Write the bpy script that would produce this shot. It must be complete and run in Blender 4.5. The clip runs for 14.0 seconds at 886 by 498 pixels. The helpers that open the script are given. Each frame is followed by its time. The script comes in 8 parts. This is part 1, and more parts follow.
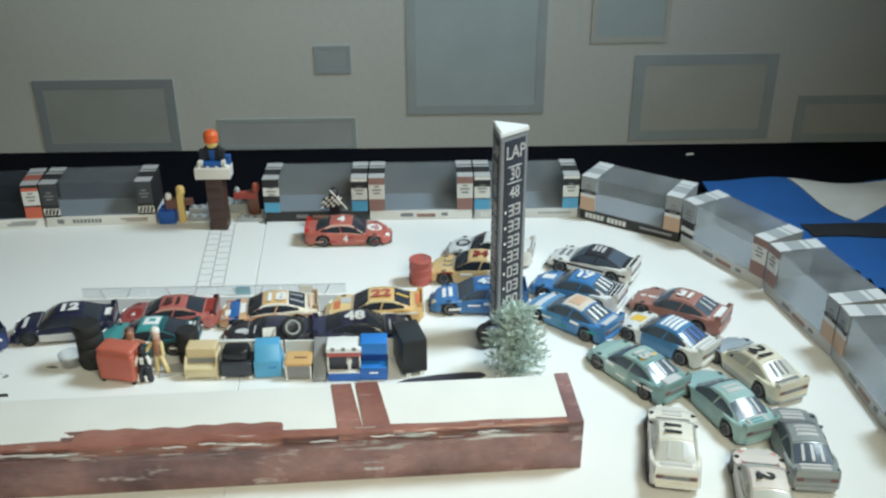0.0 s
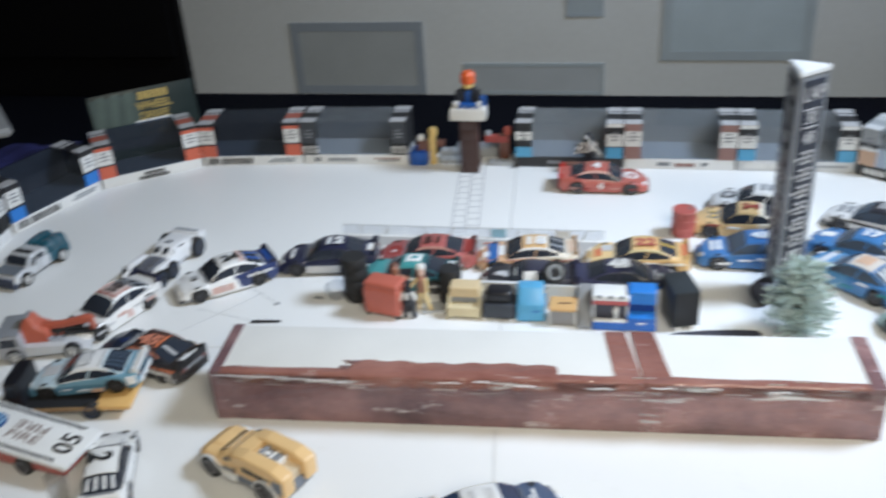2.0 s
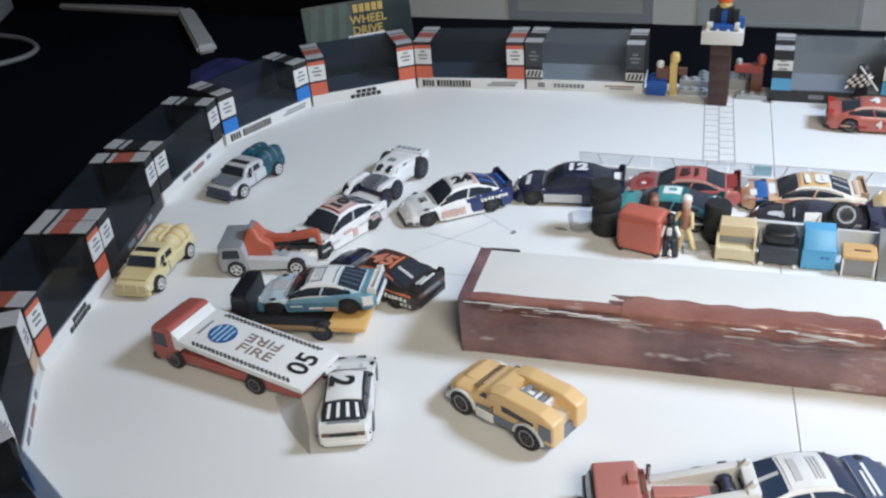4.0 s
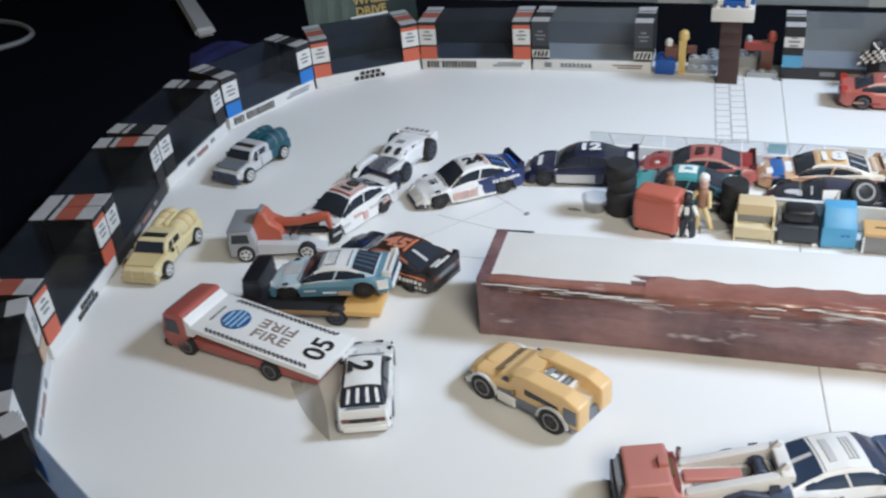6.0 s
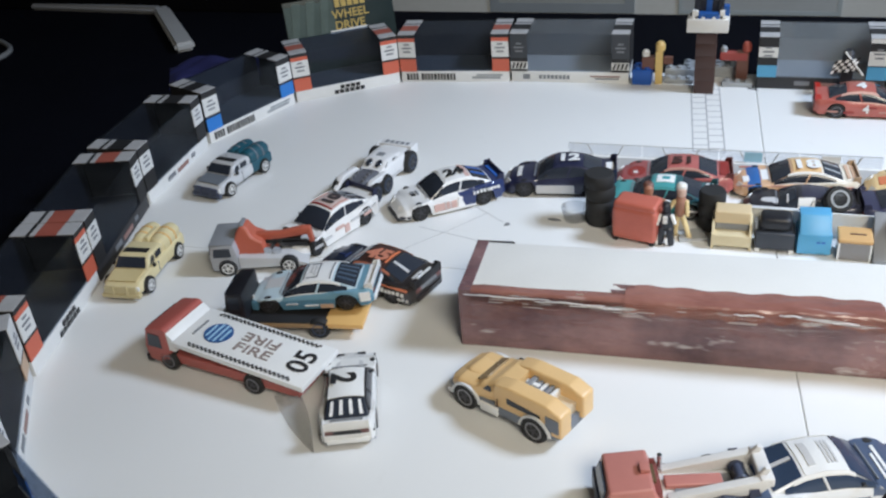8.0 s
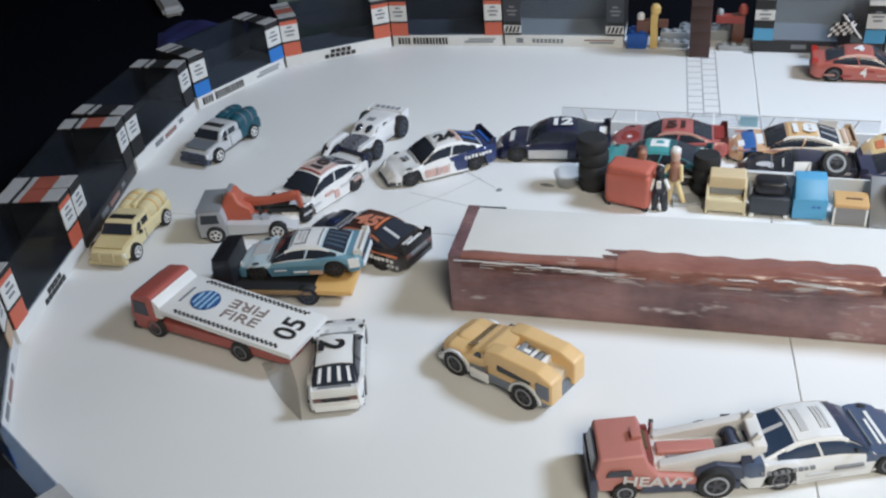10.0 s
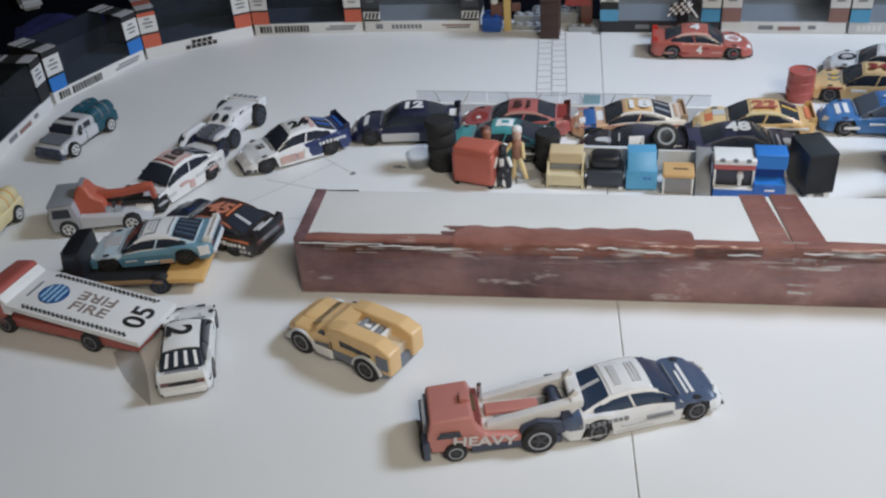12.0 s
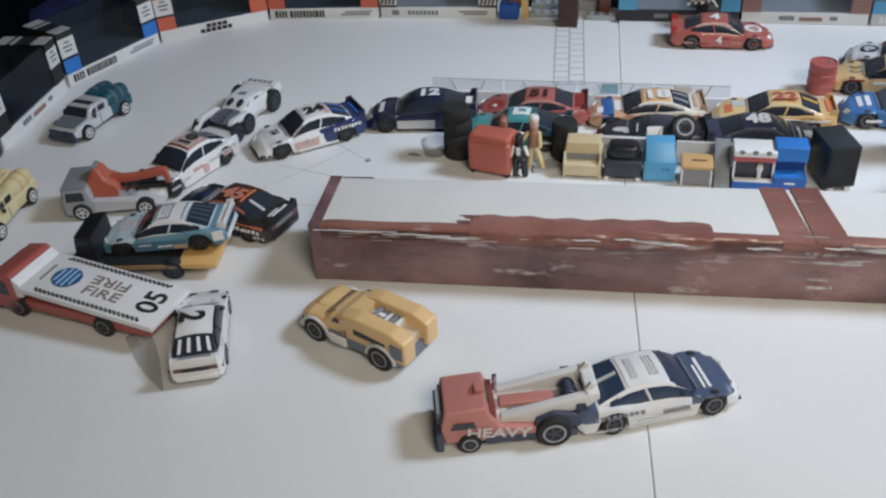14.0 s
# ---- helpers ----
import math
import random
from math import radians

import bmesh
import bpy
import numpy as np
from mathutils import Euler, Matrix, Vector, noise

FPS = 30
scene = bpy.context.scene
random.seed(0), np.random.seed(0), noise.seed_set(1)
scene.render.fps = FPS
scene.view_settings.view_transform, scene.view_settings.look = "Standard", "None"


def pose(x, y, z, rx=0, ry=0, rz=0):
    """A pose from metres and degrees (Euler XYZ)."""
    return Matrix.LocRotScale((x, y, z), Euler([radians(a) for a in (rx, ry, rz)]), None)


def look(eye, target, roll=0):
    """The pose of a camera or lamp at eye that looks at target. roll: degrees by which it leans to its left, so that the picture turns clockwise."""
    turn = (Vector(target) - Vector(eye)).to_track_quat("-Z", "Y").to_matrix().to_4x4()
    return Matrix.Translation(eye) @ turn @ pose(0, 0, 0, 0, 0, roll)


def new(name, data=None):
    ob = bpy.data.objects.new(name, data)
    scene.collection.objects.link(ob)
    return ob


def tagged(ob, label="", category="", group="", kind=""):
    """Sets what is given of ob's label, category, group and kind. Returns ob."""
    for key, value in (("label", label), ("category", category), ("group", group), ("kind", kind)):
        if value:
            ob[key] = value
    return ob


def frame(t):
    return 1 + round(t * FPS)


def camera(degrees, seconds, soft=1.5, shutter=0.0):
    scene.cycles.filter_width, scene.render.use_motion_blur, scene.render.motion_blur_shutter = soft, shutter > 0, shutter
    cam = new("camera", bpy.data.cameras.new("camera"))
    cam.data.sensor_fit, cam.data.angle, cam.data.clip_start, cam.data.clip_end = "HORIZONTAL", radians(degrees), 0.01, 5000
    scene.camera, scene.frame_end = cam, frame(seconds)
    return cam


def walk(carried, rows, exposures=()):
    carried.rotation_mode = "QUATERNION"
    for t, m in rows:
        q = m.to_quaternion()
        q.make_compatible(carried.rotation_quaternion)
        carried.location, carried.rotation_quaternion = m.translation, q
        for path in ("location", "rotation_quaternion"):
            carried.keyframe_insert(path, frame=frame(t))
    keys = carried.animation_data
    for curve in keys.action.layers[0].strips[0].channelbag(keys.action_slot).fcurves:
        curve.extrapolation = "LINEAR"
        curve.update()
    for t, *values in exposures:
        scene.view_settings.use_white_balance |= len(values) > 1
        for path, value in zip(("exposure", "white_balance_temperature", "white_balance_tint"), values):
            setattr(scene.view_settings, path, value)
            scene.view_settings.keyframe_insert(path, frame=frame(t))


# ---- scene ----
cam = camera(50.0, 14.0, soft=2.35, shutter=0.6)
PATH = [
    (0, (0.1510, -0.8177, 0.3877), (0.1706, 0.0719, -0.0687), -0.31),
    (0.2, (0.1488, -0.8126, 0.3851), (0.1614, 0.0294, -0.0546), -0.20),
    (0.5, (0.1419, -0.8093, 0.3808), (0.1195, 0.0696, -0.0956), -0.24),
    (0.8, (0.1319, -0.8128, 0.3803), (0.0940, 0.0191, -0.0768), -1.39),
    (1, (0.1256, -0.8146, 0.3787), (0.0578, 0.0622, -0.0974), -1.90),
    (1.2, (0.1218, -0.8131, 0.3773), (0.0373, 0.0149, -0.0807), -3.20),
    (1.5, (0.1157, -0.8121, 0.3742), (0.0118, 0.0559, -0.1114), -3.03),
    (1.8, (0.1075, -0.8118, 0.3760), (-0.0200, 0.0100, -0.0843), -2.92),
    (2, (0.0965, -0.8064, 0.3685), (-0.0837, 0.0480, -0.1187), -3.84),
    (2.2, (0.0839, -0.8004, 0.3618), (-0.1391, 0.0440, -0.1253), -3.97),
    (2.3, (0.0709, -0.7954, 0.3536), (-0.1722, 0.0506, -0.1210), -4.71),
    (2.5, (0.0569, -0.7907, 0.3455), (-0.2191, 0.0528, -0.1153), -4.85),
    (2.7, (0.0424, -0.7845, 0.3351), (-0.2591, 0.0470, -0.1315), -5.14),
    (3, (0.0214, -0.7772, 0.3242), (-0.2818, 0.0426, -0.1616), -4.70),
    (3.5, (0.0068, -0.7723, 0.3145), (-0.3029, 0.0315, -0.1935), -4.53),
    (3.7, (0.0070, -0.7722, 0.3142), (-0.2887, -0.0102, -0.1700), -4.70),
    (5.8, (-0.0100, -0.7702, 0.3086), (-0.3118, -0.0172, -0.1857), -5.60),
    (6, (-0.0092, -0.7695, 0.3081), (-0.3140, 0.0259, -0.2159), -5.34),
    (6.5, (-0.0061, -0.7719, 0.3113), (-0.3003, 0.0321, -0.2055), -4.71),
    (7, (-0.0062, -0.7712, 0.3087), (-0.3053, 0.0309, -0.2082), -4.95),
    (7.5, (-0.0062, -0.7721, 0.3102), (-0.3065, 0.0316, -0.2035), -5.23),
    (8, (-0.0076, -0.7723, 0.3101), (-0.2957, 0.0347, -0.2053), -5.37),
    (8.2, (-0.0076, -0.7723, 0.3101), (-0.2785, -0.0033, -0.1775), -4.95),
    (10.3, (-0.0057, -0.7660, 0.3035), (-0.2728, -0.0150, -0.2140), -5.49),
    (10.5, (-0.0045, -0.7696, 0.3076), (-0.2784, 0.0226, -0.2377), -5.18),
    (10.7, (-0.0079, -0.7663, 0.3106), (-0.2659, 0.0249, -0.2439), -5.63),
    (10.8, (-0.0034, -0.7722, 0.3125), (-0.2386, 0.0186, -0.2526), -4.65),
    (10.9, (-0.0016, -0.7705, 0.3173), (-0.2081, 0.0184, -0.2614), -4.42),
    (11, (-0.0001, -0.7707, 0.3176), (-0.1626, 0.0158, -0.2783), -2.65),
    (11.1, (0.0128, -0.7665, 0.3091), (-0.1494, 0.0182, -0.2892), -3.26),
    (11.2, (0.0207, -0.7721, 0.3080), (-0.1394, 0.0170, -0.2851), -3.38),
    (11.3, (0.0266, -0.7745, 0.3068), (-0.1334, 0.0210, -0.2776), -3.47),
    (11.5, (0.0339, -0.7740, 0.3073), (-0.1402, 0.0333, -0.2566), -4.07),
    (12, (0.0317, -0.7754, 0.3094), (-0.1563, 0.0299, -0.2527), -4.50),
    (12.5, (0.0278, -0.7735, 0.3104), (-0.1516, 0.0261, -0.2625), -3.60),
    (13, (0.0263, -0.7739, 0.3116), (-0.1522, 0.0247, -0.2633), -3.18),
    (13.5, (0.0277, -0.7730, 0.3089), (-0.1592, 0.0242, -0.2652), -3.74),
    (14, (0.0279, -0.7719, 0.3074), (-0.1695, 0.0243, -0.2645), -4.11),
]
EXPOSURES = [(0.0, -0.38, 6230, 6), (0.6, -0.40, 5890, 15), (1.6, -0.38, 5890, 17), (2.6, -0.17, 5900, 19), (8.0, -0.24, 5860, 19), (10.3, -0.42, 5880, 19), (10.9, -0.68, 5920, 20), (14.0, -0.78, 6000, 21)]
walk(cam, [(t, look(eye, target, roll)) for t, eye, target, roll in PATH], EXPOSURES)

# ---- world and light ----
world = bpy.data.worlds.new("world")
scene.world = world
world.use_nodes = True
world.node_tree.nodes["Background"].inputs["Color"].default_value = (0.60, 0.65, 0.72, 1)
world.node_tree.nodes["Background"].inputs["Strength"].default_value = 0.05


def area_lamp(name, eye, target, size, watts, colour, cone):
    """An unseen area light: cone is the full angle of its beam in degrees."""
    data = bpy.data.lights.new(name, "AREA")
    data.shape, data.size, data.energy, data.color = "DISK", size, watts, colour
    data.spread = radians(cone)
    ob = new(name, data)
    ob.matrix_world = look(eye, target)
    return ob


# unseen key, placed by the shadows; its narrowed beam darkens wall and edges
area_lamp("right_key_light", (0.80, -0.12, 0.92), (0.03, -0.22, 0.0), 0.30, 2.70, (0.775, 0.925, 1.0), 66)
# added warm fill without a seen source, for the near boards and front faces
area_lamp("front_fill_light", (0.42, -1.10, 0.82), (0.07, -0.32, 0.0), 0.50, 2.35, (1.0, 0.92, 0.66), 78)

# ---- materials ----
MATS = {}


def nodes_of(m):
    m.use_nodes = True
    nt = m.node_tree
    return nt, nt.nodes["Principled BSDF"]


def math_node(nt, op, a, b=None, c=None, clamp=False):
    n = nt.nodes.new("ShaderNodeMath")
    n.operation, n.use_clamp = op, clamp
    for k, v in enumerate((a, b, c)):
        if v is None:
            continue
        if isinstance(v, (int, float)):
            n.inputs[k].default_value = v
        else:
            nt.links.new(v, n.inputs[k])
    return n.outputs[0]


def mix_colour(nt, fac, a, b, blend="MIX"):
    n = nt.nodes.new("ShaderNodeMix")
    n.data_type, n.blend_type = "RGBA", blend
    for k, v in ((0, fac), (6, a), (7, b)):
        if isinstance(v, (int, float)):
            n.inputs[k].default_value = v
        elif isinstance(v, tuple):
            n.inputs[k].default_value = (*v[:3], 1)
        else:
            nt.links.new(v, n.inputs[k])
    return n.outputs[2]


def noise_node(nt, vec, scale, detail=4, rough=0.55):
    n = nt.nodes.new("ShaderNodeTexNoise")
    n.inputs["Scale"].default_value, n.inputs["Detail"].default_value = scale, detail
    n.inputs["Roughness"].default_value = rough
    nt.links.new(vec, n.inputs["Vector"])
    return n.outputs["Fac"]


def coords(nt):
    return nt.nodes.new("ShaderNodeTexCoord").outputs["Object"]


def wear(nt, bsdf, colour, rough, amount=0.12, fine=900, broad=60, bump=0.06, dist=0.0002):
    """Two scales of tone, uneven gloss and a fine relief on top of a colour."""
    vec = coords(nt)
    f, b = noise_node(nt, vec, fine, 3), noise_node(nt, vec, broad, 5)
    tone = math_node(nt, "ADD", math_node(nt, "MULTIPLY", f, amount * 0.8), math_node(nt, "MULTIPLY", b, amount * 1.2))
    tone = math_node(nt, "ADD", tone, 1 - amount)
    mul = nt.nodes.new("ShaderNodeVectorMath")
    mul.operation = "SCALE"
    if isinstance(colour, tuple):
        mul.inputs[0].default_value = colour[:3]
    else:
        nt.links.new(colour, mul.inputs[0])
    nt.links.new(tone, mul.inputs["Scale"])
    nt.links.new(mul.outputs[0], bsdf.inputs["Base Color"])
    r = math_node(nt, "ADD", math_node(nt, "MULTIPLY", b, 0.25), rough - 0.12, clamp=True)
    nt.links.new(r, bsdf.inputs["Roughness"])
    if bump:
        bn = nt.nodes.new("ShaderNodeBump")
        bn.inputs["Strength"].default_value, bn.inputs["Distance"].default_value = bump, dist
        nt.links.new(f, bn.inputs["Height"])
        nt.links.new(bn.outputs[0], bsdf.inputs["Normal"])


def surf(name, colour, rough=0.5, metal=0.0, spec=0.5, **kw):
    """A worn plain surface; one material per name."""
    if name in MATS:
        return MATS[name]
    m = MATS[name] = bpy.data.materials.new(name)
    nt, bsdf = nodes_of(m)
    bsdf.inputs["Metallic"].default_value = metal
    bsdf.inputs["Specular IOR Level"].default_value = spec
    wear(nt, bsdf, colour, rough, **kw)
    return m


def clear_plastic(name, tint, share, rough=0.08, shine=0.45, streaky=False):
    """Thin clear sheet: mostly see-through, with a gloss that grows at grazing angles."""
    if name in MATS:
        return MATS[name]
    m = MATS[name] = bpy.data.materials.new(name)
    nt, bsdf = nodes_of(m)
    out = nt.nodes["Material Output"]
    nt.nodes.remove(bsdf)
    see, gloss, haze = (nt.nodes.new("ShaderNodeBsdf" + k) for k in ("Transparent", "Glossy", "Diffuse"))
    see.inputs[0].default_value = (*tint, 1)
    gloss.inputs["Roughness"].default_value = rough
    haze.inputs[0].default_value = (0.75, 0.78, 0.80, 1)
    fres = nt.nodes.new("ShaderNodeFresnel")
    fres.inputs[0].default_value = 1.45
    scuff = noise_node(nt, coords(nt), 35, 3)
    amount = math_node(nt, "MULTIPLY", scuff, share)
    # whitish streaks in the sheet, painted glints for the carton's fold
    if streaky:
        mp = nt.nodes.new("ShaderNodeMapping")
        mp.inputs["Scale"].default_value = (0.12, 1, 1)
        nt.links.new(coords(nt), mp.inputs[0])
        streak = noise_node(nt, mp.outputs[0], 260, 4)
        amount = math_node(nt, "MULTIPLY", math_node(nt, "MULTIPLY", math_node(nt, "SUBTRACT", streak, 0.56), 9.0, clamp=True), share)
    a, b = nt.nodes.new("ShaderNodeMixShader"), nt.nodes.new("ShaderNodeMixShader")
    nt.links.new(amount, a.inputs[0])
    nt.links.new(see.outputs[0], a.inputs[1])
    nt.links.new(haze.outputs[0], a.inputs[2])
    nt.links.new(math_node(nt, "MULTIPLY", fres.outputs[0], shine), b.inputs[0])
    nt.links.new(a.outputs[0], b.inputs[1])
    nt.links.new(gloss.outputs[0], b.inputs[2])
    nt.links.new(b.outputs[0], out.inputs[0])
    return m


def split_paint(name, main, second=None, split=0.0, slope=0.0, lower=None, low_z=0.006, rough=0.32, band=None, band_x=(0, 0)):
    """Car paint: main colour, a second one behind an oblique line, one below a height and one across a band."""
    m = bpy.data.materials.new(name)
    nt, bsdf = nodes_of(m)
    vec = coords(nt)
    sep = nt.nodes.new("ShaderNodeSeparateXYZ")
    nt.links.new(vec, sep.inputs[0])
    x, z = sep.outputs[0], sep.outputs[2]
    colour = main

    def soft_step(v, edge):
        return math_node(nt, "MULTIPLY", math_node(nt, "SUBTRACT", v, edge), 4000.0, clamp=True)

    if second:
        s = math_node(nt, "ADD", x, math_node(nt, "MULTIPLY", z, slope))
        colour = mix_colour(nt, soft_step(s, split), second, colour)
    if band:
        f = math_node(nt, "MULTIPLY", soft_step(x, band_x[0]), math_node(nt, "SUBTRACT", 1.0, soft_step(x, band_x[1])))
        colour = mix_colour(nt, f, colour, band)
    if lower:
        colour = mix_colour(nt, soft_step(z, low_z), lower, colour)
    bsdf.inputs["Coat Weight"].default_value = 0.35
    bsdf.inputs["Coat Roughness"].default_value = 0.12
    wear(nt, bsdf, colour, rough, amount=0.10, fine=1500, broad=120, bump=0.03, dist=0.0001)
    return m


WHITE_PAINT = surf("white_paint", (0.80, 0.80, 0.79), 0.35)
BLACK_PAINT = surf("black_paint", (0.016, 0.016, 0.020), 0.35)
BLACK_PLASTIC = surf("black_plastic", (0.020, 0.020, 0.022), 0.5)
RUBBER = surf("tyre_rubber", (0.018, 0.018, 0.019), 0.75, bump=0.2)
GLASS_DARK = surf("dark_window", (0.030, 0.036, 0.050), 0.15)
# lighter copy of the window, with pale reflections painted into its colour
GLASS_GLARE = surf("window_with_glare", (0.085, 0.11, 0.15), 0.18)
CHROME = surf("chrome", (0.72, 0.73, 0.75), 0.22, 1.0)
STEEL = surf("grey_steel", (0.42, 0.43, 0.45), 0.4, 0.7)
GREY_PLASTIC = surf("grey_plastic", (0.25, 0.26, 0.28), 0.5)
ORANGE_RED = surf("orange_red_print", (0.62, 0.14, 0.08), 0.45)
BLUE_PRINT = surf("blue_print", (0.03, 0.20, 0.62), 0.45)
LIGHT_BLUE = surf("light_blue_plastic", (0.10, 0.36, 0.60), 0.42)
BLUE_PLASTIC = surf("blue_plastic", (0.025, 0.12, 0.45), 0.4)
YELLOW_PAINT = surf("yellow_paint", (0.76, 0.51, 0.24), 0.38)
PALE_YELLOW = surf("pale_yellow_paint", (0.72, 0.62, 0.36), 0.4)
TAN = surf("tan_plastic", (0.62, 0.38, 0.16), 0.5)
BEIGE = surf("beige_plastic", (0.62, 0.53, 0.34), 0.5)
CARD_WHITE = surf("white_card", (0.76, 0.76, 0.75), 0.6)
CARD_GREY = surf("grey_print", (0.34, 0.36, 0.38), 0.6)
INK = surf("black_ink", (0.02, 0.02, 0.022), 0.6, bump=0)
INK_GREY = surf("grey_ink", (0.22, 0.23, 0.25), 0.7, bump=0)
AMBER = surf("amber_plastic", (0.74, 0.45, 0.16), 0.4)
BROWN_BRICK = surf("brown_brick", (0.11, 0.055, 0.04), 0.4)


def board_material():
    m = bpy.data.materials.new("white_board")
    nt, bsdf = nodes_of(m)
    vec = coords(nt)
    broad, fine, smudge = noise_node(nt, vec, 5, 5), noise_node(nt, vec, 700, 3), noise_node(nt, vec, 26, 6, 0.7)
    c = mix_colour(nt, broad, (0.76, 0.76, 0.75), (0.83, 0.83, 0.82))
    dirt = math_node(nt, "MULTIPLY", math_node(nt, "SUBTRACT", smudge, 0.62), 2.0, clamp=True)
    c = mix_colour(nt, dirt, c, (0.62, 0.61, 0.58))
    nt.links.new(c, bsdf.inputs["Base Color"])
    nt.links.new(math_node(nt, "ADD", math_node(nt, "MULTIPLY", smudge, 0.3), 0.3), bsdf.inputs["Roughness"])
    bn = nt.nodes.new("ShaderNodeBump")
    bn.inputs["Strength"].default_value, bn.inputs["Distance"].default_value = 0.08, 0.0003
    nt.links.new(fine, bn.inputs["Height"])
    nt.links.new(bn.outputs[0], bsdf.inputs["Normal"])
    return m


def tape_material(name, dark, pale, glint, long_scale):
    """Brown packing tape: soft clouds, creases that run along the box, pale streaks painted in as glints."""
    m = bpy.data.materials.new(name)
    nt, bsdf = nodes_of(m)
    vec = coords(nt)

    def stretched(sx, s, detail=5):
        mp = nt.nodes.new("ShaderNodeMapping")
        mp.inputs["Scale"].default_value = (sx, 1, 1)
        nt.links.new(vec, mp.inputs[0])
        return noise_node(nt, mp.outputs[0], s, detail, 0.6)

    crease, cloud, streak = stretched(0.35, 60, 3), stretched(0.75, 24), stretched(long_scale, 130, 3)
    f = math_node(nt, "MULTIPLY", math_node(nt, "SUBTRACT", cloud, 0.30), 2.4, clamp=True)
    c = mix_colour(nt, f, dark, pale)
    # pale streaks mixed into the colour as painted glints
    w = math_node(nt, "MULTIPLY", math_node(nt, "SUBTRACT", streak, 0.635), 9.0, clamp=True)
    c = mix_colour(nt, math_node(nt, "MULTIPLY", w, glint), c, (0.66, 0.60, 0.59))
    nt.links.new(c, bsdf.inputs["Base Color"])
    nt.links.new(math_node(nt, "ADD", math_node(nt, "MULTIPLY", cloud, 0.30), 0.08), bsdf.inputs["Roughness"])
    bn = nt.nodes.new("ShaderNodeBump")
    bn.inputs["Strength"].default_value, bn.inputs["Distance"].default_value = 0.9, 0.005
    nt.links.new(crease, bn.inputs["Height"])
    nt.links.new(bn.outputs[0], bsdf.inputs["Normal"])
    return m


BOARD = board_material()
TAPE = tape_material("brown_tape", (0.085, 0.048, 0.060), (0.36, 0.205, 0.20), 0.7, 0.30)
TAPE_RED = tape_material("red_brown_tape", (0.20, 0.080, 0.066), (0.38, 0.185, 0.15), 0.75, 0.14)
CARPET = surf("dark_carpet", (0.0026, 0.0033, 0.0072), 0.95, spec=0.08, amount=0.5, fine=600, broad=12, bump=0.6, dist=0.002)
WALL = surf("beige_wall_paint", (0.55, 0.58, 0.60), 0.8, amount=0.16, fine=160, broad=6, bump=0.15, dist=0.001)
CLEAR = clear_plastic("clear_case_plastic", (0.84, 0.88, 0.93), 0.05)
CLEAR_GREY = clear_plastic("grey_clear_plastic", (0.91, 0.92, 0.94), 0.12)
# darker sheet tint that puts shade into the left cases
CLEAR_DIM = clear_plastic("shade_tinted_case_plastic", (0.68, 0.72, 0.78), 0.015, 0.12, 0.09)
FAINT = clear_plastic("thin_clear_leaf", (0.965, 0.97, 0.975), 0.05, 0.1, 0.5)
FRAYED_GLINT = clear_plastic("frayed_tape_and_glint", (0.97, 0.96, 0.96), 0.55, 0.15, 0.18, True)


# ---- mesh helpers ----
def link_mesh(name, bm, material, parent=None, label="", smooth=None):
    me = bpy.data.meshes.new(name)
    bmesh.ops.recalc_face_normals(bm, faces=bm.faces)
    bm.to_mesh(me)
    bm.free()
    if material:
        me.materials.append(material)
    if smooth:
        me.shade_smooth()
        me.set_sharp_from_angle(angle=radians(smooth))
    ob = new(name, me)
    if parent:
        ob.parent = parent
    if label:
        ob["label"] = label
    return ob


def part(name, bm, material, parent, label="", smooth=35):
    return link_mesh(name, bm, material, parent, label, smooth)


def thing(name, m, label, category, group=""):
    """An Empty at the thing's base, which parents its parts."""
    ob = new(name)
    ob.empty_display_size = 0.01
    ob.matrix_world = m
    return tagged(ob, label, category, group)


def at(x, y, heading=0.0, z=0.0, pitch=0.0, roll=0.0):
    """On the board at x, y, with the local x axis turned to that heading."""
    return Matrix.LocRotScale((x, y, z), Euler((radians(roll), radians(pitch), radians(heading))), None)


def add_box(bm, x0, x1, y0, y1, z0, z1, bevel=0.0, seg=2):
    vs = [bm.verts.new((x, y, z)) for x in (x0, x1) for y in (y0, y1) for z in (z0, z1)]
    fs = [bm.faces.new([vs[k] for k in f]) for f in ((0, 1, 3, 2), (4, 6, 7, 5), (0, 4, 5, 1), (2, 3, 7, 6), (0, 2, 6, 4), (1, 5, 7, 3))]
    if bevel:
        es = list({e for f in fs for e in f.edges})
        bmesh.ops.bevel(bm, geom=es, offset=bevel, segments=seg, profile=0.6, affect="EDGES")
    return bm


def box(x0, x1, y0, y1, z0, z1, bevel=0.0, seg=2):
    return add_box(bmesh.new(), x0, x1, y0, y1, z0, z1, bevel, seg)


def add_lathe(bm, profile, steps=20, axis="z", centre=(0, 0, 0)):
    """Turns (radius, height) pairs round an axis."""
    rings = []
    for r, hgt in profile:
        ring = []
        for k in range(steps):
            a = 2 * math.pi * k / steps
            u, v = r * math.cos(a), r * math.sin(a)
            p = {"z": (u, v, hgt), "y": (u, hgt, v), "x": (hgt, u, v)}[axis]
            ring.append(bm.verts.new(Vector(p) + Vector(centre)))
        rings.append(ring)
    for a, b in zip(rings, rings[1:]):
        for k in range(steps):
            bm.faces.new((a[k], a[(k + 1) % steps], b[(k + 1) % steps], b[k]))
    bm.faces.new(rings[0])
    bm.faces.new(rings[-1])
    return bm


def lathe(profile, steps=20, axis="z", centre=(0, 0, 0)):
    return add_lathe(bmesh.new(), profile, steps, axis, centre)


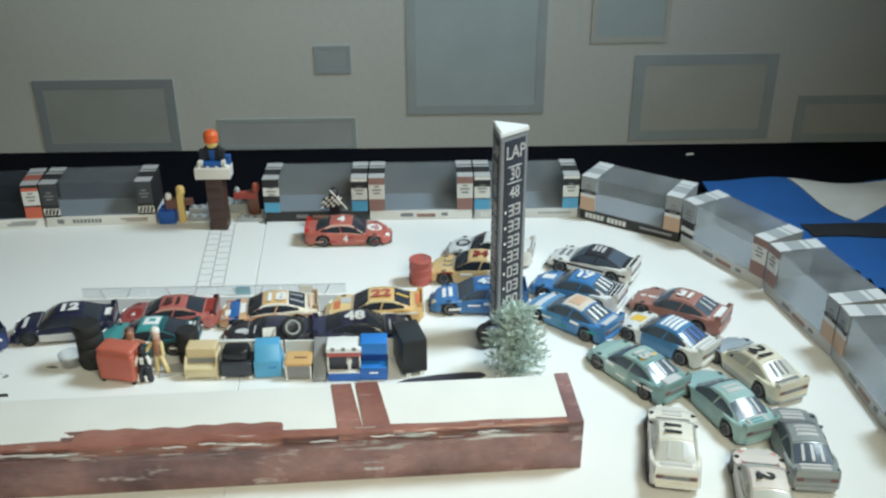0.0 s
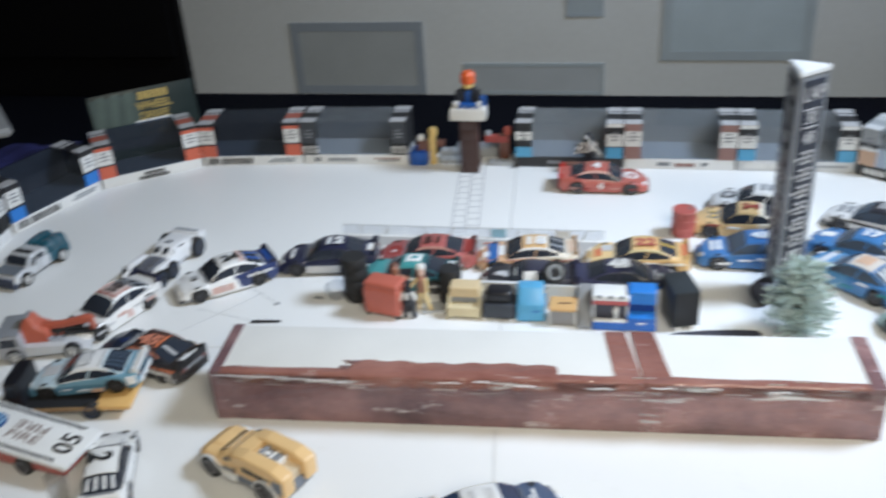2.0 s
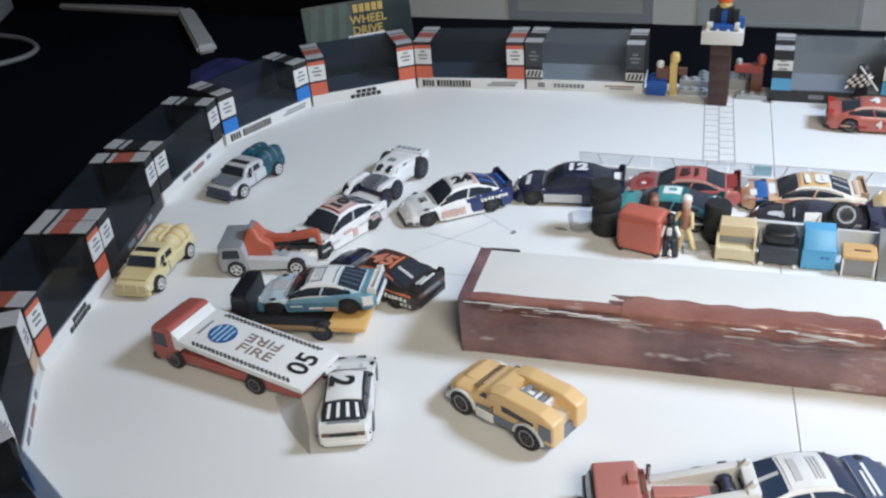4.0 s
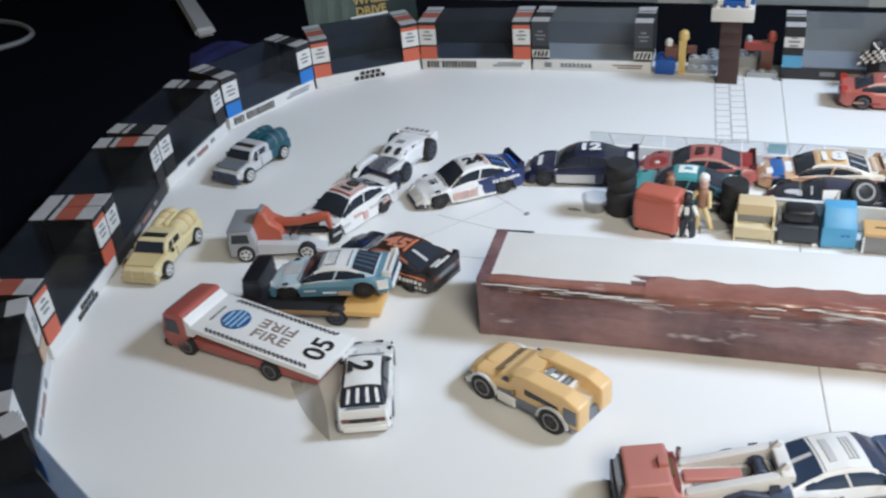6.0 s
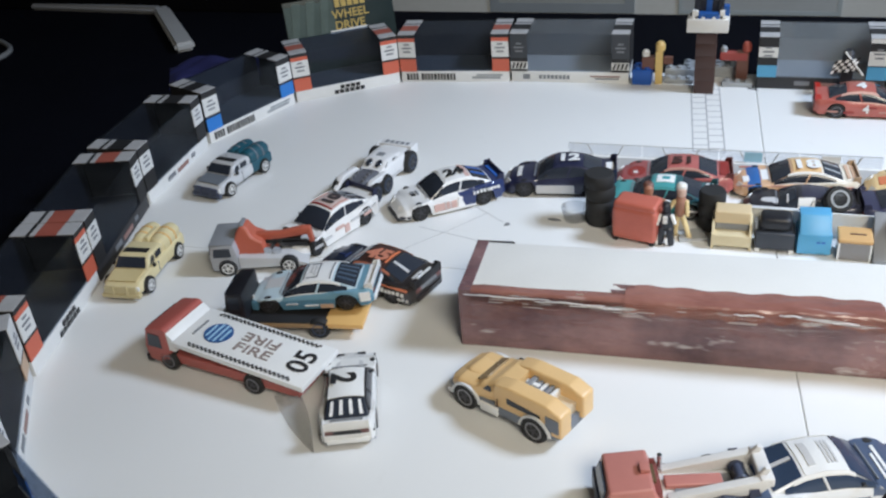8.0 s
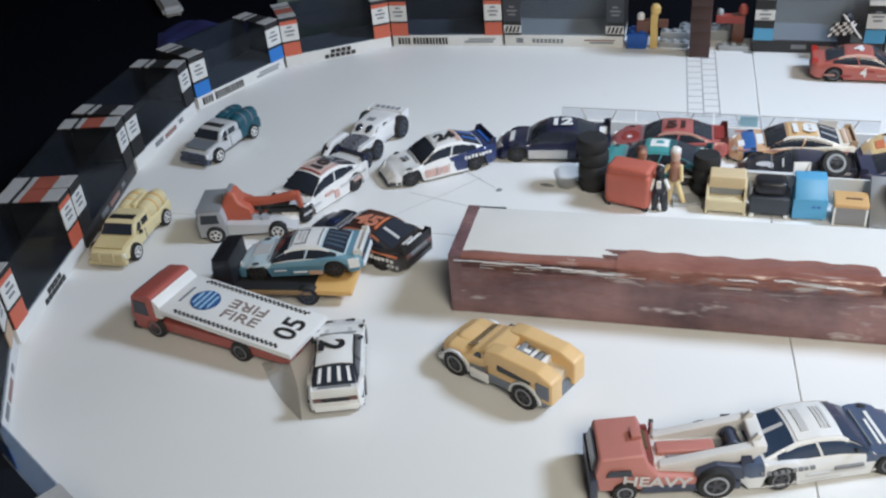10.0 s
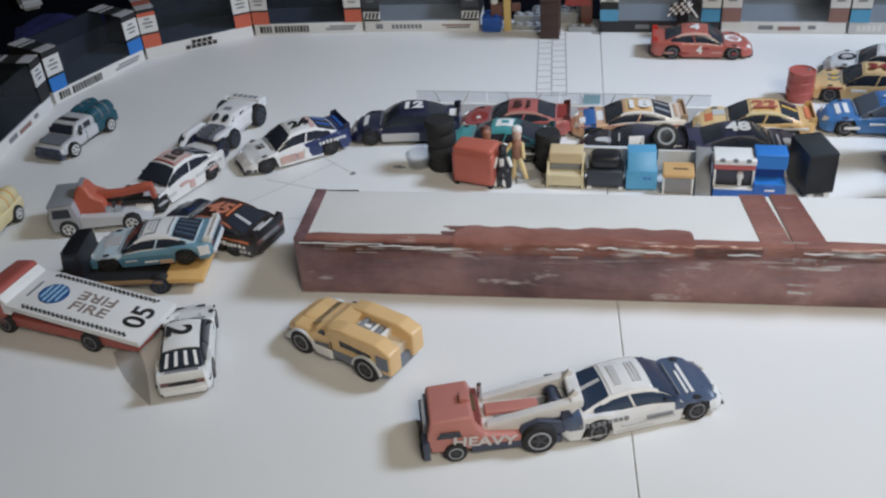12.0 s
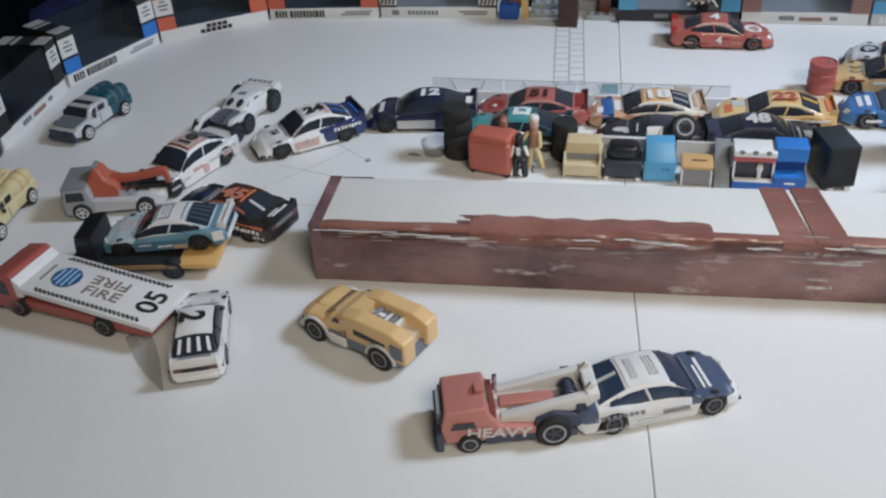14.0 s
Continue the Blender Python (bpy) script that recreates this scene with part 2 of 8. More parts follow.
def add_profile(bm, pts, width, bevel=0.0005, narrow=None, seg=2):
    """A side outline (x, z) drawn out to both sides; narrow(z) scales the half width."""
    rows = []
    for s in (1, -1):
        rows.append([bm.verts.new((x, s * width * (narrow(z) if narrow else 1), z)) for x, z in pts])
    n = len(pts)
    fs = [bm.faces.new(rows[0]), bm.faces.new(rows[1][::-1])]
    for k in range(n):
        fs.append(bm.faces.new((rows[0][k], rows[1][k], rows[1][(k + 1) % n], rows[0][(k + 1) % n])))
    if bevel:
        bmesh.ops.recalc_face_normals(bm, faces=bm.faces)
        bmesh.ops.bevel(bm, geom=list({e for f in fs for e in f.edges}), offset=bevel, segments=seg, profile=0.6, affect="EDGES")
    return bm


def outline(pts, width, bevel=0.0005, narrow=None, seg=2):
    return add_profile(bmesh.new(), pts, width, bevel, narrow, seg)


def panel(quad, shrink=0.88, lift=0.0002, thick=0.0003):
    """A thin plate laid on four corner points, drawn in a little and lifted off."""
    q = [Vector(p) for p in quad]
    c = sum(q, Vector()) / 4
    n = (q[1] - q[0]).cross(q[2] - q[0]).normalized()
    q = [c + (p - c) * shrink for p in q]
    bm = bmesh.new()
    lo, hi = [bm.verts.new(p - n * 0.0002) for p in q], [bm.verts.new(p + n * (lift + thick)) for p in q]
    bm.faces.new(lo[::-1])
    bm.faces.new(hi)
    for k in range(4):
        bm.faces.new((lo[k], lo[(k + 1) % 4], hi[(k + 1) % 4], hi[k]))
    return bm


def loft(rows, power=4.0, nx=30, n=32):
    """A rounded body over cross sections (x, half width, lowest, highest), from the tail to the nose."""
    bm = bmesh.new()
    x0, x1 = rows[0][0], rows[-1][0]
    rings = []
    for k in range(nx + 1):
        x = x0 + (x1 - x0) * k / nx
        yh, za, zb = lerp_table(rows, x)
        zc, zh, ring = (za + zb) / 2, (zb - za) / 2, []
        for j in range(n):
            c, d = math.cos(2 * math.pi * j / n), math.sin(2 * math.pi * j / n)
            ring.append(bm.verts.new((x, yh * math.copysign(abs(c) ** (2 / power), c), zc + zh * math.copysign(abs(d) ** (2 / power), d))))
        rings.append(ring)
    for a, b in zip(rings, rings[1:]):
        for j in range(n):
            bm.faces.new((a[j], a[(j + 1) % n], b[(j + 1) % n], b[j]))
    bm.faces.new(rings[0])
    bm.faces.new(rings[-1])
    return bm


TEXTS = {}


def text_mesh(words, size, depth=0.00012, bold=0.0):
    """The mesh of some words in the built-in font, centred, lying in the xy plane."""
    key = (words, size, depth, bold)
    if key not in TEXTS:
        cu = bpy.data.curves.new("words", "FONT")
        cu.body, cu.size, cu.align_x, cu.align_y = words, size, "CENTER", "CENTER"
        cu.extrude, cu.offset, cu.resolution_u = depth, bold, 3
        ob = bpy.data.objects.new("words", cu)
        scene.collection.objects.link(ob)
        deps = bpy.context.evaluated_depsgraph_get()
        me = bpy.data.meshes.new_from_object(ob.evaluated_get(deps))
        bpy.data.objects.remove(ob)
        TEXTS[key] = me
    return TEXTS[key]


def lettering(name, words, size, m, material, parent, bold=0.0, label=""):
    me = text_mesh(words, size, bold=bold).copy()
    me.materials.clear()
    me.materials.append(material)
    ob = new(name, me)
    ob.parent = parent
    ob.matrix_local = m
    if label:
        ob["label"] = label
    return ob


def placed(ob, m):
    ob.matrix_local = m
    return ob

# ---- the setting ----
def plain(name, bm, material, label, category):
    return tagged(link_mesh(name, bm, material), label, category, kind="structure")


plain("floor", box(-1.8, 2.2, -2.4, 0.2, -0.06, -0.004), CARPET, "dark navy carpet floor under the white boards", "floor")
plain("wall_north", box(-1.8, 2.2, 0.2, 0.3, -0.06, 2.4), WALL, "unseen beige wall added to bounce light behind the display cases", "wall")
# the next three walls and the ceiling are unseen, added to shape bounced light
plain("wall_south", box(-1.8, 2.2, -2.5, -2.4, -0.06, 2.4), WALL, "unseen beige wall added to bounce light", "wall")
plain("wall_west", box(-1.9, -1.8, -2.4, 0.2, -0.06, 2.4), surf("dark_wall_paint", (0.03, 0.03, 0.034), 0.85), "unseen dark wall added to keep the left dim", "wall")
plain("wall_east", box(2.2, 2.3, -2.4, 0.2, -0.06, 2.4), WALL, "unseen beige wall added to bounce light", "wall")
plain("ceiling", box(-1.8, 2.2, -2.4, 0.2, 2.4, 2.5), surf("ceiling_paint", (0.75, 0.75, 0.74), 0.85), "unseen white ceiling added to bounce light", "ceiling")

# two white boards butt along a slanting seam, a third lies under the left end
def board(name, pts, label):
    bm = bmesh.new()
    lo, hi = [bm.verts.new((x, y, -0.004)) for x, y in pts], [bm.verts.new((x, y, 0.0)) for x, y in pts]
    bm.faces.new(lo[::-1])
    bm.faces.new(hi)
    n = len(pts)
    for k in range(n):
        bm.faces.new((lo[k], lo[(k + 1) % n], hi[(k + 1) % n], hi[k]))
    bmesh.ops.recalc_face_normals(bm, faces=bm.faces)
    bmesh.ops.bevel(bm, geom=[e for e in bm.edges if all(v.co.z > -0.001 for v in e.verts)], offset=0.0004, segments=2, affect="EDGES")
    return tagged(link_mesh(name, bm, BOARD, smooth=40), label, "board", kind="structure")


G = 0.00016
board("ground_board_left", [(-0.0005 - G, 0.030), (-0.315, 0.022), (-0.405, -0.045), (-0.438, -0.150), (-0.430, -0.3135 + G), (0.022 - G, -0.3035 + G)], "white card board with a few pencil marks")
board("ground_board_front", [(0.022 - G, -0.3035 - G), (-0.430, -0.3135 - G), (-0.395, -0.440), (-0.335, -0.550), (-0.270, -0.680), (-0.270, -0.950), (0.088 - G, -0.950)], "white card board under the recovery trucks")
board("ground_board_right", [(-0.0005 + G, 0.030), (0.022 + G, -0.3035), (0.088 + G, -0.950), (0.465, -0.950), (0.470, -0.250), (0.452, -0.150), (0.400, -0.045), (0.305, 0.025)], "white card board under the wrecked cars")


def ink_lines(name, segments, z, width, material, label, category):
    """Drawn lines: thin raised strips from point to point."""
    bm = bmesh.new()
    for (xa, ya), (xb, yb) in segments:
        d = Vector((xb - xa, yb - ya))
        n = Vector((-d.y, d.x)).normalized() * width / 2
        pts = [(xa + n.x, ya + n.y), (xb + n.x, yb + n.y), (xb - n.x, yb - n.y), (xa - n.x, ya - n.y)]
        lo, hi = [bm.verts.new((x, y, z - 0.0004)) for x, y in pts], [bm.verts.new((x, y, z)) for x, y in pts]
        bm.faces.new(hi)
        for k in range(4):
            bm.faces.new((lo[k], lo[(k + 1) % 4], hi[(k + 1) % 4], hi[k]))
    return plain(name, bm, material, label, category)


# the finish line: two columns of drawn squares
def finish_line():
    top, foot, w = Vector((-0.0500, -0.002)), Vector((-0.0392, -0.126)), Vector((0.0112, 0.0010))
    seg = []
    n = 11
    for c in range(3):
        seg.append((tuple(top + w * c), tuple(foot + w * c)))
    for k in range(n + 1):
        p = top.lerp(foot, k / n)
        q = top.lerp(foot, min(1.0, (k + 0.5) / n))
        seg.append((tuple(p), tuple(p + w)))
        seg.append((tuple(q + w), tuple(q + w * 2)))
    ink_lines("finish_line", seg, 0.00012, 0.0009, surf("pencil_grey", (0.42, 0.42, 0.44), 0.7, bump=0), "pencil-drawn chequered finish line on the board", "line")


finish_line()
PENCIL = surf("faint_pencil", (0.52, 0.52, 0.52), 0.7, bump=0)
ink_lines("pencil_marks", [((-0.180, -0.226), (-0.151, -0.248)), ((-0.206, -0.291), (-0.179, -0.257)), ((-0.179, -0.257), (-0.164, -0.236)), ((-0.160, -0.2735), (-0.205, -0.262)), ((-0.060, -0.470), (-0.050, -0.472))], 0.00012, 0.0006, PENCIL, "faint pencil strokes on the board", "line")

# ---- long taped box ----
def long_box():
    x0, x1, y0, y1, h = -0.193, 0.193, -0.025, 0.025, 0.0355
    t = thing("long_box", at(0.0505, -0.3455, 3.0), "long white carton edged and banded with brown packing tape", "carton")
    bm = box(x0, x1, y0, y1, 0.0, h, 0.0012, 3)
    part("carton", bm, surf("white_carton", (0.74, 0.73, 0.70), 0.6, broad=25), t)
    e = 0.0005

    def ragged(xa, xb, depth, rough, lift, seed, steps=40):
        """Tape folded over the front top edge, its inner edge torn unevenly."""
        r = random.Random(seed)
        bm = bmesh.new()
        rows = []
        for k in range(steps + 1):
            x = xa + (xb - xa) * k / steps
            d = depth + rough * (math.sin(k * 37.0 / steps + seed) * 0.6 + math.sin(k * 11.0 / steps) * 0.5 + r.uniform(-0.12, 0.12))
            if k in (0, steps):
                d *= 0.8
            wob = 0.0003 * math.sin(k * 0.7 + seed * 2)
            rows.append([bm.verts.new(p) for p in ((x, y0 - e - lift, h - 0.0065 + wob * 3), (x, y0 - e - lift, h - 0.0008), (x, y0 + 0.0006, h + e + lift), (x, y0 + d * 0.6, h + lift + e + wob * 0.5), (x, y0 + d, h + 0.0001))])
        for a, b in zip(rows, rows[1:]):
            for q in range(4):
                bm.faces.new((a[q], a[q + 1], b[q + 1], b[q]))
        return bm

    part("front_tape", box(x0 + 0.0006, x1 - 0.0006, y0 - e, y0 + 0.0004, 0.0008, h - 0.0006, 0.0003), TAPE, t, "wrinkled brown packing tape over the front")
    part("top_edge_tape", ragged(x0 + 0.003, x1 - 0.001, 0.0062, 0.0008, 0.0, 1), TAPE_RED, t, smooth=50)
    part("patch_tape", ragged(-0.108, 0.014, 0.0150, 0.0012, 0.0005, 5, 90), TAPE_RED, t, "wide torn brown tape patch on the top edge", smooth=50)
    for xa, xb, k in ((0.0470, 0.0622, 1), (0.0626, 0.0790, 2)):
        bm = bmesh.new()
        sl = 0.006
        q = [None, None, (xb, y0 - e * 1.6, h + e * k * 0.8), (xa, y0 - e * 1.6, h + e * k * 0.8), (xa - sl, y1 + e, h + e * k * 0.8), (xb - sl * 1.4, y1 + e, h + e * k * 0.8)]
        v = [p and bm.verts.new(p) for p in q]
        bm.faces.new((v[3], v[2], bm.verts.new((xb, y0 - e * 1.6, h - 0.004)), bm.verts.new((xa, y0 - e * 1.6, h - 0.0055))))
        bm.faces.new((v[3], v[2], v[5], v[4]))
        geo = bmesh.ops.extrude_face_region(bm, geom=bm.faces[:])
        bmesh.ops.translate(bm, vec=(0, 0.0003, -0.0006), verts=[g for g in geo["geom"] if isinstance(g, bmesh.types.BMVert)])
        part("band_tape", bm, TAPE_RED, t)
    r = random.Random(8)
    for k in range(7):
        xa, ya = -0.110 + r.uniform(-0.006, 0.002), y0 + 0.006 + 0.0013 * k
        part("torn_strand", box(xa, xa + r.uniform(0.006, 0.012), ya, ya + 0.0004, h + 0.0001, h + 0.0007), TAPE, t)
    # pale slivers: torn card showing through, and glints painted on the tape
    bare = surf("torn_card_and_glint", (0.50, 0.43, 0.41), 0.5)
    for k in range(18):
        xa, wide = r.uniform(x0 + 0.012, x1 - 0.03), r.uniform(0.003, 0.016)
        if r.random() < 0.55:
            za = h - r.uniform(0.002, 0.009)
            part("scratch_and_glint", box(xa, xa + wide, y0 - 0.0021, y0 - 0.0018, za, za + r.uniform(0.0002, 0.0005)), bare, t)
        else:
            ya = y0 + (r.uniform(0.001, 0.012) if -0.10 < xa < 0.0 else r.uniform(0.0, 0.004))
            part("scratch_and_glint", box(xa, xa + wide, ya, ya + r.uniform(0.0002, 0.0005), h + 0.0004, h + 0.0013), bare, t)
    # added strips whose whitish streaks paint the highlight along the fold
    for xa, xb, za in ((x0 + 0.004, -0.060, h - 0.0085), (-0.075, 0.085, h - 0.0120), (0.070, x1 - 0.002, h - 0.0090)):
        part("clear_tape_and_glint", box(xa, xb, y0 - 0.0017, y0 - 0.0013, za, h - 0.0002), FRAYED_GLINT, t).visible_shadow = False
    # glints painted as slivers along the fold, and the band's crumpled clear tail
    glint = surf("painted_tape_glint", (0.74, 0.71, 0.70), 0.35)
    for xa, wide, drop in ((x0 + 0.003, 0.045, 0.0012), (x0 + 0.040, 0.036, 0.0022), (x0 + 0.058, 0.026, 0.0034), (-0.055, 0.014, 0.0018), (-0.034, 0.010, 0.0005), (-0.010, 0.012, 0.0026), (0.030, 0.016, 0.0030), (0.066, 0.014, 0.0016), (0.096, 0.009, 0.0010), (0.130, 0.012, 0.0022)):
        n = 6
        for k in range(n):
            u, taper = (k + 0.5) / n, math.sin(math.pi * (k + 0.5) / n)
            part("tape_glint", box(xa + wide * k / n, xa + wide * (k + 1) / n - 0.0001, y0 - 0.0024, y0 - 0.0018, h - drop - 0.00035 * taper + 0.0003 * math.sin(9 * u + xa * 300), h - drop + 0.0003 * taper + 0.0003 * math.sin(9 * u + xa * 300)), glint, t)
    for k, (xa, lean, wide) in enumerate(((0.0585, -9, 0.0016), (0.0625, -3, 0.0034), (0.0670, 2, 0.0022), (0.0705, 6, 0.0040), (0.0765, 12, 0.0014))):
        ob = part("clear_tape_and_glint", box(-wide / 2, wide / 2, -0.0003, 0.0003, -0.0290, 0.0), FRAYED_GLINT, t)
        ob.matrix_local = pose(xa, y0 - 0.0024 - 0.0002 * k, h - 0.0035, 0, lean, 0)
        ob.visible_shadow = False
    part("end_tape", box(x1 - 0.0085, x1 + e, y0 - 1.2 * e, y1 + 1.2 * e, 0.0006, h + 1.2 * e, 0.0004), TAPE, t)
    part("end_tape", box(x0 - e, x0 + 0.0062, y0 - 1.2 * e, y1 + 1.2 * e, 0.0006, h + 1.2 * e, 0.0004), TAPE, t)


long_box()


# ---- display cases that fence the track ----
CASE_H, CASE_D = 0.0435, 0.040


def display_case(x0, y0, x1, y1, left, right, plinth, bars, label, inner=None, tops=CARD_WHITE, depth=CASE_D, slant=False, accent=None):
    """A clear case whose front edge runs from one corner to the other, with printed end cards and a name strip in bars.
    left, right: the blocks of the end cards from the bottom up, (material, share of the height)."""
    w = math.hypot(x1 - x0, y1 - y0) - 0.0012
    t = thing("display_case", at((x0 + x1) / 2, (y0 + y1) / 2, math.degrees(math.atan2(y1 - y0, x1 - x0))), label, "display case", "display cases round the track")
    hw, base, e = w / 2, 0.0100, 0.0006
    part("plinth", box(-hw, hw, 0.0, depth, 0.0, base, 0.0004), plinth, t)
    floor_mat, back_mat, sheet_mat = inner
    # floor and back colours carry the shade inside the left cases
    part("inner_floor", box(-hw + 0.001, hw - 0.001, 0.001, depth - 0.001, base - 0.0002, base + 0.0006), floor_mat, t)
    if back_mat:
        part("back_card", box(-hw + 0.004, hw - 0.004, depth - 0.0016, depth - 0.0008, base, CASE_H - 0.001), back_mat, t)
    sheets = ((-hw, hw, 0.0, e, base, CASE_H), (-hw, hw, depth - e, depth, base, CASE_H), (-hw, -hw + e, e, depth - e, base, CASE_H),
              (hw - e, hw, e, depth - e, base, CASE_H), (-hw + e, hw - e, e, depth - e, CASE_H - e, CASE_H))
    for s in sheets:
        ob = part("clear_sheet", box(*s), sheet_mat, t, smooth=None)
        ob.visible_shadow = False
    for side, blocks in ((-1, left), (1, right)):
        z, cw = base, 0.0145
        a, b = (-hw - 0.0004, -hw + cw) if side < 0 else (hw - cw, hw + 0.0004)
        for mat, share in blocks:
            z2 = z + share * (CASE_H - base)
            part("end_card", box(a, b, -0.0005, 0.0001, z, z2), mat, t)
            z = z2
        gap = CARD_GREY if back_mat is None else INK
        ya = -0.0005
        for mat, share in ((tops, 0.26), (accent or gap, 0.34), (tops, 0.09), (gap, 0.06), (tops, 0.25)):
            yb = ya + depth * share
            part("top_card", box(a, b, ya, yb, CASE_H, CASE_H + 0.0005), mat, t)
            ya = yb
        xa, xb = (-hw - 0.0004, -hw + 0.0002) if side < 0 else (hw - 0.0002, hw + 0.0004)
        part("side_card", box(xa, xb, 0.0, depth * 0.98, base, CASE_H), gap, t)
        if slant:
            for k in range(4):
                xa, xb = a + 0.001 + 0.0033 * k, a + 0.0028 + 0.0033 * k
                part("slant_stripe", panel([(xa, -0.0008, base + 0.0030), (xb, -0.0008, base + 0.0030), (xb + 0.0016, -0.0008, base + 0.0078), (xa + 0.0016, -0.0008, base + 0.0078)], 1.0, 0.0003), INK, t)
        # small bars of print on the pale block
        for k in range(3):
            c, ww = (a + b) / 2, cw * (0.22, 0.30, 0.16)[k]
            zz = base + (CASE_H - base) * (0.52 + 0.10 * k)
            part("print_bar", box(c - ww, c + ww, -0.0008, -0.0004, zz, zz + 0.0014), INK_GREY, t)
    for u0, u1, v0, v1, mat in bars:
        part("name_bar", box(-hw + w * u0, -hw + w * u1, -0.0004, 0.0002, base * v0, base * v1), mat, t)
    return t


B, Wc, R_, U, Gc = INK, CARD_WHITE, ORANGE_RED, BLUE_PRINT, CARD_GREY
BW = surf("washed_brown_print", (0.30, 0.17, 0.15), 0.5)
OR_PALE = surf("pale_orange_print", (0.60, 0.40, 0.28), 0.5)
RED_BLOCKS = [(R_, 0.34), (B, 0.05), (Wc, 0.42), (R_, 0.10), (B, 0.09)]
BLUE_BLOCKS = [(U, 0.34), (B, 0.06), (Wc, 0.45), (B, 0.15)]
SLANT = [(B, 0.06), (Wc, 0.20), (B, 0.10), (surf("charcoal_print", (0.05, 0.055, 0.065), 0.5), 0.64)]
MONO = [(B, 0.12), (Wc, 0.14), (B, 0.2), (Gc, 0.54)]
PALE_BLUE = [(LIGHT_BLUE, 0.32), (B, 0.03), (Wc, 0.35), (B, 0.2), (Wc, 0.1)]
BROWN = [(BW, 0.36), (Wc, 0.44), (BW, 0.2)]
ORANGE = [(OR_PALE, 0.4), (Wc, 0.1), (B, 0.1), (Gc, 0.4)]


def name_strip(kind):
    """The print of a name strip, as bars: each bar is one letter or a small mark."""
    bars = []
    if kind == "long":
        x = 0.05
        for k in range(15):
            wd = 0.028 if k % 4 else 0.034
            bars.append((x, x + wd - 0.011, 0.20, 0.80, INK))
            x += wd + (0.02 if k == 3 else 0)
        bars += [(0.66, 0.92, 0.3, 0.5, CARD_GREY), (0.70, 0.94, 0.56, 0.72, CARD_GREY)]
    elif kind == "team":
        for r, (u, n) in enumerate(((0.36, 6), (0.42, 4))):
            for k in range(n):
                bars.append((u + k * 0.050, u + k * 0.050 + 0.040, 0.12 + 0.40 * r, 0.44 + 0.40 * r, INK))
    elif kind == "short":
        bars.append((0.10, 0.16, 0.3, 0.72, INK_GREY))
        for k in range(8):
            bars.append((0.24 + k * 0.034, 0.24 + k * 0.034 + 0.024, 0.32, 0.68, INK_GREY))
        bars += [(0.68, 0.93, 0.55, 0.66, BW), (0.72, 0.92, 0.34, 0.45, INK_GREY)]
    elif kind == "inverse":
        for k in range(10):
            bars.append((0.06 + k * 0.04 + (0.03 if k > 4 else 0), 0.06 + k * 0.04 + 0.03 + (0.03 if k > 4 else 0), 0.25, 0.75, CARD_WHITE))
        bars += [(0.62, 0.94, 0.45, 0.65, CARD_GREY)]
    else:
        bars += [(0.30, 0.42, 0.35, 0.7, INK_GREY), (0.46, 0.64, 0.3, 0.62, BW), (0.70, 0.76, 0.4, 0.7, INK_GREY)]
    return bars


GREY_CARD = surf("pale_grey_card", (0.62, 0.63, 0.64), 0.6)
DARK_CARD = surf("black_card", (0.03, 0.03, 0.034), 0.5)
DEEP = surf("shade_painted_card", (0.012, 0.014, 0.022), 0.5)
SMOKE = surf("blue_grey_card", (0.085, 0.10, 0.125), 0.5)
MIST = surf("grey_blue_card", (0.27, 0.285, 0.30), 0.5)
GLARE_HAZE = clear_plastic("glare_hazed_case_plastic", (0.90, 0.93, 0.97), 0.20, 0.10, 0.6)
HALF_DARK = surf("half_shade_painted_card", (0.040, 0.047, 0.064), 0.5)
# NIGHT and DUSK have shade painted in; PALE has glare painted as haze
NIGHT, DUSK, GREYISH, PALE = (DEEP, DEEP, CLEAR_DIM), (SMOKE, HALF_DARK, CLEAR_DIM), (MIST, MIST, CLEAR), (MIST, None, GLARE_HAZE)
TAN_BLOCKS = [(surf("pale_tan_print", (0.60, 0.42, 0.28), 0.5), 0.30), (B, 0.04), (Wc, 0.66)]
NEAR = [(B, 0.40), (Wc, 0.42), (B, 0.18)]
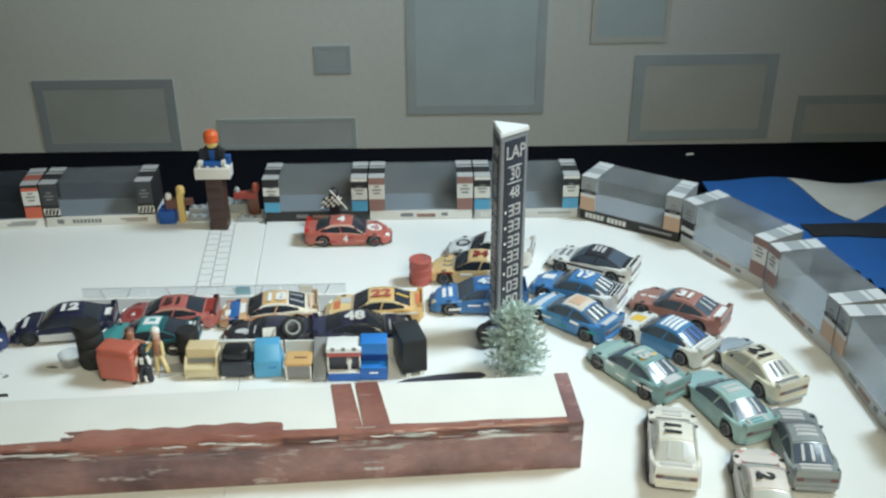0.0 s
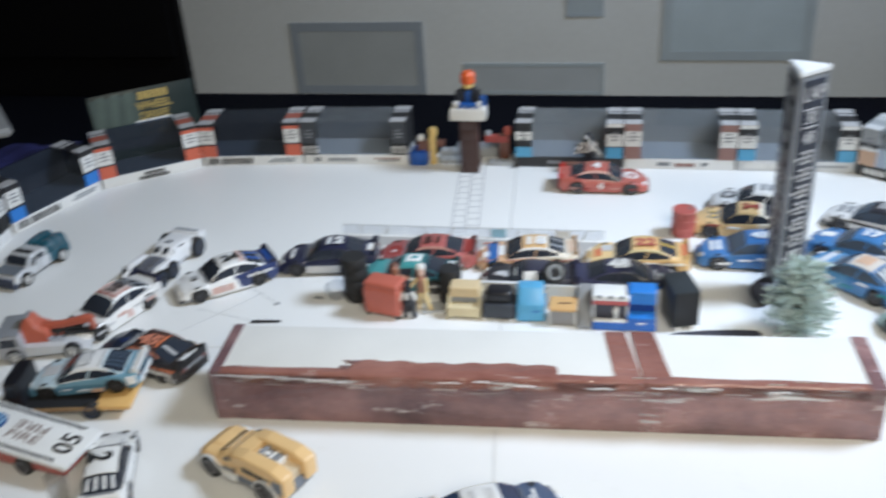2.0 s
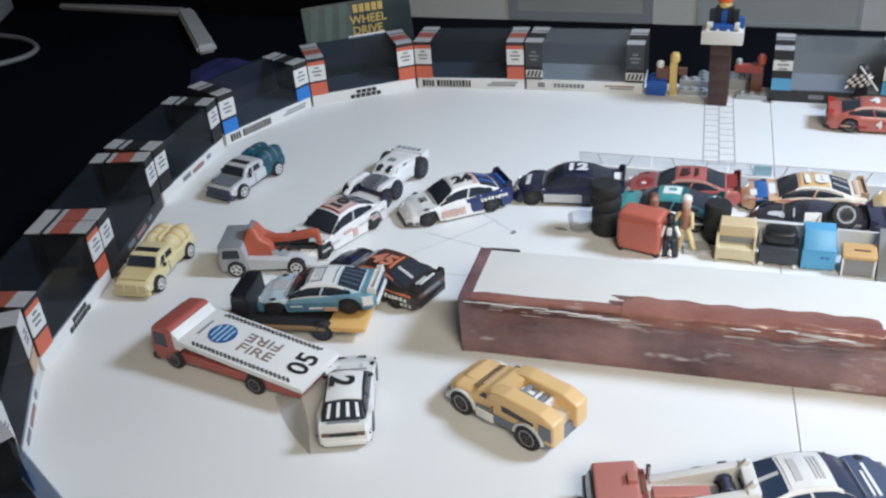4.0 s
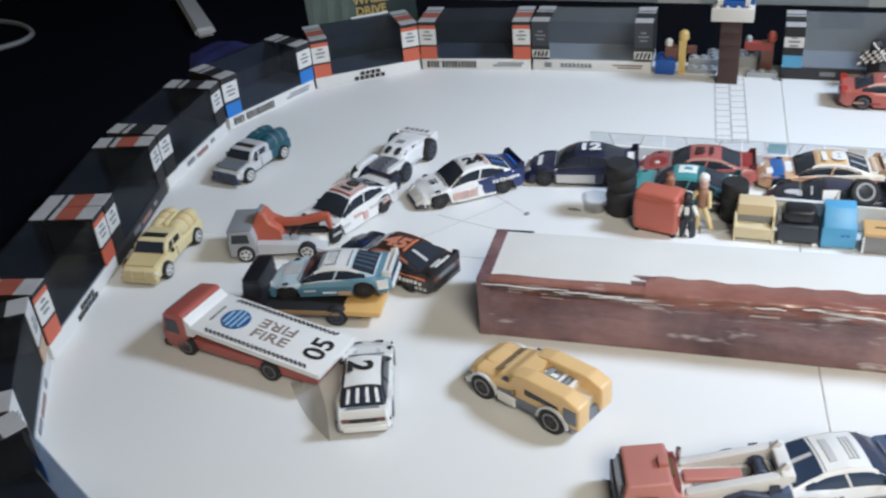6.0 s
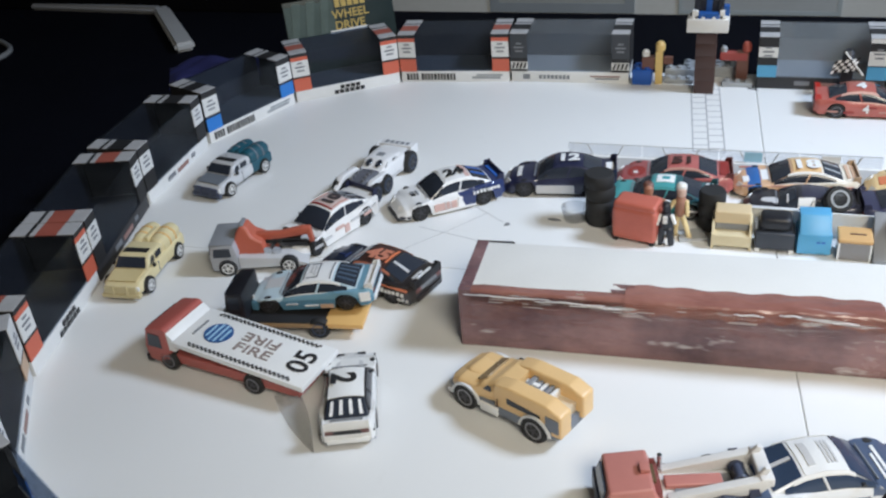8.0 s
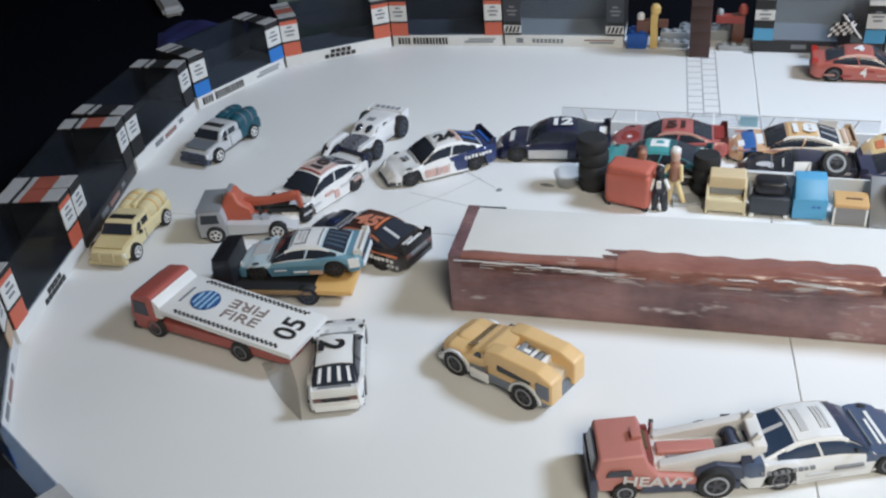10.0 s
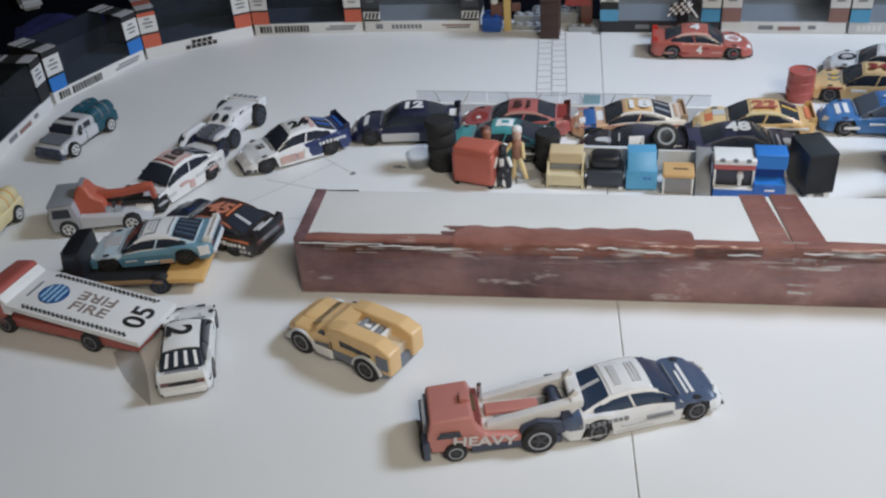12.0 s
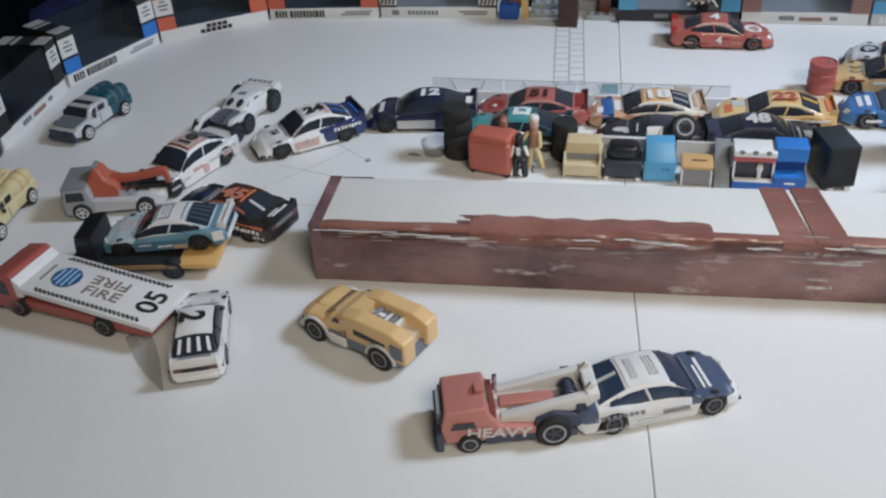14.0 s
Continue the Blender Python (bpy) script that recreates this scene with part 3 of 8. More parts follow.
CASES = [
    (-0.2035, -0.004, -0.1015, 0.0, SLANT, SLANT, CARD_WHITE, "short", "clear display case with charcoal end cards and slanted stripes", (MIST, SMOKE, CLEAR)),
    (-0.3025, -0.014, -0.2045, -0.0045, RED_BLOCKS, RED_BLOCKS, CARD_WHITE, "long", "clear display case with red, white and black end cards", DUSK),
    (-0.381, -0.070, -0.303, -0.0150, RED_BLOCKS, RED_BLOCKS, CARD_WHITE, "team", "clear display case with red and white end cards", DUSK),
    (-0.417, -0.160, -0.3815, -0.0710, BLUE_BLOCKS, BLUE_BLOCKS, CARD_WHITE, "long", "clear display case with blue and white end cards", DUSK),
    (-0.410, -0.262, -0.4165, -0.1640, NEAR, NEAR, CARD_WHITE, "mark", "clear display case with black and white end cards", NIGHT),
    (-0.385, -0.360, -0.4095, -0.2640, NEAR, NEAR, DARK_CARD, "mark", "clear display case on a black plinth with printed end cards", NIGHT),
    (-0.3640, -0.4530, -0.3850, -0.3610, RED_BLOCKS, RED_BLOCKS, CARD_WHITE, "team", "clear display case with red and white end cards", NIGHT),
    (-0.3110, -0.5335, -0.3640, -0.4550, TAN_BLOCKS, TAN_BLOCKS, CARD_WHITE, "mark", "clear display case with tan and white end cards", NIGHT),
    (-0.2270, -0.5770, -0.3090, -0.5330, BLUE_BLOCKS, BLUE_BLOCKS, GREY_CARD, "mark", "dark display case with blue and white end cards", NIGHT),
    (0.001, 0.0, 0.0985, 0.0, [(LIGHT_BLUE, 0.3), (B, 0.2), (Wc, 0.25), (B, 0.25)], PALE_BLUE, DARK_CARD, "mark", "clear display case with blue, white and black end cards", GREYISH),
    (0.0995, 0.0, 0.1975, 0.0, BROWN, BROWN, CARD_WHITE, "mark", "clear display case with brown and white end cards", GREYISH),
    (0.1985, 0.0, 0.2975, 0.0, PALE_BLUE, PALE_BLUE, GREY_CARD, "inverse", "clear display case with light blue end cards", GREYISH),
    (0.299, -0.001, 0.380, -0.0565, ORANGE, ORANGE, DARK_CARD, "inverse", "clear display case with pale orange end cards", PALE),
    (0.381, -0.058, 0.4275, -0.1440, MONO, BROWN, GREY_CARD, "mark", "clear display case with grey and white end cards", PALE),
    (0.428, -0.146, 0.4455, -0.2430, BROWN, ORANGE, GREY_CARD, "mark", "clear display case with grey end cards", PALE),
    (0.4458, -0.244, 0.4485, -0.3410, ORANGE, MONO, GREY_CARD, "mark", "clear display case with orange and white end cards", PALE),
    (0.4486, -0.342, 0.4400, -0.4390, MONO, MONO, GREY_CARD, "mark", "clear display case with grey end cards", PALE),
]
WORN_WHITE = surf("worn_white_card", (0.46, 0.46, 0.47), 0.55, amount=0.3, fine=500, broad=90)
WASHED_RED = surf("washed_red_print", (0.36, 0.10, 0.07), 0.5, amount=0.3, broad=90)
for x0, y0, x1, y1, le, ri, pl, kind, lab, inner in CASES:
    display_case(x0, y0, x1, y1, le, ri, pl, name_strip(kind), lab, inner, WORN_WHITE if inner is not PALE else GREY_CARD, slant=le is SLANT, accent=WASHED_RED if le is RED_BLOCKS or (le is NEAR and pl is DARK_CARD) else None)

# ---- toy stock cars ----
def lerp_table(table, x):
    """Rows of a table read between its knots, eased where there is more than one value."""
    for (xa, *a), (xb, *b) in zip(table, table[1:]):
        if xa <= x <= xb:
            f = (x - xa) / (xb - xa)
            f = f * f * (3 - 2 * f) if len(a) > 1 else f
            return [p + (q - p) * f for p, q in zip(a, b)]
    return list(table[-1][1:]) if x > table[-1][0] else list(table[0][1:])


# x, sill, shoulder height, middle height, half width below, half width at the shoulder
STOCK = [
    (-0.0380, 0.0052, 0.0140, 0.0145, 0.0128, 0.0118),
    (-0.0350, 0.0030, 0.0142, 0.0148, 0.0148, 0.0132),
    (-0.0220, 0.0024, 0.0138, 0.0146, 0.0156, 0.0140),
    (-0.0020, 0.0022, 0.0124, 0.0130, 0.0150, 0.0138),
    (0.0140, 0.0022, 0.0118, 0.0128, 0.0150, 0.0136),
    (0.0240, 0.0024, 0.0112, 0.0122, 0.0156, 0.0134),
    (0.0330, 0.0024, 0.0092, 0.0104, 0.0140, 0.0118),
    (0.0372, 0.0026, 0.0066, 0.0074, 0.0112, 0.0095),
    (0.0385, 0.0032, 0.0052, 0.0056, 0.0092, 0.0080),
]
AXLES = (0.0236, -0.0222)
# x, roof height
CABIN = [(-0.0315, 0.0138), (-0.0240, 0.0170), (-0.0150, 0.0205), (-0.0060, 0.0214), (0.0030, 0.0206), (0.0100, 0.0168), (0.0172, 0.0118)]


def shell_body(table, axles, wheel_r, arch=0.0011, steps=50):
    """A car body skinned over cross sections, its sill lifted in an arch over each wheel."""
    bm = bmesh.new()
    x0, x1 = table[0][0], table[-1][0]
    rings = []
    for k in range(steps + 1):
        x = x0 + (x1 - x0) * k / steps
        sill, sh, top, wb, ws = lerp_table(table, x)
        for ax in axles:
            d = abs(x - ax)
            r = wheel_r + arch
            if d < r:
                sill = max(sill, wheel_r + math.sqrt(r * r - d * d) * 0.95)
        sill = min(sill, sh - 0.0008)
        mid = max(sill + 0.0003, sill + (sh - sill) * 0.55)
        half = [(wb, sill), (wb * 1.0, mid), (wb * 0.5 + ws * 0.5 + 0.0004, (mid + sh) / 2 + 0.0005), (ws, sh), (ws * 0.55, sh + (top - sh) * 0.8), (0, top)]
        pts = half + [(-y, z) for y, z in half[-2::-1]]
        rings.append([bm.verts.new((x, y, z)) for y, z in pts])
    n = len(rings[0])
    for a, b in zip(rings, rings[1:]):
        for k in range(n):
            bm.faces.new((a[k], a[(k + 1) % n], b[(k + 1) % n], b[k]))
    bm.faces.new(rings[0])
    bm.faces.new(rings[-1][::-1])
    return bm


WHEELS = {}
DULL_RIM = surf("dull_rim", (0.20, 0.20, 0.22), 0.4, 0.4)
WHEEL_DARK = surf("wheel_middle", (0.07, 0.07, 0.08), 0.35, 0.6)


def wheel(parent, x, y, r, width, rim_mat=None, name="wheel"):
    """Tyre and rim, the axle across the car; y > 0 on the car's left."""
    side = 1 if y > 0 else -1
    key = (round(r, 5), round(width, 5), rim_mat.name if rim_mat else "", side)
    if key not in WHEELS:
        w = width / 2
        bm = lathe([(r * 0.62, -w), (r * 0.92, -w), (r, -w * 0.6), (r, w * 0.6), (r * 0.92, w), (r * 0.62, w)], 20, "y")
        tyre = bpy.data.meshes.new("tyre")
        bm.to_mesh(tyre)
        bm.free()
        tyre.materials.append(RUBBER)
        tyre.shade_smooth()
        tyre.set_sharp_from_angle(angle=radians(40))
        s = side * w
        bm = lathe([(r * 0.66, s * 0.9), (r * 0.64, s * 1.10), (r * 0.54, s * 1.12), (r * 0.5, s * 0.7), (r * 0.2, s * 0.75), (r * 0.17, s * 1.05), (0.0001, s * 1.08)], 20, "y")
        for k in range(5):
            a = 2 * math.pi * k / 5
            m = Matrix.Rotation(a, 4, "Y")
            add = bmesh.new()
            add_box(add, 0, r * 0.56, min(s * 0.72, s * 1.02), max(s * 0.72, s * 1.02), -r * 0.08, r * 0.08)
            add.transform(m)
            tmp = bpy.data.meshes.new("spoke")
            add.to_mesh(tmp)
            add.free()
            bm.from_mesh(tmp)
            bpy.data.meshes.remove(tmp)
        rim = bpy.data.meshes.new("rim")
        bm.to_mesh(rim)
        bm.free()
        rim.materials.append(rim_mat or DULL_RIM)
        rim.materials.append(rim_mat if rim_mat is CARD_WHITE else WHEEL_DARK)
        for f in rim.polygons:
            f.material_index = 0 if math.hypot(f.center.x, f.center.z) > r * 0.50 else 1
        WHEELS[key] = (tyre, rim)
    tyre, rim = WHEELS[key]
    wob = new(name, tyre)
    wob.parent = parent
    wob.matrix_local = pose(x, y, r, 0, random.uniform(0, 70), 0)
    rob = new("rim", rim)
    rob.parent = wob
    return wob


def roof_text(words, size, x, z, mat, parent, pitch=0.0, bold=0.0002, name="roof_number", turned=False):
    """Reads along the car towards its tail, its top to the car's right, or the other way round."""
    return lettering(name, words, size, pose(x, -0.0022, z, 2.5, pitch, 0) if turned else pose(x, 0.0022, z, -2.5, pitch, 180), mat, parent, bold)


def side_text(words, size, x, y, z, mat, parent, bold=0.0002, name="door_number"):
    side = 1 if y > 0 else -1
    return lettering(name, words, size, pose(x, y, z, 90 if side < 0 else 90, 0, 0 if side < 0 else 180), mat, parent, bold)


def stock_car(m, paint, label, number="", ink=INK, roof=None, pillar=None, hood=(), deck=(), sides=(), spoiler=None, roof_bars=(),
              net=False, rim=None, lower=None, cat="toy car", group="toy stock cars", door=False, roof_size=0.0095, door_ink=None, scale=1.0, glass=None, stripes=(), rail=None, tail=None,
              cabin=CABIN, spans=(-0.0282, -0.0162, -0.0148, 0.0028, 0.0042, 0.0158), high=1.09, badge=(), turned=False):
    """hood, deck: (x0, x1, y0, y1, material) patches; sides: (x0, x1, z0, z1, material); stripes: rear window bars;
    spans: where the rear window, the roof and the windshield begin and end; badge: (x, y, rx, ry, material) ovals on the hood;
    turned: the roof number reads from the car's right."""
    t = thing("toy_car", m @ Matrix.Diagonal((scale, scale, scale * high, 1.0)), label, cat, group)
    glass = glass or GLASS_DARK
    part("body", shell_body(STOCK, AXLES, 0.0058), paint, t, smooth=32)
    # cabin: a skin over arched sections, with the panes laid on it
    zb, zr = 0.0110, 0.0214

    def skin(x, v, lift=0.0):
        zt = lerp_table(cabin, x)[0]
        f = max(0.0, min(1.0, (zt - zb) / (zr - zb)))
        wb, wr = 0.0133, 0.0133 - 0.0033 * f
        a = abs(v)
        crown = 0.0009 * f + 0.0004
        if a < 0.6:
            y, z = wr * a / 0.6, zt - crown * (a / 0.6) ** 2
        else:
            g = (a - 0.6) / 0.4
            y, z = wr + (wb - wr) * g + 0.0006 * math.sin(math.pi * g), (zt - crown) + (zb - zt + crown) * g
        d = Vector((0.0, y, (z - zb) * 0.9 + 0.003)).normalized() * lift
        s = 1 if v >= 0 else -1
        return Vector((x, s * (y + d.y), z + d.z))

    def patch(x0, x1, v0, v1, lift, nx=8, nv=8, lean=0.0):
        bm = bmesh.new()
        rows = []
        for i in range(nx + 1):
            x = x0 + (x1 - x0) * i / nx
            rows.append([bm.verts.new(skin(x + lean * (abs(v0 + (v1 - v0) * j / nv) - 0.6), v0 + (v1 - v0) * j / nv, lift)) for j in range(nv + 1)])
        for r0, r1 in zip(rows, rows[1:]):
            for j in range(nv):
                bm.faces.new((r0[j], r0[j + 1], r1[j + 1], r1[j]))
        geo = bmesh.ops.extrude_face_region(bm, geom=bm.faces[:])
        bmesh.ops.translate(bm, vec=(0, 0, -0.0006), verts=[g for g in geo["geom"] if isinstance(g, bmesh.types.BMVert)])
        return bm

    part("cabin", patch(cabin[0][0], cabin[-1][0], -1.0, 1.0, 0.0, 24, 20), pillar or paint, t, smooth=60)
    part("roof", patch(spans[2], spans[3], -0.58, 0.58, 0.00035, 8, 8), roof or paint, t, smooth=60)
    part("windshield", patch(spans[4], spans[5], -0.60, 0.60, 0.0004), glass, t, smooth=60)
    rear = part("rear_window", patch(spans[0], spans[1], -0.56, 0.56, 0.0004), glass, t, smooth=60)
    for y, mat in stripes:
        v = (y - 0.5) * 1.1
        part("window_bar", patch(spans[0] + 0.001, spans[1] - 0.001, v - 0.045, v + 0.045, 0.0008, 6, 2), mat, rear, smooth=60)
    for s in (1, -1):
        pane = part("side_window", patch(cabin[0][0] + 0.0078, cabin[-1][0] - 0.0030, 0.650 * s, 0.935 * s, 0.0004, 16, 4), glass, t, smooth=60)
        part("window_post", patch(spans[2] + 0.0062, spans[2] + 0.0071, 0.645 * s, 0.945 * s, 0.0007, 2, 4, 0.010), pillar or paint, pane, smooth=60)
    if rail:
        for sd in (1, -1):
            part("roof_rail", patch(-0.0200, 0.0060, 0.595 * sd, 0.655 * sd, 0.0007, 12, 2), rail, t, smooth=60)
            part("door_line", patch(-0.0225, 0.0130, 0.905 * sd, 0.960 * sd, 0.0006, 12, 2), rail, t, smooth=60)
    part("chassis", box(-0.0345, 0.034, -0.0120, 0.0120, 0.0022, 0.0088), BLACK_PLASTIC, t)
    part("splitter", box(0.0310, 0.0392, -0.0105, 0.0105, 0.0016, 0.0026, 0.0004), BLACK_PLASTIC, t)
    part("grille", box(0.0374, 0.0392, -0.0072, 0.0072, 0.0030, 0.0046, 0.0003), BLACK_PLASTIC, t)
    part("air_dam", outline([(0.0345, 0.0018), (0.0392, 0.0018), (0.0390, 0.0030), (0.0345, 0.0034)], 0.0102, 0.0004), surf("dark_trim", (0.06, 0.065, 0.08), 0.45), t)
    part("hood_seam", panel([(0.0166, -0.0105, 0.0127), (0.0172, -0.0105, 0.0127), (0.0172, 0.0105, 0.0127), (0.0166, 0.0105, 0.0127)], 1.0, 0.0001), INK_GREY, t)
    for s in (1, -1):
        part("spoiler_end", outline([(-0.0385, 0.0125), (-0.0330, 0.0135), (-0.0345, 0.0176), (-0.0385, 0.0178)], 0.0004, 0.0001), spoiler or paint, t).location = (0, s * 0.0122, 0)
    part("rear_bumper", box(-0.0388, -0.0372, -0.0118, 0.0118, 0.0040, 0.0072, 0.0005), lower or paint, t)
    part("tail_panel", box(-0.0386, -0.0374, -0.0076, 0.0076, 0.0098, 0.0120, 0.0002), tail or INK_GREY, t)
    for s in (1, -1):
        part("headlight", panel([(0.0372, s * 0.0062, 0.0064), (0.0345, s * 0.0102, 0.0072), (0.0330, s * 0.0098, 0.0094), (0.0352, s * 0.0056, 0.0094)][::s], 1.0, 0.0004), CARD_WHITE, t)
        part("tail_light", box(-0.0386, -0.0376, s * 0.0098 - 0.0022, s * 0.0098 + 0.0022, 0.0100, 0.0122, 0.0002), INK_TAIL, t)
        part("mirror", box(0.0080, 0.0096, s * 0.0140 - 0.0009, s * 0.0140 + 0.0009, 0.0138, 0.0150, 0.0003), BLACK_PLASTIC, t)
    part("spoiler", box(-0.0382, -0.0374, -0.0125, 0.0125, 0.0136, 0.0176, 0.0002), spoiler or paint, t)
    for x in AXLES:
        for s in (1, -1):
            wheel(t, x, s * 0.0132, 0.0058, 0.0046, rim)
    for x0, x1, y0, y1, mat in hood:
        za, zc = lerp_table(STOCK, x0), lerp_table(STOCK, x1)
        z = lambda row, y: row[2] + (row[1] - row[2]) * min(1.0, abs(y) / row[4]) ** 2  # noqa: E731
        part("hood_mark", panel([(x0, y0, z(za, y0)), (x1, y0, z(zc, y0)), (x1, y1, z(zc, y1)), (x0, y1, z(za, y1))], 1.0, 0.0003), mat, t)
    for k, (cx, cy, rx, ry, mat) in enumerate(badge):
        bm = bmesh.new()
        ring = []
        for j in range(20):
            a = 2 * math.pi * j / 20
            x, y = cx + rx * math.cos(a), cy + ry * math.sin(a)
            row = lerp_table(STOCK, x)
            ring.append(bm.verts.new((x, y, row[2] + (row[1] - row[2]) * min(1.0, abs(y) / row[4]) ** 2 + 0.0003 + 0.0002 * k)))
        geo = bmesh.ops.extrude_face_region(bm, geom=[bm.faces.new(ring)])
        bmesh.ops.translate(bm, vec=(0, 0, -0.0003), verts=[g for g in geo["geom"] if isinstance(g, bmesh.types.BMVert)])
        part("hood_badge", bm, mat, t)
    for x0, x1, y0, y1, mat in deck:
        z = lerp_table(STOCK, x0)[2]
        part("deck_mark", panel([(x0, y0, z), (x1, y0, z), (x1, y1, z), (x0, y1, z)], 1.0, 0.0003), mat, t)
    for x0, x1, z0, z1, mat in sides:
        for s in (1, -1):
            w0, w1 = lerp_table(STOCK, x0)[3], lerp_table(STOCK, x1)[3]
            q = [(x0, s * w0, z0), (x1, s * w1, z0), (x1, s * w1, z1), (x0, s * w0, z1)]
            part("side_mark", panel(q if s < 0 else q[::-1], 1.0, 0.0004), mat, t)
    for x0, x1, y0, y1, mat in roof_bars:
        part("roof_mark", patch(x0, x1, y0 / 0.0167, y1 / 0.0167, 0.0007, 4, 4), mat, t, smooth=60)
    if number:
        roof_text(number, roof_size * 1.36, -0.0060, zr + 0.0006, ink, t, pitch=-1.5, bold=0.0007, turned=turned)
        if door:
            for s in (1, -1):
                side_text(number, 0.0088, -0.0020, s * 0.01565, 0.0080, door_ink or ink, t, bold=0.0003)
    return t


def spray(x0, x1, z0, z1, n, mats, seed):
    """Small sponsor bars scattered on a car's side."""
    r, out = random.Random(seed), []
    for k in range(n):
        x = x0 + (x1 - x0) * (k + r.random() * 0.4) / n
        z = z0 + (z1 - z0) * r.random()
        out.append((x, x + (x1 - x0) / n * 0.62, z, z + 0.0010 + 0.0008 * r.random(), r.choice(mats)))
    return out


def script(x0, x1, z0, z1, n, mat, seed=1):
    """A line of print on a car's side, one bar a letter."""
    r, out, step = random.Random(seed), [], (x1 - x0) / n
    for k in range(n):
        low, high = r.uniform(0.0, 0.25) * (z1 - z0), r.uniform(0.0, 0.25) * (z1 - z0)
        out.append((x0 + k * step, x0 + k * step + step * r.uniform(0.5, 0.75), z0 + low, z1 - high, mat))
    return out


def bars_on(x0, x1, y0, y1, n, mat, along=False):
    """A few parallel print bars on a flat patch."""
    out = []
    for k in range(n):
        if along:
            y = y0 + (y1 - y0) * (k + 0.15) / n
            out.append((x0, x1, y, y + (y1 - y0) / n * 0.6, mat))
        else:
            x = x0 + (x1 - x0) * (k + 0.15) / n
            out.append((x, x + (x1 - x0) / n * 0.6, y0, y1, mat))
    return out


NAVY = (0.018, 0.021, 0.055)
INK_WHITE = surf("white_ink", (0.82, 0.82, 0.82), 0.45, bump=0)
INK_ORANGE = surf("orange_ink", (0.66, 0.20, 0.09), 0.45, bump=0)
INK_DARK_RED = surf("dark_red_ink", (0.28, 0.035, 0.03), 0.45, bump=0)
INK_TAIL = surf("dull_red_grey_lens", (0.16, 0.075, 0.07), 0.4, bump=0)
INK_TEAL = surf("teal_ink", (0.03, 0.30, 0.33), 0.45, bump=0)
INK_NAVY = surf("navy_ink", (0.02, 0.035, 0.12), 0.45, bump=0)
INK_BLUE = surf("blue_ink", (0.03, 0.13, 0.50), 0.45, bump=0)
INK_YELLOW = surf("yellow_ink", (0.80, 0.52, 0.08), 0.45, bump=0)
INK_SILVER = surf("silver_ink", (0.55, 0.55, 0.56), 0.4, bump=0)

PINK_INK = surf("dull_pink_ink", (0.52, 0.27, 0.23), 0.5, bump=0)

# victory car by the cases
stock_car(at(0.0825, -0.0400, 0.0), split_paint("red_car_paint", (0.45, 0.12, 0.095)), "red stock car carrying a chequered flag near the cases", "4", INK_WHITE, door=True, rail=surf("pale_pink_ink", (0.66, 0.40, 0.34), 0.5, bump=0),
          high=1.0, turned=True, badge=[(0.0235, 0.0, 0.0068, 0.0066, INK_WHITE), (0.0240, -0.0005, 0.0042, 0.0030, surf("rose_badge_ink", (0.50, 0.30, 0.30), 0.5, bump=0))], sides=spray(-0.030, 0.030, 0.0045, 0.010, 5, [PINK_INK, INK_DARK_RED], 4), spoiler=surf("red_spoiler", (0.5, 0.04, 0.03), 0.4))
# the row in the pit lane
stock_car(at(-0.1235, -0.1935, 188), split_paint("navy_black_paint", NAVY), "dark navy stock car in the pit lane", "12", INK_WHITE,
          hood=[(0.026, 0.029, -0.007, 0.007, INK_WHITE)], sides=[(-0.010, 0.0158, 0.0030, 0.0082, INK_SILVER), (0.002, 0.010, 0.0046, 0.0060, INK_GREY), (-0.029, -0.026, 0.009, 0.0125, INK_WHITE)], roof_size=0.0112, rim=BLACK_PLASTIC,
          deck=[(-0.036, -0.031, -0.005, 0.005, INK_WHITE)])
# the small white oval on this hood is a painted highlight
stock_car(at(-0.0485, -0.1800, 184), split_paint("dark_red_paint", (0.33, 0.085, 0.085), (0.43, 0.125, 0.115), 0.01), "red stock car with gold roof number in the pit lane", "51", surf("dark_brown_ink", (0.05, 0.022, 0.02), 0.5, bump=0), rail=PINK_INK, roof_size=0.0105, high=0.92,
          badge=[(0.0245, 0.002, 0.0060, 0.0070, INK_DARK_RED), (0.0250, 0.004, 0.0016, 0.0012, INK_WHITE)], sides=spray(-0.03, 0.03, 0.004, 0.011, 6, [INK_WHITE, INK_DARK_RED, INK_BLUE], 7), deck=[(-0.036, -0.030, -0.009, 0.009, INK_DARK_RED)], spoiler=surf("dark_red_spoiler", (0.12, 0.03, 0.03), 0.45))
stock_car(at(-0.0560, -0.2130, 180), split_paint("teal_paint", (0.07, 0.31, 0.32), (0.02, 0.10, 0.12), -0.012), "teal stock car behind the red tool chest", "", INK_WHITE,
          roof_bars=[(-0.011, 0.0005, -0.006, 0.004, INK_WHITE), (-0.008, -0.003, -0.003, 0.001, INK_TEAL)], sides=spray(-0.03, 0.03, 0.004, 0.011, 5, [INK_WHITE, INK_TEAL], 9), deck=bars_on(-0.037, -0.030, -0.009, 0.009, 2, INK_WHITE), scale=0.98, high=1.02)
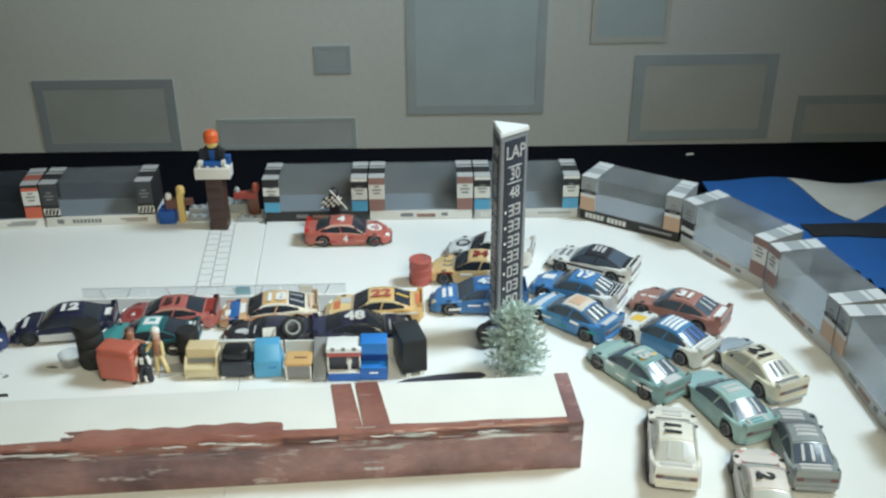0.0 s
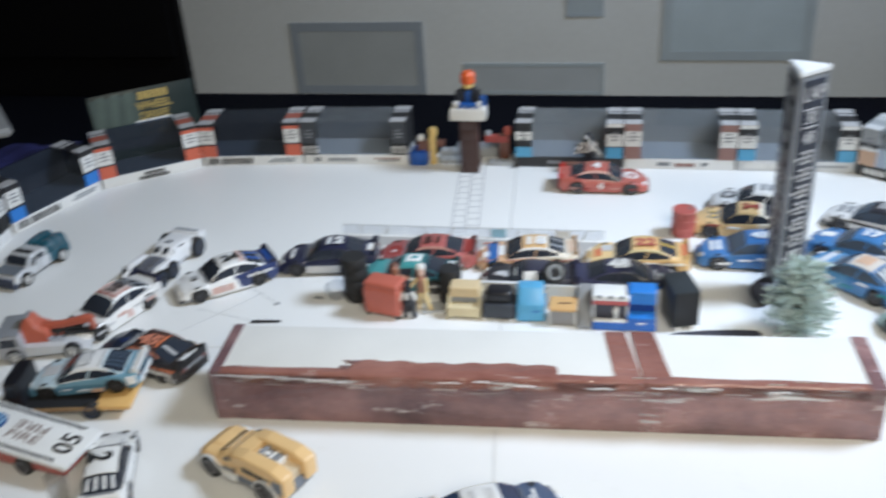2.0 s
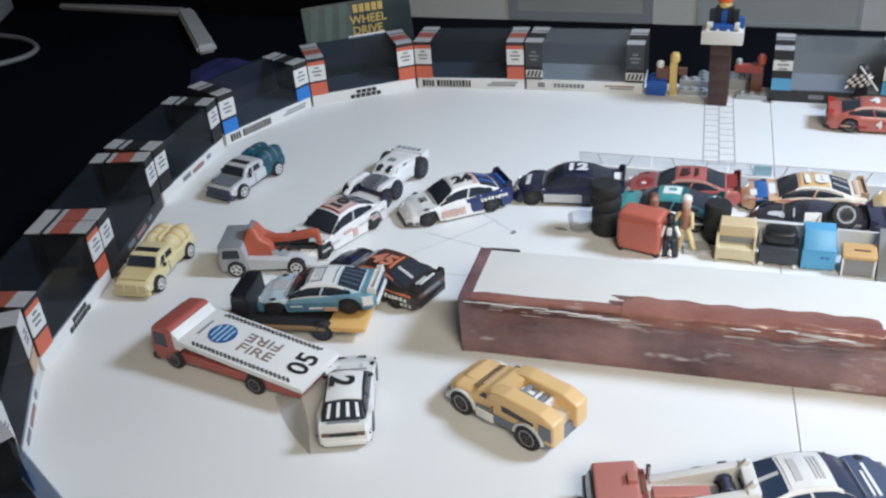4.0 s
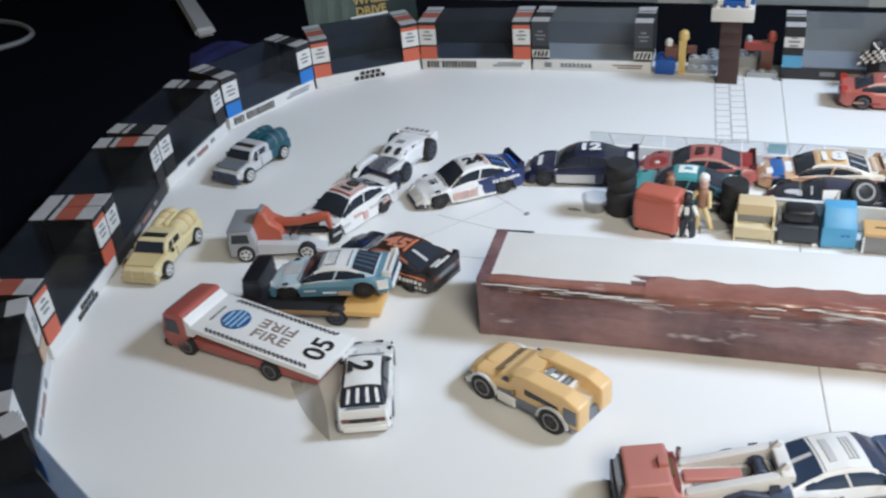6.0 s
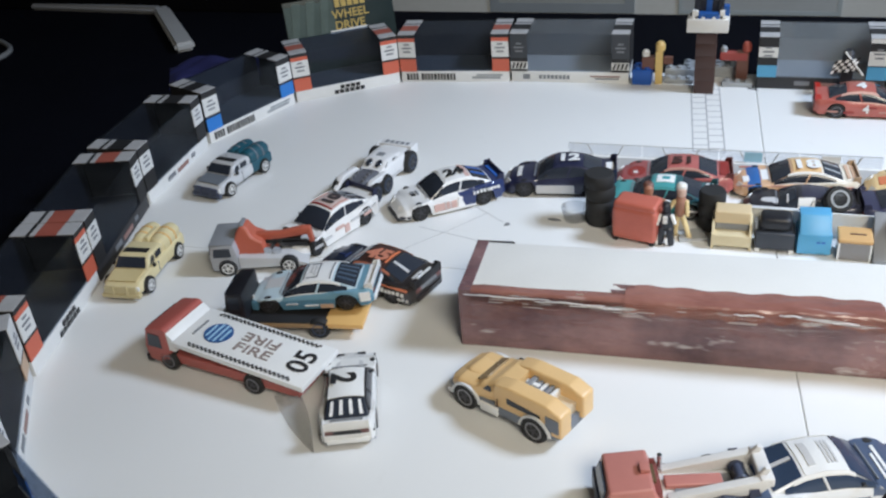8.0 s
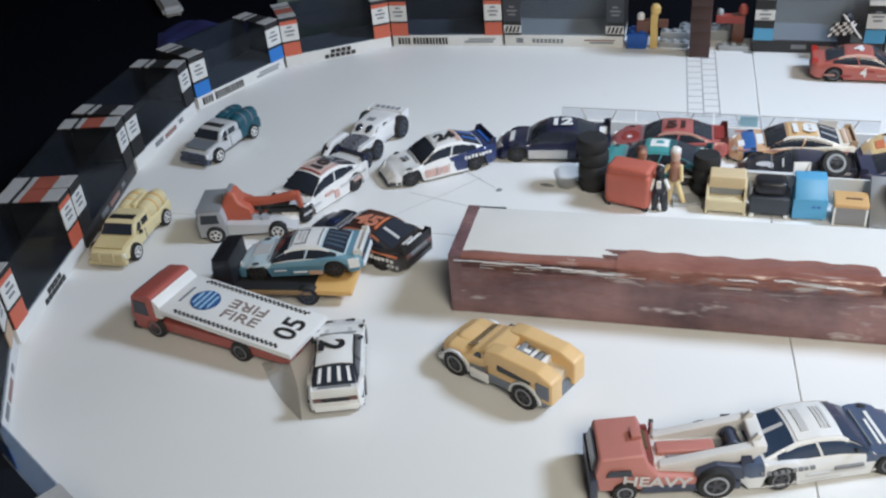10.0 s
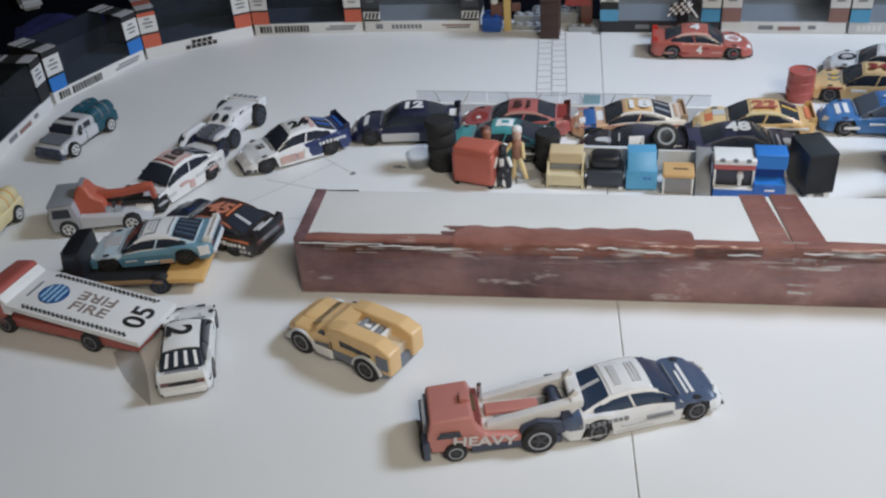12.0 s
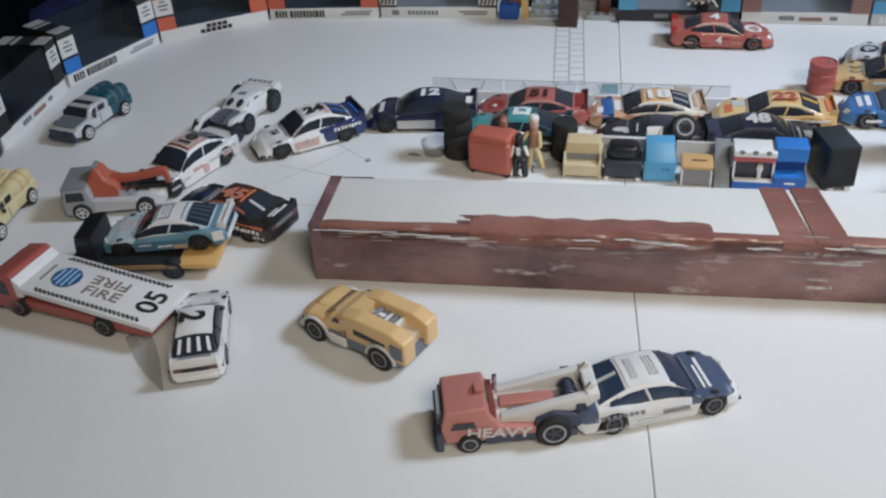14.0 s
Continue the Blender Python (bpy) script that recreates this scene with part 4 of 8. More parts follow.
stock_car(at(0.0290, -0.1760, 186), split_paint("orange_white_paint", (0.64, 0.40, 0.24), (0.76, 0.70, 0.60), 0.0, 0.6, band=(0.03, 0.14, 0.42), band_x=(0.022, 0.030)), "orange and white stock car in the pit lane", "18", INK_WHITE, rail=INK_WHITE,
          roof=surf("orange_roof", (0.66, 0.44, 0.22), 0.4), high=0.92, hood=[(0.029, 0.033, 0.001, 0.008, INK_WHITE), (0.017, 0.0215, -0.006, 0.008, INK_WHITE)], badge=[(0.0195, 0.002, 0.0022, 0.0060, OR_PALE)], sides=[(-0.034, 0.034, 0.0098, 0.0112, PINK_INK), (-0.028, 0.026, 0.004, 0.0068, INK_BLUE)], roof_size=0.0128, spoiler=surf("tan_spoiler", (0.52, 0.38, 0.26), 0.45),
          deck=bars_on(-0.037, -0.030, -0.009, 0.009, 2, OR_PALE), stripes=[(0.3, CARD_GREY), (0.7, CARD_GREY)])
wreck = stock_car(at(0.0325, -0.2070, 181), split_paint("wreck_black_paint", (0.022, 0.022, 0.030), (0.04, 0.04, 0.065), 0.0), "black stock car with a loose tyre leaning on it", "", INK_WHITE,
          rim=BLACK_PLASTIC, badge=[(0.0215, 0.003, 0.0060, 0.0034, INK_SILVER), (0.0175, 0.006, 0.0024, 0.0028, INK_SILVER)], roof_bars=[(-0.0085, 0.0025, 0.0100, 0.0160, INK_WHITE), (0.0090, 0.0102, 0.0015, 0.0100, INK_WHITE)], sides=[(-0.0085, 0.0025, 0.0060, 0.0105, INK_WHITE)] + spray(0.006, 0.03, 0.004, 0.010, 2, [INK_GREY], 3), scale=0.88, high=0.90)
door_ten = side_text("10", 0.0105, -0.0030, 0.01545, 0.0122, INK, wreck, bold=0.0006)
door_ten.matrix_local = door_ten.matrix_local @ Matrix.Rotation(radians(75), 4, "Z")
stock_car(at(0.1110, -0.1755, 181), split_paint("golden_yellow_paint", (0.74, 0.54, 0.27), (0.70, 0.46, 0.20), 0.0), "golden yellow stock car in the pit lane", "22", surf("faded_red_ink", (0.42, 0.11, 0.08), 0.5, bump=0), rail=PALE_YELLOW, roof_size=0.0112, high=1.0,
          hood=[(0.018, 0.026, -0.009, 0.0, INK_SILVER), (0.026, 0.031, -0.004, 0.006, INK_ORANGE)], sides=[(-0.034, 0.006, 0.0100, 0.0114, INK_WHITE), (-0.012, 0.012, 0.004, 0.0088, INK_DARK_RED)], stripes=[(0.5, INK_YELLOW)],
          deck=bars_on(-0.037, -0.031, -0.008, 0.008, 1, INK_ORANGE))
stock_car(at(0.1040, -0.2070, 5), split_paint("blue_black_paint", (0.024, 0.026, 0.055), (0.04, 0.042, 0.09), -0.008), "dark blue black stock car in the pit lane", "48", INK_WHITE, roof_size=0.0112, rim=BLACK_PLASTIC, scale=0.97, high=1.0, turned=True,
          sides=spray(-0.033, 0.03, 0.004, 0.011, 6, [INK_SILVER, INK_BLUE, INK_WHITE], 12), hood=[(0.020, 0.0215, -0.010, 0.004, INK_SILVER), (0.0235, 0.0250, -0.009, -0.001, INK_SILVER)], badge=[(0.0275, -0.004, 0.0030, 0.0045, INK_SILVER)])
stock_car(at(0.1935, -0.1625, 180), split_paint("bright_blue_paint", (0.055, 0.18, 0.44), (0.04, 0.12, 0.32), -0.01), "bright blue stock car beside the scoring tower", "43", INK_WHITE,
          hood=bars_on(0.020, 0.030, -0.007, 0.007, 2, INK_WHITE), sides=spray(-0.033, 0.03, 0.004, 0.011, 4, [INK_WHITE], 13), glass=GLASS_GLARE)
stock_car(at(0.1920, -0.1150, 174), split_paint("amber_paint", (0.72, 0.50, 0.24), (0.76, 0.70, 0.58), -0.012), "amber stock car beside the red barrel", "34", INK_DARK_RED,
          badge=[(0.0215, 0.0040, 0.0042, 0.0026, INK_GREY), (0.0215, -0.0030, 0.0042, 0.0026, INK_GREY), (0.0215, 0.0040, 0.0024, 0.0012, INK_YELLOW), (0.0215, -0.0030, 0.0024, 0.0012, INK_YELLOW)], sides=spray(-0.033, 0.03, 0.004, 0.011, 4, [INK_WHITE, INK_DARK_RED], 14))
stock_car(at(0.2080, -0.0810, 168), split_paint("white_car_paint", (0.74, 0.74, 0.74)), "white stock car with a dark round hood badge", "", INK,
          badge=[(0.0235, 0.0, 0.0062, 0.0066, INK), (0.0235, 0.0, 0.0040, 0.0030, INK_SILVER)], sides=spray(-0.033, 0.03, 0.004, 0.011, 4, [INK_GREY, INK], 15), roof_bars=bars_on(-0.011, 0.0, -0.005, 0.005, 2, INK_GREY))

# the pile-up on the bend
stock_car(at(0.2935, -0.1085, 150), split_paint("white_black_paint", (0.74, 0.74, 0.74), lower=(0.05, 0.05, 0.06), low_z=0.005), "white stock car with a black roof in the pile-up", "", INK,
          roof=surf("dark_roof", (0.03, 0.03, 0.04), 0.4), pillar=surf("dark_roof", (0.03, 0.03, 0.04), 0.4), roof_bars=bars_on(-0.011, 0.0, -0.005, 0.005, 3, INK_SILVER), deck=bars_on(-0.037, -0.028, -0.010, 0.010, 2, INK), sides=[(-0.034, 0.03, 0.009, 0.0105, INK)], hood=bars_on(0.018, 0.03, -0.006, 0.006, 2, INK_GREY), glass=GLASS_GLARE)
stock_car(at(0.2735, -0.1530, 150), split_paint("blue_white_paint", (0.06, 0.20, 0.46), (0.72, 0.74, 0.78), -0.004, 0.9), "blue and white striped stock car in the pile-up", "17", INK_WHITE,
          roof_bars=bars_on(-0.012, 0.002, -0.008, -0.005, 3, INK_WHITE), hood=[(0.020, 0.030, -0.006, 0.002, INK_WHITE)], deck=bars_on(-0.037, -0.028, -0.010, 0.010, 3, INK), stripes=[(0.25, INK_WHITE), (0.5, INK_WHITE), (0.75, INK_WHITE)], spoiler=WHITE_PAINT, glass=GLASS_GLARE)
stock_car(at(0.2640, -0.1920, 137), split_paint("strong_blue_paint", (0.10, 0.28, 0.52), (0.06, 0.20, 0.46), 0.0, band=(0.65, 0.68, 0.74), band_x=(0.022, 0.028)), "blue stock car with a pale roof beside the small tree", "", INK,
          roof=surf("pale_grey_roof", (0.62, 0.56, 0.50), 0.45), roof_bars=[(-0.010, 0.0, -0.006, 0.006, surf("pale_orange_print", (0.7, 0.4, 0.2), 0.5))], stripes=[(0.25, INK_WHITE), (0.5, INK_WHITE), (0.75, INK_WHITE)], sides=spray(-0.033, 0.03, 0.004, 0.011, 5, [INK_WHITE, INK_TEAL], 21), deck=bars_on(-0.037, -0.029, -0.009, 0.009, 1, INK_SILVER), glass=GLASS_GLARE)
stock_car(at(0.3475, -0.1855, 143), split_paint("maroon_paint", (0.36, 0.18, 0.155), lower=(0.20, 0.11, 0.10), low_z=0.0045), "maroon stock car close to the curved row of cases", "31", INK_WHITE,
          hood=[(0.014, 0.030, 0.002, 0.004, INK_WHITE)], deck=bars_on(-0.037, -0.029, -0.009, 0.009, 1, INK_WHITE), stripes=[(0.3, INK_SILVER), (0.6, INK_SILVER)], glass=GLASS_GLARE)
stock_car(at(0.3290, -0.2250, 133), split_paint("white_blue_paint", (0.72, 0.73, 0.72), (0.08, 0.22, 0.44), 0.012, band=(0.74, 0.74, 0.72), band_x=(-0.040, -0.020)), "white and blue striped stock car in the pile-up", "", INK,
          roof_bars=bars_on(-0.013, 0.002, -0.008, 0.008, 4, INK_WHITE), hood=[(0.020, 0.030, -0.005, 0.004, INK_YELLOW)], stripes=[(0.25, INK_BLUE), (0.5, INK_BLUE), (0.75, INK_BLUE)], deck=bars_on(-0.037, -0.029, -0.009, 0.009, 2, INK_SILVER), glass=GLASS_GLARE)
stock_car(at(0.2985, -0.2650, 124), split_paint("grey_teal_paint", (0.33, 0.47, 0.45), (0.22, 0.35, 0.36), -0.006), "grey green stock car in the pile-up", "15", INK_SILVER,
          roof_bars=[(-0.011, -0.009, -0.007, 0.007, INK_YELLOW)], stripes=[(0.2, INK_SILVER), (0.5, INK_SILVER), (0.8, INK_SILVER)], deck=[(-0.036, -0.027, -0.007, 0.007, INK_SILVER)], sides=spray(-0.033, 0.03, 0.004, 0.011, 5, [INK_WHITE, INK_GREY], 24), glass=GLASS_GLARE)
stock_car(at(0.3820, -0.2655, 113), split_paint("cream_paint", (0.74, 0.70, 0.58), lower=(0.45, 0.48, 0.48), low_z=0.006, band=(0.34, 0.40, 0.46), band_x=(0.018, 0.034)), "cream stock car with black roof number in the pile-up", "21", INK, roof_size=0.0115,
          stripes=[(0.3, INK_GREY), (0.5, INK_GREY), (0.7, INK_GREY)], glass=surf("pale_cream_glass", (0.50, 0.50, 0.46), 0.3), deck=bars_on(-0.037, -0.029, -0.009, 0.009, 2, INK_GREY))
stock_car(at(0.3490, -0.3070, 110), split_paint("pale_teal_paint", (0.30, 0.46, 0.48), (0.34, 0.50, 0.50), 0.0), "pale teal stock car in the pile-up", "", INK,
          roof_bars=bars_on(-0.010, 0.0, -0.006, 0.006, 2, INK_SILVER), deck=[(-0.036, -0.026, -0.007, 0.007, INK_SILVER)] + bars_on(-0.035, -0.027, -0.005, 0.005, 3, INK_TEAL), stripes=[(0.25, INK_SILVER), (0.75, INK_SILVER)], glass=GLASS_GLARE)
stock_car(at(0.3045, -0.3480, 79), split_paint("ivory_paint", (0.74, 0.71, 0.64), lower=(0.40, 0.40, 0.40), low_z=0.004), "ivory stock car by the end of the long carton", "11", INK,
          hood=bars_on(0.020, 0.028, -0.006, 0.006, 2, INK_SILVER), stripes=[(0.3, INK_SILVER), (0.7, INK_SILVER)], glass=surf("pale_cream_glass", (0.50, 0.50, 0.46), 0.3), spoiler=WHITE_PAINT, deck=bars_on(-0.037, -0.028, -0.009, 0.009, 2, INK_SILVER))
stock_car(at(0.3830, -0.3520, 84), split_paint("charcoal_paint", (0.22, 0.25, 0.27), (0.28, 0.31, 0.32), 0.0), "charcoal stock car with pale lettering in the pile-up", "", INK,
          roof_bars=bars_on(-0.011, 0.001, -0.006, 0.006, 3, INK_SILVER), hood=bars_on(0.018, 0.030, -0.007, 0.007, 3, INK_SILVER), deck=bars_on(-0.037, -0.028, -0.009, 0.009, 3, INK_SILVER), stripes=[(0.25, INK_SILVER), (0.5, INK_SILVER), (0.75, INK_SILVER)], glass=GLASS_GLARE)
stock_car(at(0.3470, -0.3930, 80), split_paint("pink_white_paint", (0.72, 0.66, 0.62), (0.70, 0.64, 0.60), 0.012), "white and pale red stock car at the back of the pile-up", "2", INK,
          hood=[(0.014, 0.032, -0.011, 0.011, surf("pale_red_print", (0.62, 0.28, 0.25), 0.45))], glass=surf("pale_cream_glass", (0.50, 0.50, 0.46), 0.3))

# the group by the recovery trucks
ROSE_INK = surf("rose_ink", (0.60, 0.40, 0.36), 0.5, bump=0)
stock_car(at(-0.1960, -0.2280, 218), split_paint("white_navy_paint", (0.78, 0.78, 0.78), (0.025, 0.04, 0.13), -0.010, -0.5), "white and navy stock car beside the recovery trucks", "24", INK,
          roof=surf("white_roof", (0.76, 0.76, 0.76), 0.4), pillar=surf("white_roof", (0.76, 0.76, 0.76), 0.4), hood=[(0.020, 0.0215, -0.003, 0.003, INK_GREY), (0.0225, 0.0250, -0.003, 0.0005, INK_GREY), (0.0225, 0.0250, 0.001, 0.003, INK)], rail=INK_WHITE, tail=INK,
          sides=[(-0.0020, 0.0140, 0.0040, 0.0085, ROSE_INK), (-0.0062, -0.0030, 0.0034, 0.0100, INK_WHITE), (0.0020, 0.0034, 0.0036, 0.0092, INK_WHITE), (0.0056, 0.0066, 0.0036, 0.0092, INK_SILVER), (-0.0160, 0.0120, 0.0022, 0.0032, INK_WHITE), (0.031, 0.0375, 0.0028, 0.0046, surf("dark_trim", (0.06, 0.065, 0.08), 0.45))] + script(-0.0335, -0.0130, 0.0094, 0.0118, 8, INK_WHITE, 5),
          deck=[(-0.0350, -0.0335, -0.009, 0.009, INK_BLUE)], spoiler=surf("navy_spoiler", NAVY, 0.4), rim=BLACK_PLASTIC, roof_size=0.0095, roof_bars=[(-0.0148, -0.0118, -0.0085, 0.0085, ROSE_INK)], stripes=[(0.3, INK_BLUE), (0.7, INK_BLUE)])
stock_car(at(-0.2630, -0.2800, 249), split_paint("white_red_paint", (0.78, 0.77, 0.76), (0.70, 0.69, 0.68), -0.030), "white stock car with a red hood stripe near the crane truck", "10", surf("dark_grey_ink", (0.07, 0.06, 0.065), 0.5, bump=0), rail=INK_WHITE,
          roof=surf("pinkish_white_roof", (0.60, 0.48, 0.45), 0.45), pillar=surf("white_roof", (0.76, 0.76, 0.76), 0.4), roof_bars=[(0.0012, 0.0026, -0.0085, 0.0085, INK_DARK_RED), (-0.0146, -0.0136, -0.0085, 0.0085, INK_GREY), (-0.0130, 0.0006, 0.0078, 0.0086, PINK_INK), (-0.0130, 0.0006, -0.0086, -0.0078, PINK_INK)], hood=[(0.0175, 0.0335, -0.0045, 0.0045, surf("red_hood_print", (0.46, 0.11, 0.07), 0.4))],
          sides=[(-0.006, -0.002, 0.004, 0.009, ROSE_INK)] + script(-0.033, -0.015, 0.0092, 0.0112, 7, INK_SILVER, 3) + spray(-0.03, 0.03, 0.004, 0.009, 5, [INK_SILVER, ROSE_INK], 33), rim=BLACK_PLASTIC, spoiler=surf("navy_spoiler", NAVY, 0.4), stripes=[(0.3, INK_GREY), (0.7, INK_GREY)])
stock_car(at(-0.2100, -0.3292, 163), split_paint("black_orange_paint", (0.016, 0.018, 0.026), (0.03, 0.025, 0.025), 0.0, band=(0.018, 0.024, 0.042), band_x=(0.014, 0.034)), "black and orange stock car behind the blue coupe", "45", surf("salmon_ink", (0.58, 0.22, 0.14), 0.5, bump=0), roof_size=0.0112, high=0.98, scale=1.03, rail=surf("salmon_ink", (0.58, 0.22, 0.14), 0.5, bump=0),
          sides=[(-0.034, 0.004, 0.0112, 0.0125, INK_ORANGE)] + script(-0.031, -0.012, 0.0072, 0.0098, 7, INK_WHITE, 8) + script(-0.034, -0.026, 0.0040, 0.0060, 3, INK_SILVER, 9) + script(0.004, 0.014, 0.0045, 0.0080, 4, INK_ORANGE, 4), deck=[(-0.0355, -0.0335, -0.008, 0.005, INK_WHITE), (-0.0325, -0.0312, -0.003, 0.006, INK_SILVER)], spoiler=BLACK_PLASTIC, roof_bars=[(-0.0145, -0.0130, -0.007, 0.006, INK_ORANGE)], hood=[(0.020, 0.0265, -0.0010, 0.0002, INK_NAVY), (0.020, 0.0212, -0.004, 0.002, INK_NAVY)], stripes=[(0.62, INK_SILVER)], roof=surf("dark_brown_roof", (0.060, 0.030, 0.026), 0.4), rim=BLACK_PLASTIC)
stock_car(at(0.0390, -0.4510, 23), split_paint("silver_white_paint", (0.075, 0.105, 0.18), (0.74, 0.75, 0.77), 0.013, lower=(0.72, 0.73, 0.75), low_z=0.0082, band=(0.075, 0.105, 0.18), band_x=(-0.045, -0.0295)), "silver white stock car towed by the heavy truck", "", INK, rail=INK_WHITE,
          glass=surf("slate_window", (0.035, 0.055, 0.10), 0.2), hood=[(0.0200, 0.0212, -0.010, 0.004, INK_WHITE), (0.0225, 0.0240, -0.010, 0.009, INK_WHITE)],
          roof=surf("white_roof", (0.76, 0.76, 0.76), 0.4), roof_bars=bars_on(-0.004, 0.001, -0.006, 0.006, 3, INK_SILVER) + [(-0.012, -0.009, -0.006, 0.006, INK_SILVER)], sides=script(-0.031, -0.008, 0.0092, 0.0112, 9, INK_GREY, 6) + [(-0.012, 0.013, 0.0058, 0.0068, INK_SILVER), (0.000, 0.012, 0.0072, 0.0086, INK_GREY), (-0.030, 0.034, 0.0030, 0.0038, INK_SILVER)], deck=[(-0.0345, -0.0325, -0.010, 0.008, INK_WHITE)], spoiler=surf("navy_spoiler", NAVY, 0.4), lower=surf("slate_bumper", (0.07, 0.09, 0.15), 0.4), stripes=[(0.5, INK_SILVER)])

# ---- other toy vehicles ----
def four_wheels(t, xf, xr, y, r, w, rim=None, rear_r=None, rear_w=None):
    for s in (1, -1):
        wheel(t, xf, s * y, r, w, rim)
        wheel(t, xr, s * y, rear_r or r, rear_w or w, rim)


def window(t, pts, y, mat=None, parent=None):
    """A pane on the flat side of a cab, from its outline (x, z); y gives the side and place."""
    bm = bmesh.new()
    s = 1 if y > 0 else -1
    lo = [bm.verts.new((x, y - s * 0.0003, z)) for x, z in pts]
    hi = [bm.verts.new((x, y + s * 0.0003, z)) for x, z in pts]
    bm.faces.new(lo)
    bm.faces.new(hi[::-1])
    n = len(pts)
    for k in range(n):
        bm.faces.new((lo[k], lo[(k + 1) % n], hi[(k + 1) % n], hi[k]))
    return part("side_window", bm, mat or GLASS_DARK, t, smooth=None)


def pickup(m, front, rear, label, bumper, bonnet):
    """A crew-cab recovery pickup with two rounded drums in its bed."""
    t = thing("toy_pickup", m, label, "toy truck", "toy recovery trucks")
    part("lower_body", loft([(-0.0085, 0.0140, 0.0045, 0.0146), (0.0080, 0.0141, 0.0042, 0.0147), (0.0180, 0.0141, 0.0042, 0.0146), (0.0290, 0.0138, 0.0042, 0.0132), (0.0335, 0.0126, 0.0046, 0.0108)], 6.0), front, t, smooth=50)
    part("cab", loft([(-0.0085, 0.0120, 0.0130, 0.0205), (-0.0060, 0.0122, 0.0130, 0.0220), (0.0080, 0.0120, 0.0130, 0.0221), (0.0120, 0.0122, 0.0130, 0.0200), (0.0175, 0.0128, 0.0130, 0.0150)], 5.0), front, t, smooth=50)
    part("bonnet", panel([(0.0185, -0.0112, 0.0147), (0.0305, -0.0104, 0.0131), (0.0305, 0.0104, 0.0131), (0.0185, 0.0112, 0.0147)], 1.0, 0.0003), bonnet, t)
    part("grille", box(0.0330, 0.0346, -0.0085, 0.0085, 0.0064, 0.0102, 0.0004), BLACK_PLASTIC, t)
    part("bumper", box(0.0318, 0.0362, -0.0140, 0.0140, 0.0028, 0.0066, 0.0012, 3), bumper, t)
    part("front_guard", box(0.0338, 0.0356, -0.0118, 0.0118, 0.0060, 0.0114, 0.0007), bumper, t)
    for y in (-0.0050, 0.0050):
        part("guard_bar", box(0.0350, 0.0364, y - 0.0010, y + 0.0010, 0.0040, 0.0125, 0.0004), bumper, t)
    part("windshield", panel([(0.0172, -0.0116, 0.0150), (0.0172, 0.0116, 0.0150), (0.0116, 0.0104, 0.0208), (0.0116, -0.0104, 0.0208)], 0.95, 0.0007), GLASS_DARK, t)
    part("sunroof", box(0.0025, 0.0078, -0.0088, 0.0088, 0.0216, 0.0226, 0.0004), BLACK_PLASTIC, t)
    for s in (1, -1):
        for pts in ([(0.0122, 0.0152), (0.0062, 0.0152), (0.0062, 0.0196), (0.0092, 0.0196)], [(0.0040, 0.0152), (-0.0034, 0.0152), (-0.0034, 0.0196), (0.0040, 0.0196)]):
            window(t, pts, s * 0.0122)
        part("headlight", box(0.0320, 0.0340, s * 0.0112 - 0.0018, s * 0.0112 + 0.0018, 0.0078, 0.0106, 0.0005), CARD_WHITE, t)
        part("mirror", box(0.0105, 0.0125, s * 0.0150 - 0.0010, s * 0.0150 + 0.0010, 0.0140, 0.0165, 0.0003), BLACK_PLASTIC, t)
        part("door_seam", box(0.0048, 0.0053, s * 0.0141 - 0.0003, s * 0.0141 + 0.0003, 0.0060, 0.0140), INK_GREY, t)
    part("bed", loft([(-0.0345, 0.0128, 0.0052, 0.0135), (-0.0325, 0.0146, 0.0045, 0.0152), (-0.0180, 0.0148, 0.0044, 0.0150), (-0.0084, 0.0142, 0.0044, 0.0142)], 6.0), rear, t, smooth=50)
    for s in (1, -1):
        bm = lathe([(0.0030, -0.0140), (0.0058, -0.0126), (0.0070, -0.0085), (0.0072, 0.0050), (0.0064, 0.0105), (0.0040, 0.0130)], 20, "x", (-0.0205, s * 0.0068, 0.0166))
        part("drum", bm, rear, t)
        for k in range(2):
            part("drum_strap", lathe([(0.0074, -0.0008), (0.0074, 0.0008)], 20, "x", (-0.0245 + k * 0.0080, s * 0.0068, 0.0166)), bonnet if rear is not PALE_YELLOW else AMBER, t)
    part("boom", box(-0.0250, -0.0090, -0.0015, 0.0015, 0.0180, 0.0236, 0.0006), rear, t)
    part("chassis", box(-0.032, 0.032, -0.0100, 0.0100, 0.0028, 0.0058), BLACK_PLASTIC, t)
    four_wheels(t, 0.0225, -0.0215, 0.0136, 0.0062, 0.0050, CARD_WHITE)
    return t


SILVER = surf("silver_paint", (0.60, 0.61, 0.63), 0.32, 0.12)
DEEP_TEAL = surf("deep_teal_paint", (0.018, 0.088, 0.125), 0.35)
# silver pickup: shade on its front is painted into bumper and bonnet colours
pickup(at(-0.3644, -0.2180, -101) @ Matrix.Scale(0.91, 4), SILVER, DEEP_TEAL, "silver and teal toy recovery pickup beside the cases", surf("dark_slate_plastic", (0.05, 0.06, 0.10), 0.45), surf("shaded_bonnet_grey", (0.17, 0.19, 0.22), 0.35))
pickup(at(-0.3603, -0.3460, -85) @ Matrix.Scale(0.91, 4), PALE_YELLOW, PALE_YELLOW, "pale yellow toy recovery pickup beside the cases", surf("dull_yellow_plastic", (0.55, 0.46, 0.25), 0.4), surf("warm_yellow_paint", (0.66, 0.54, 0.28), 0.4))


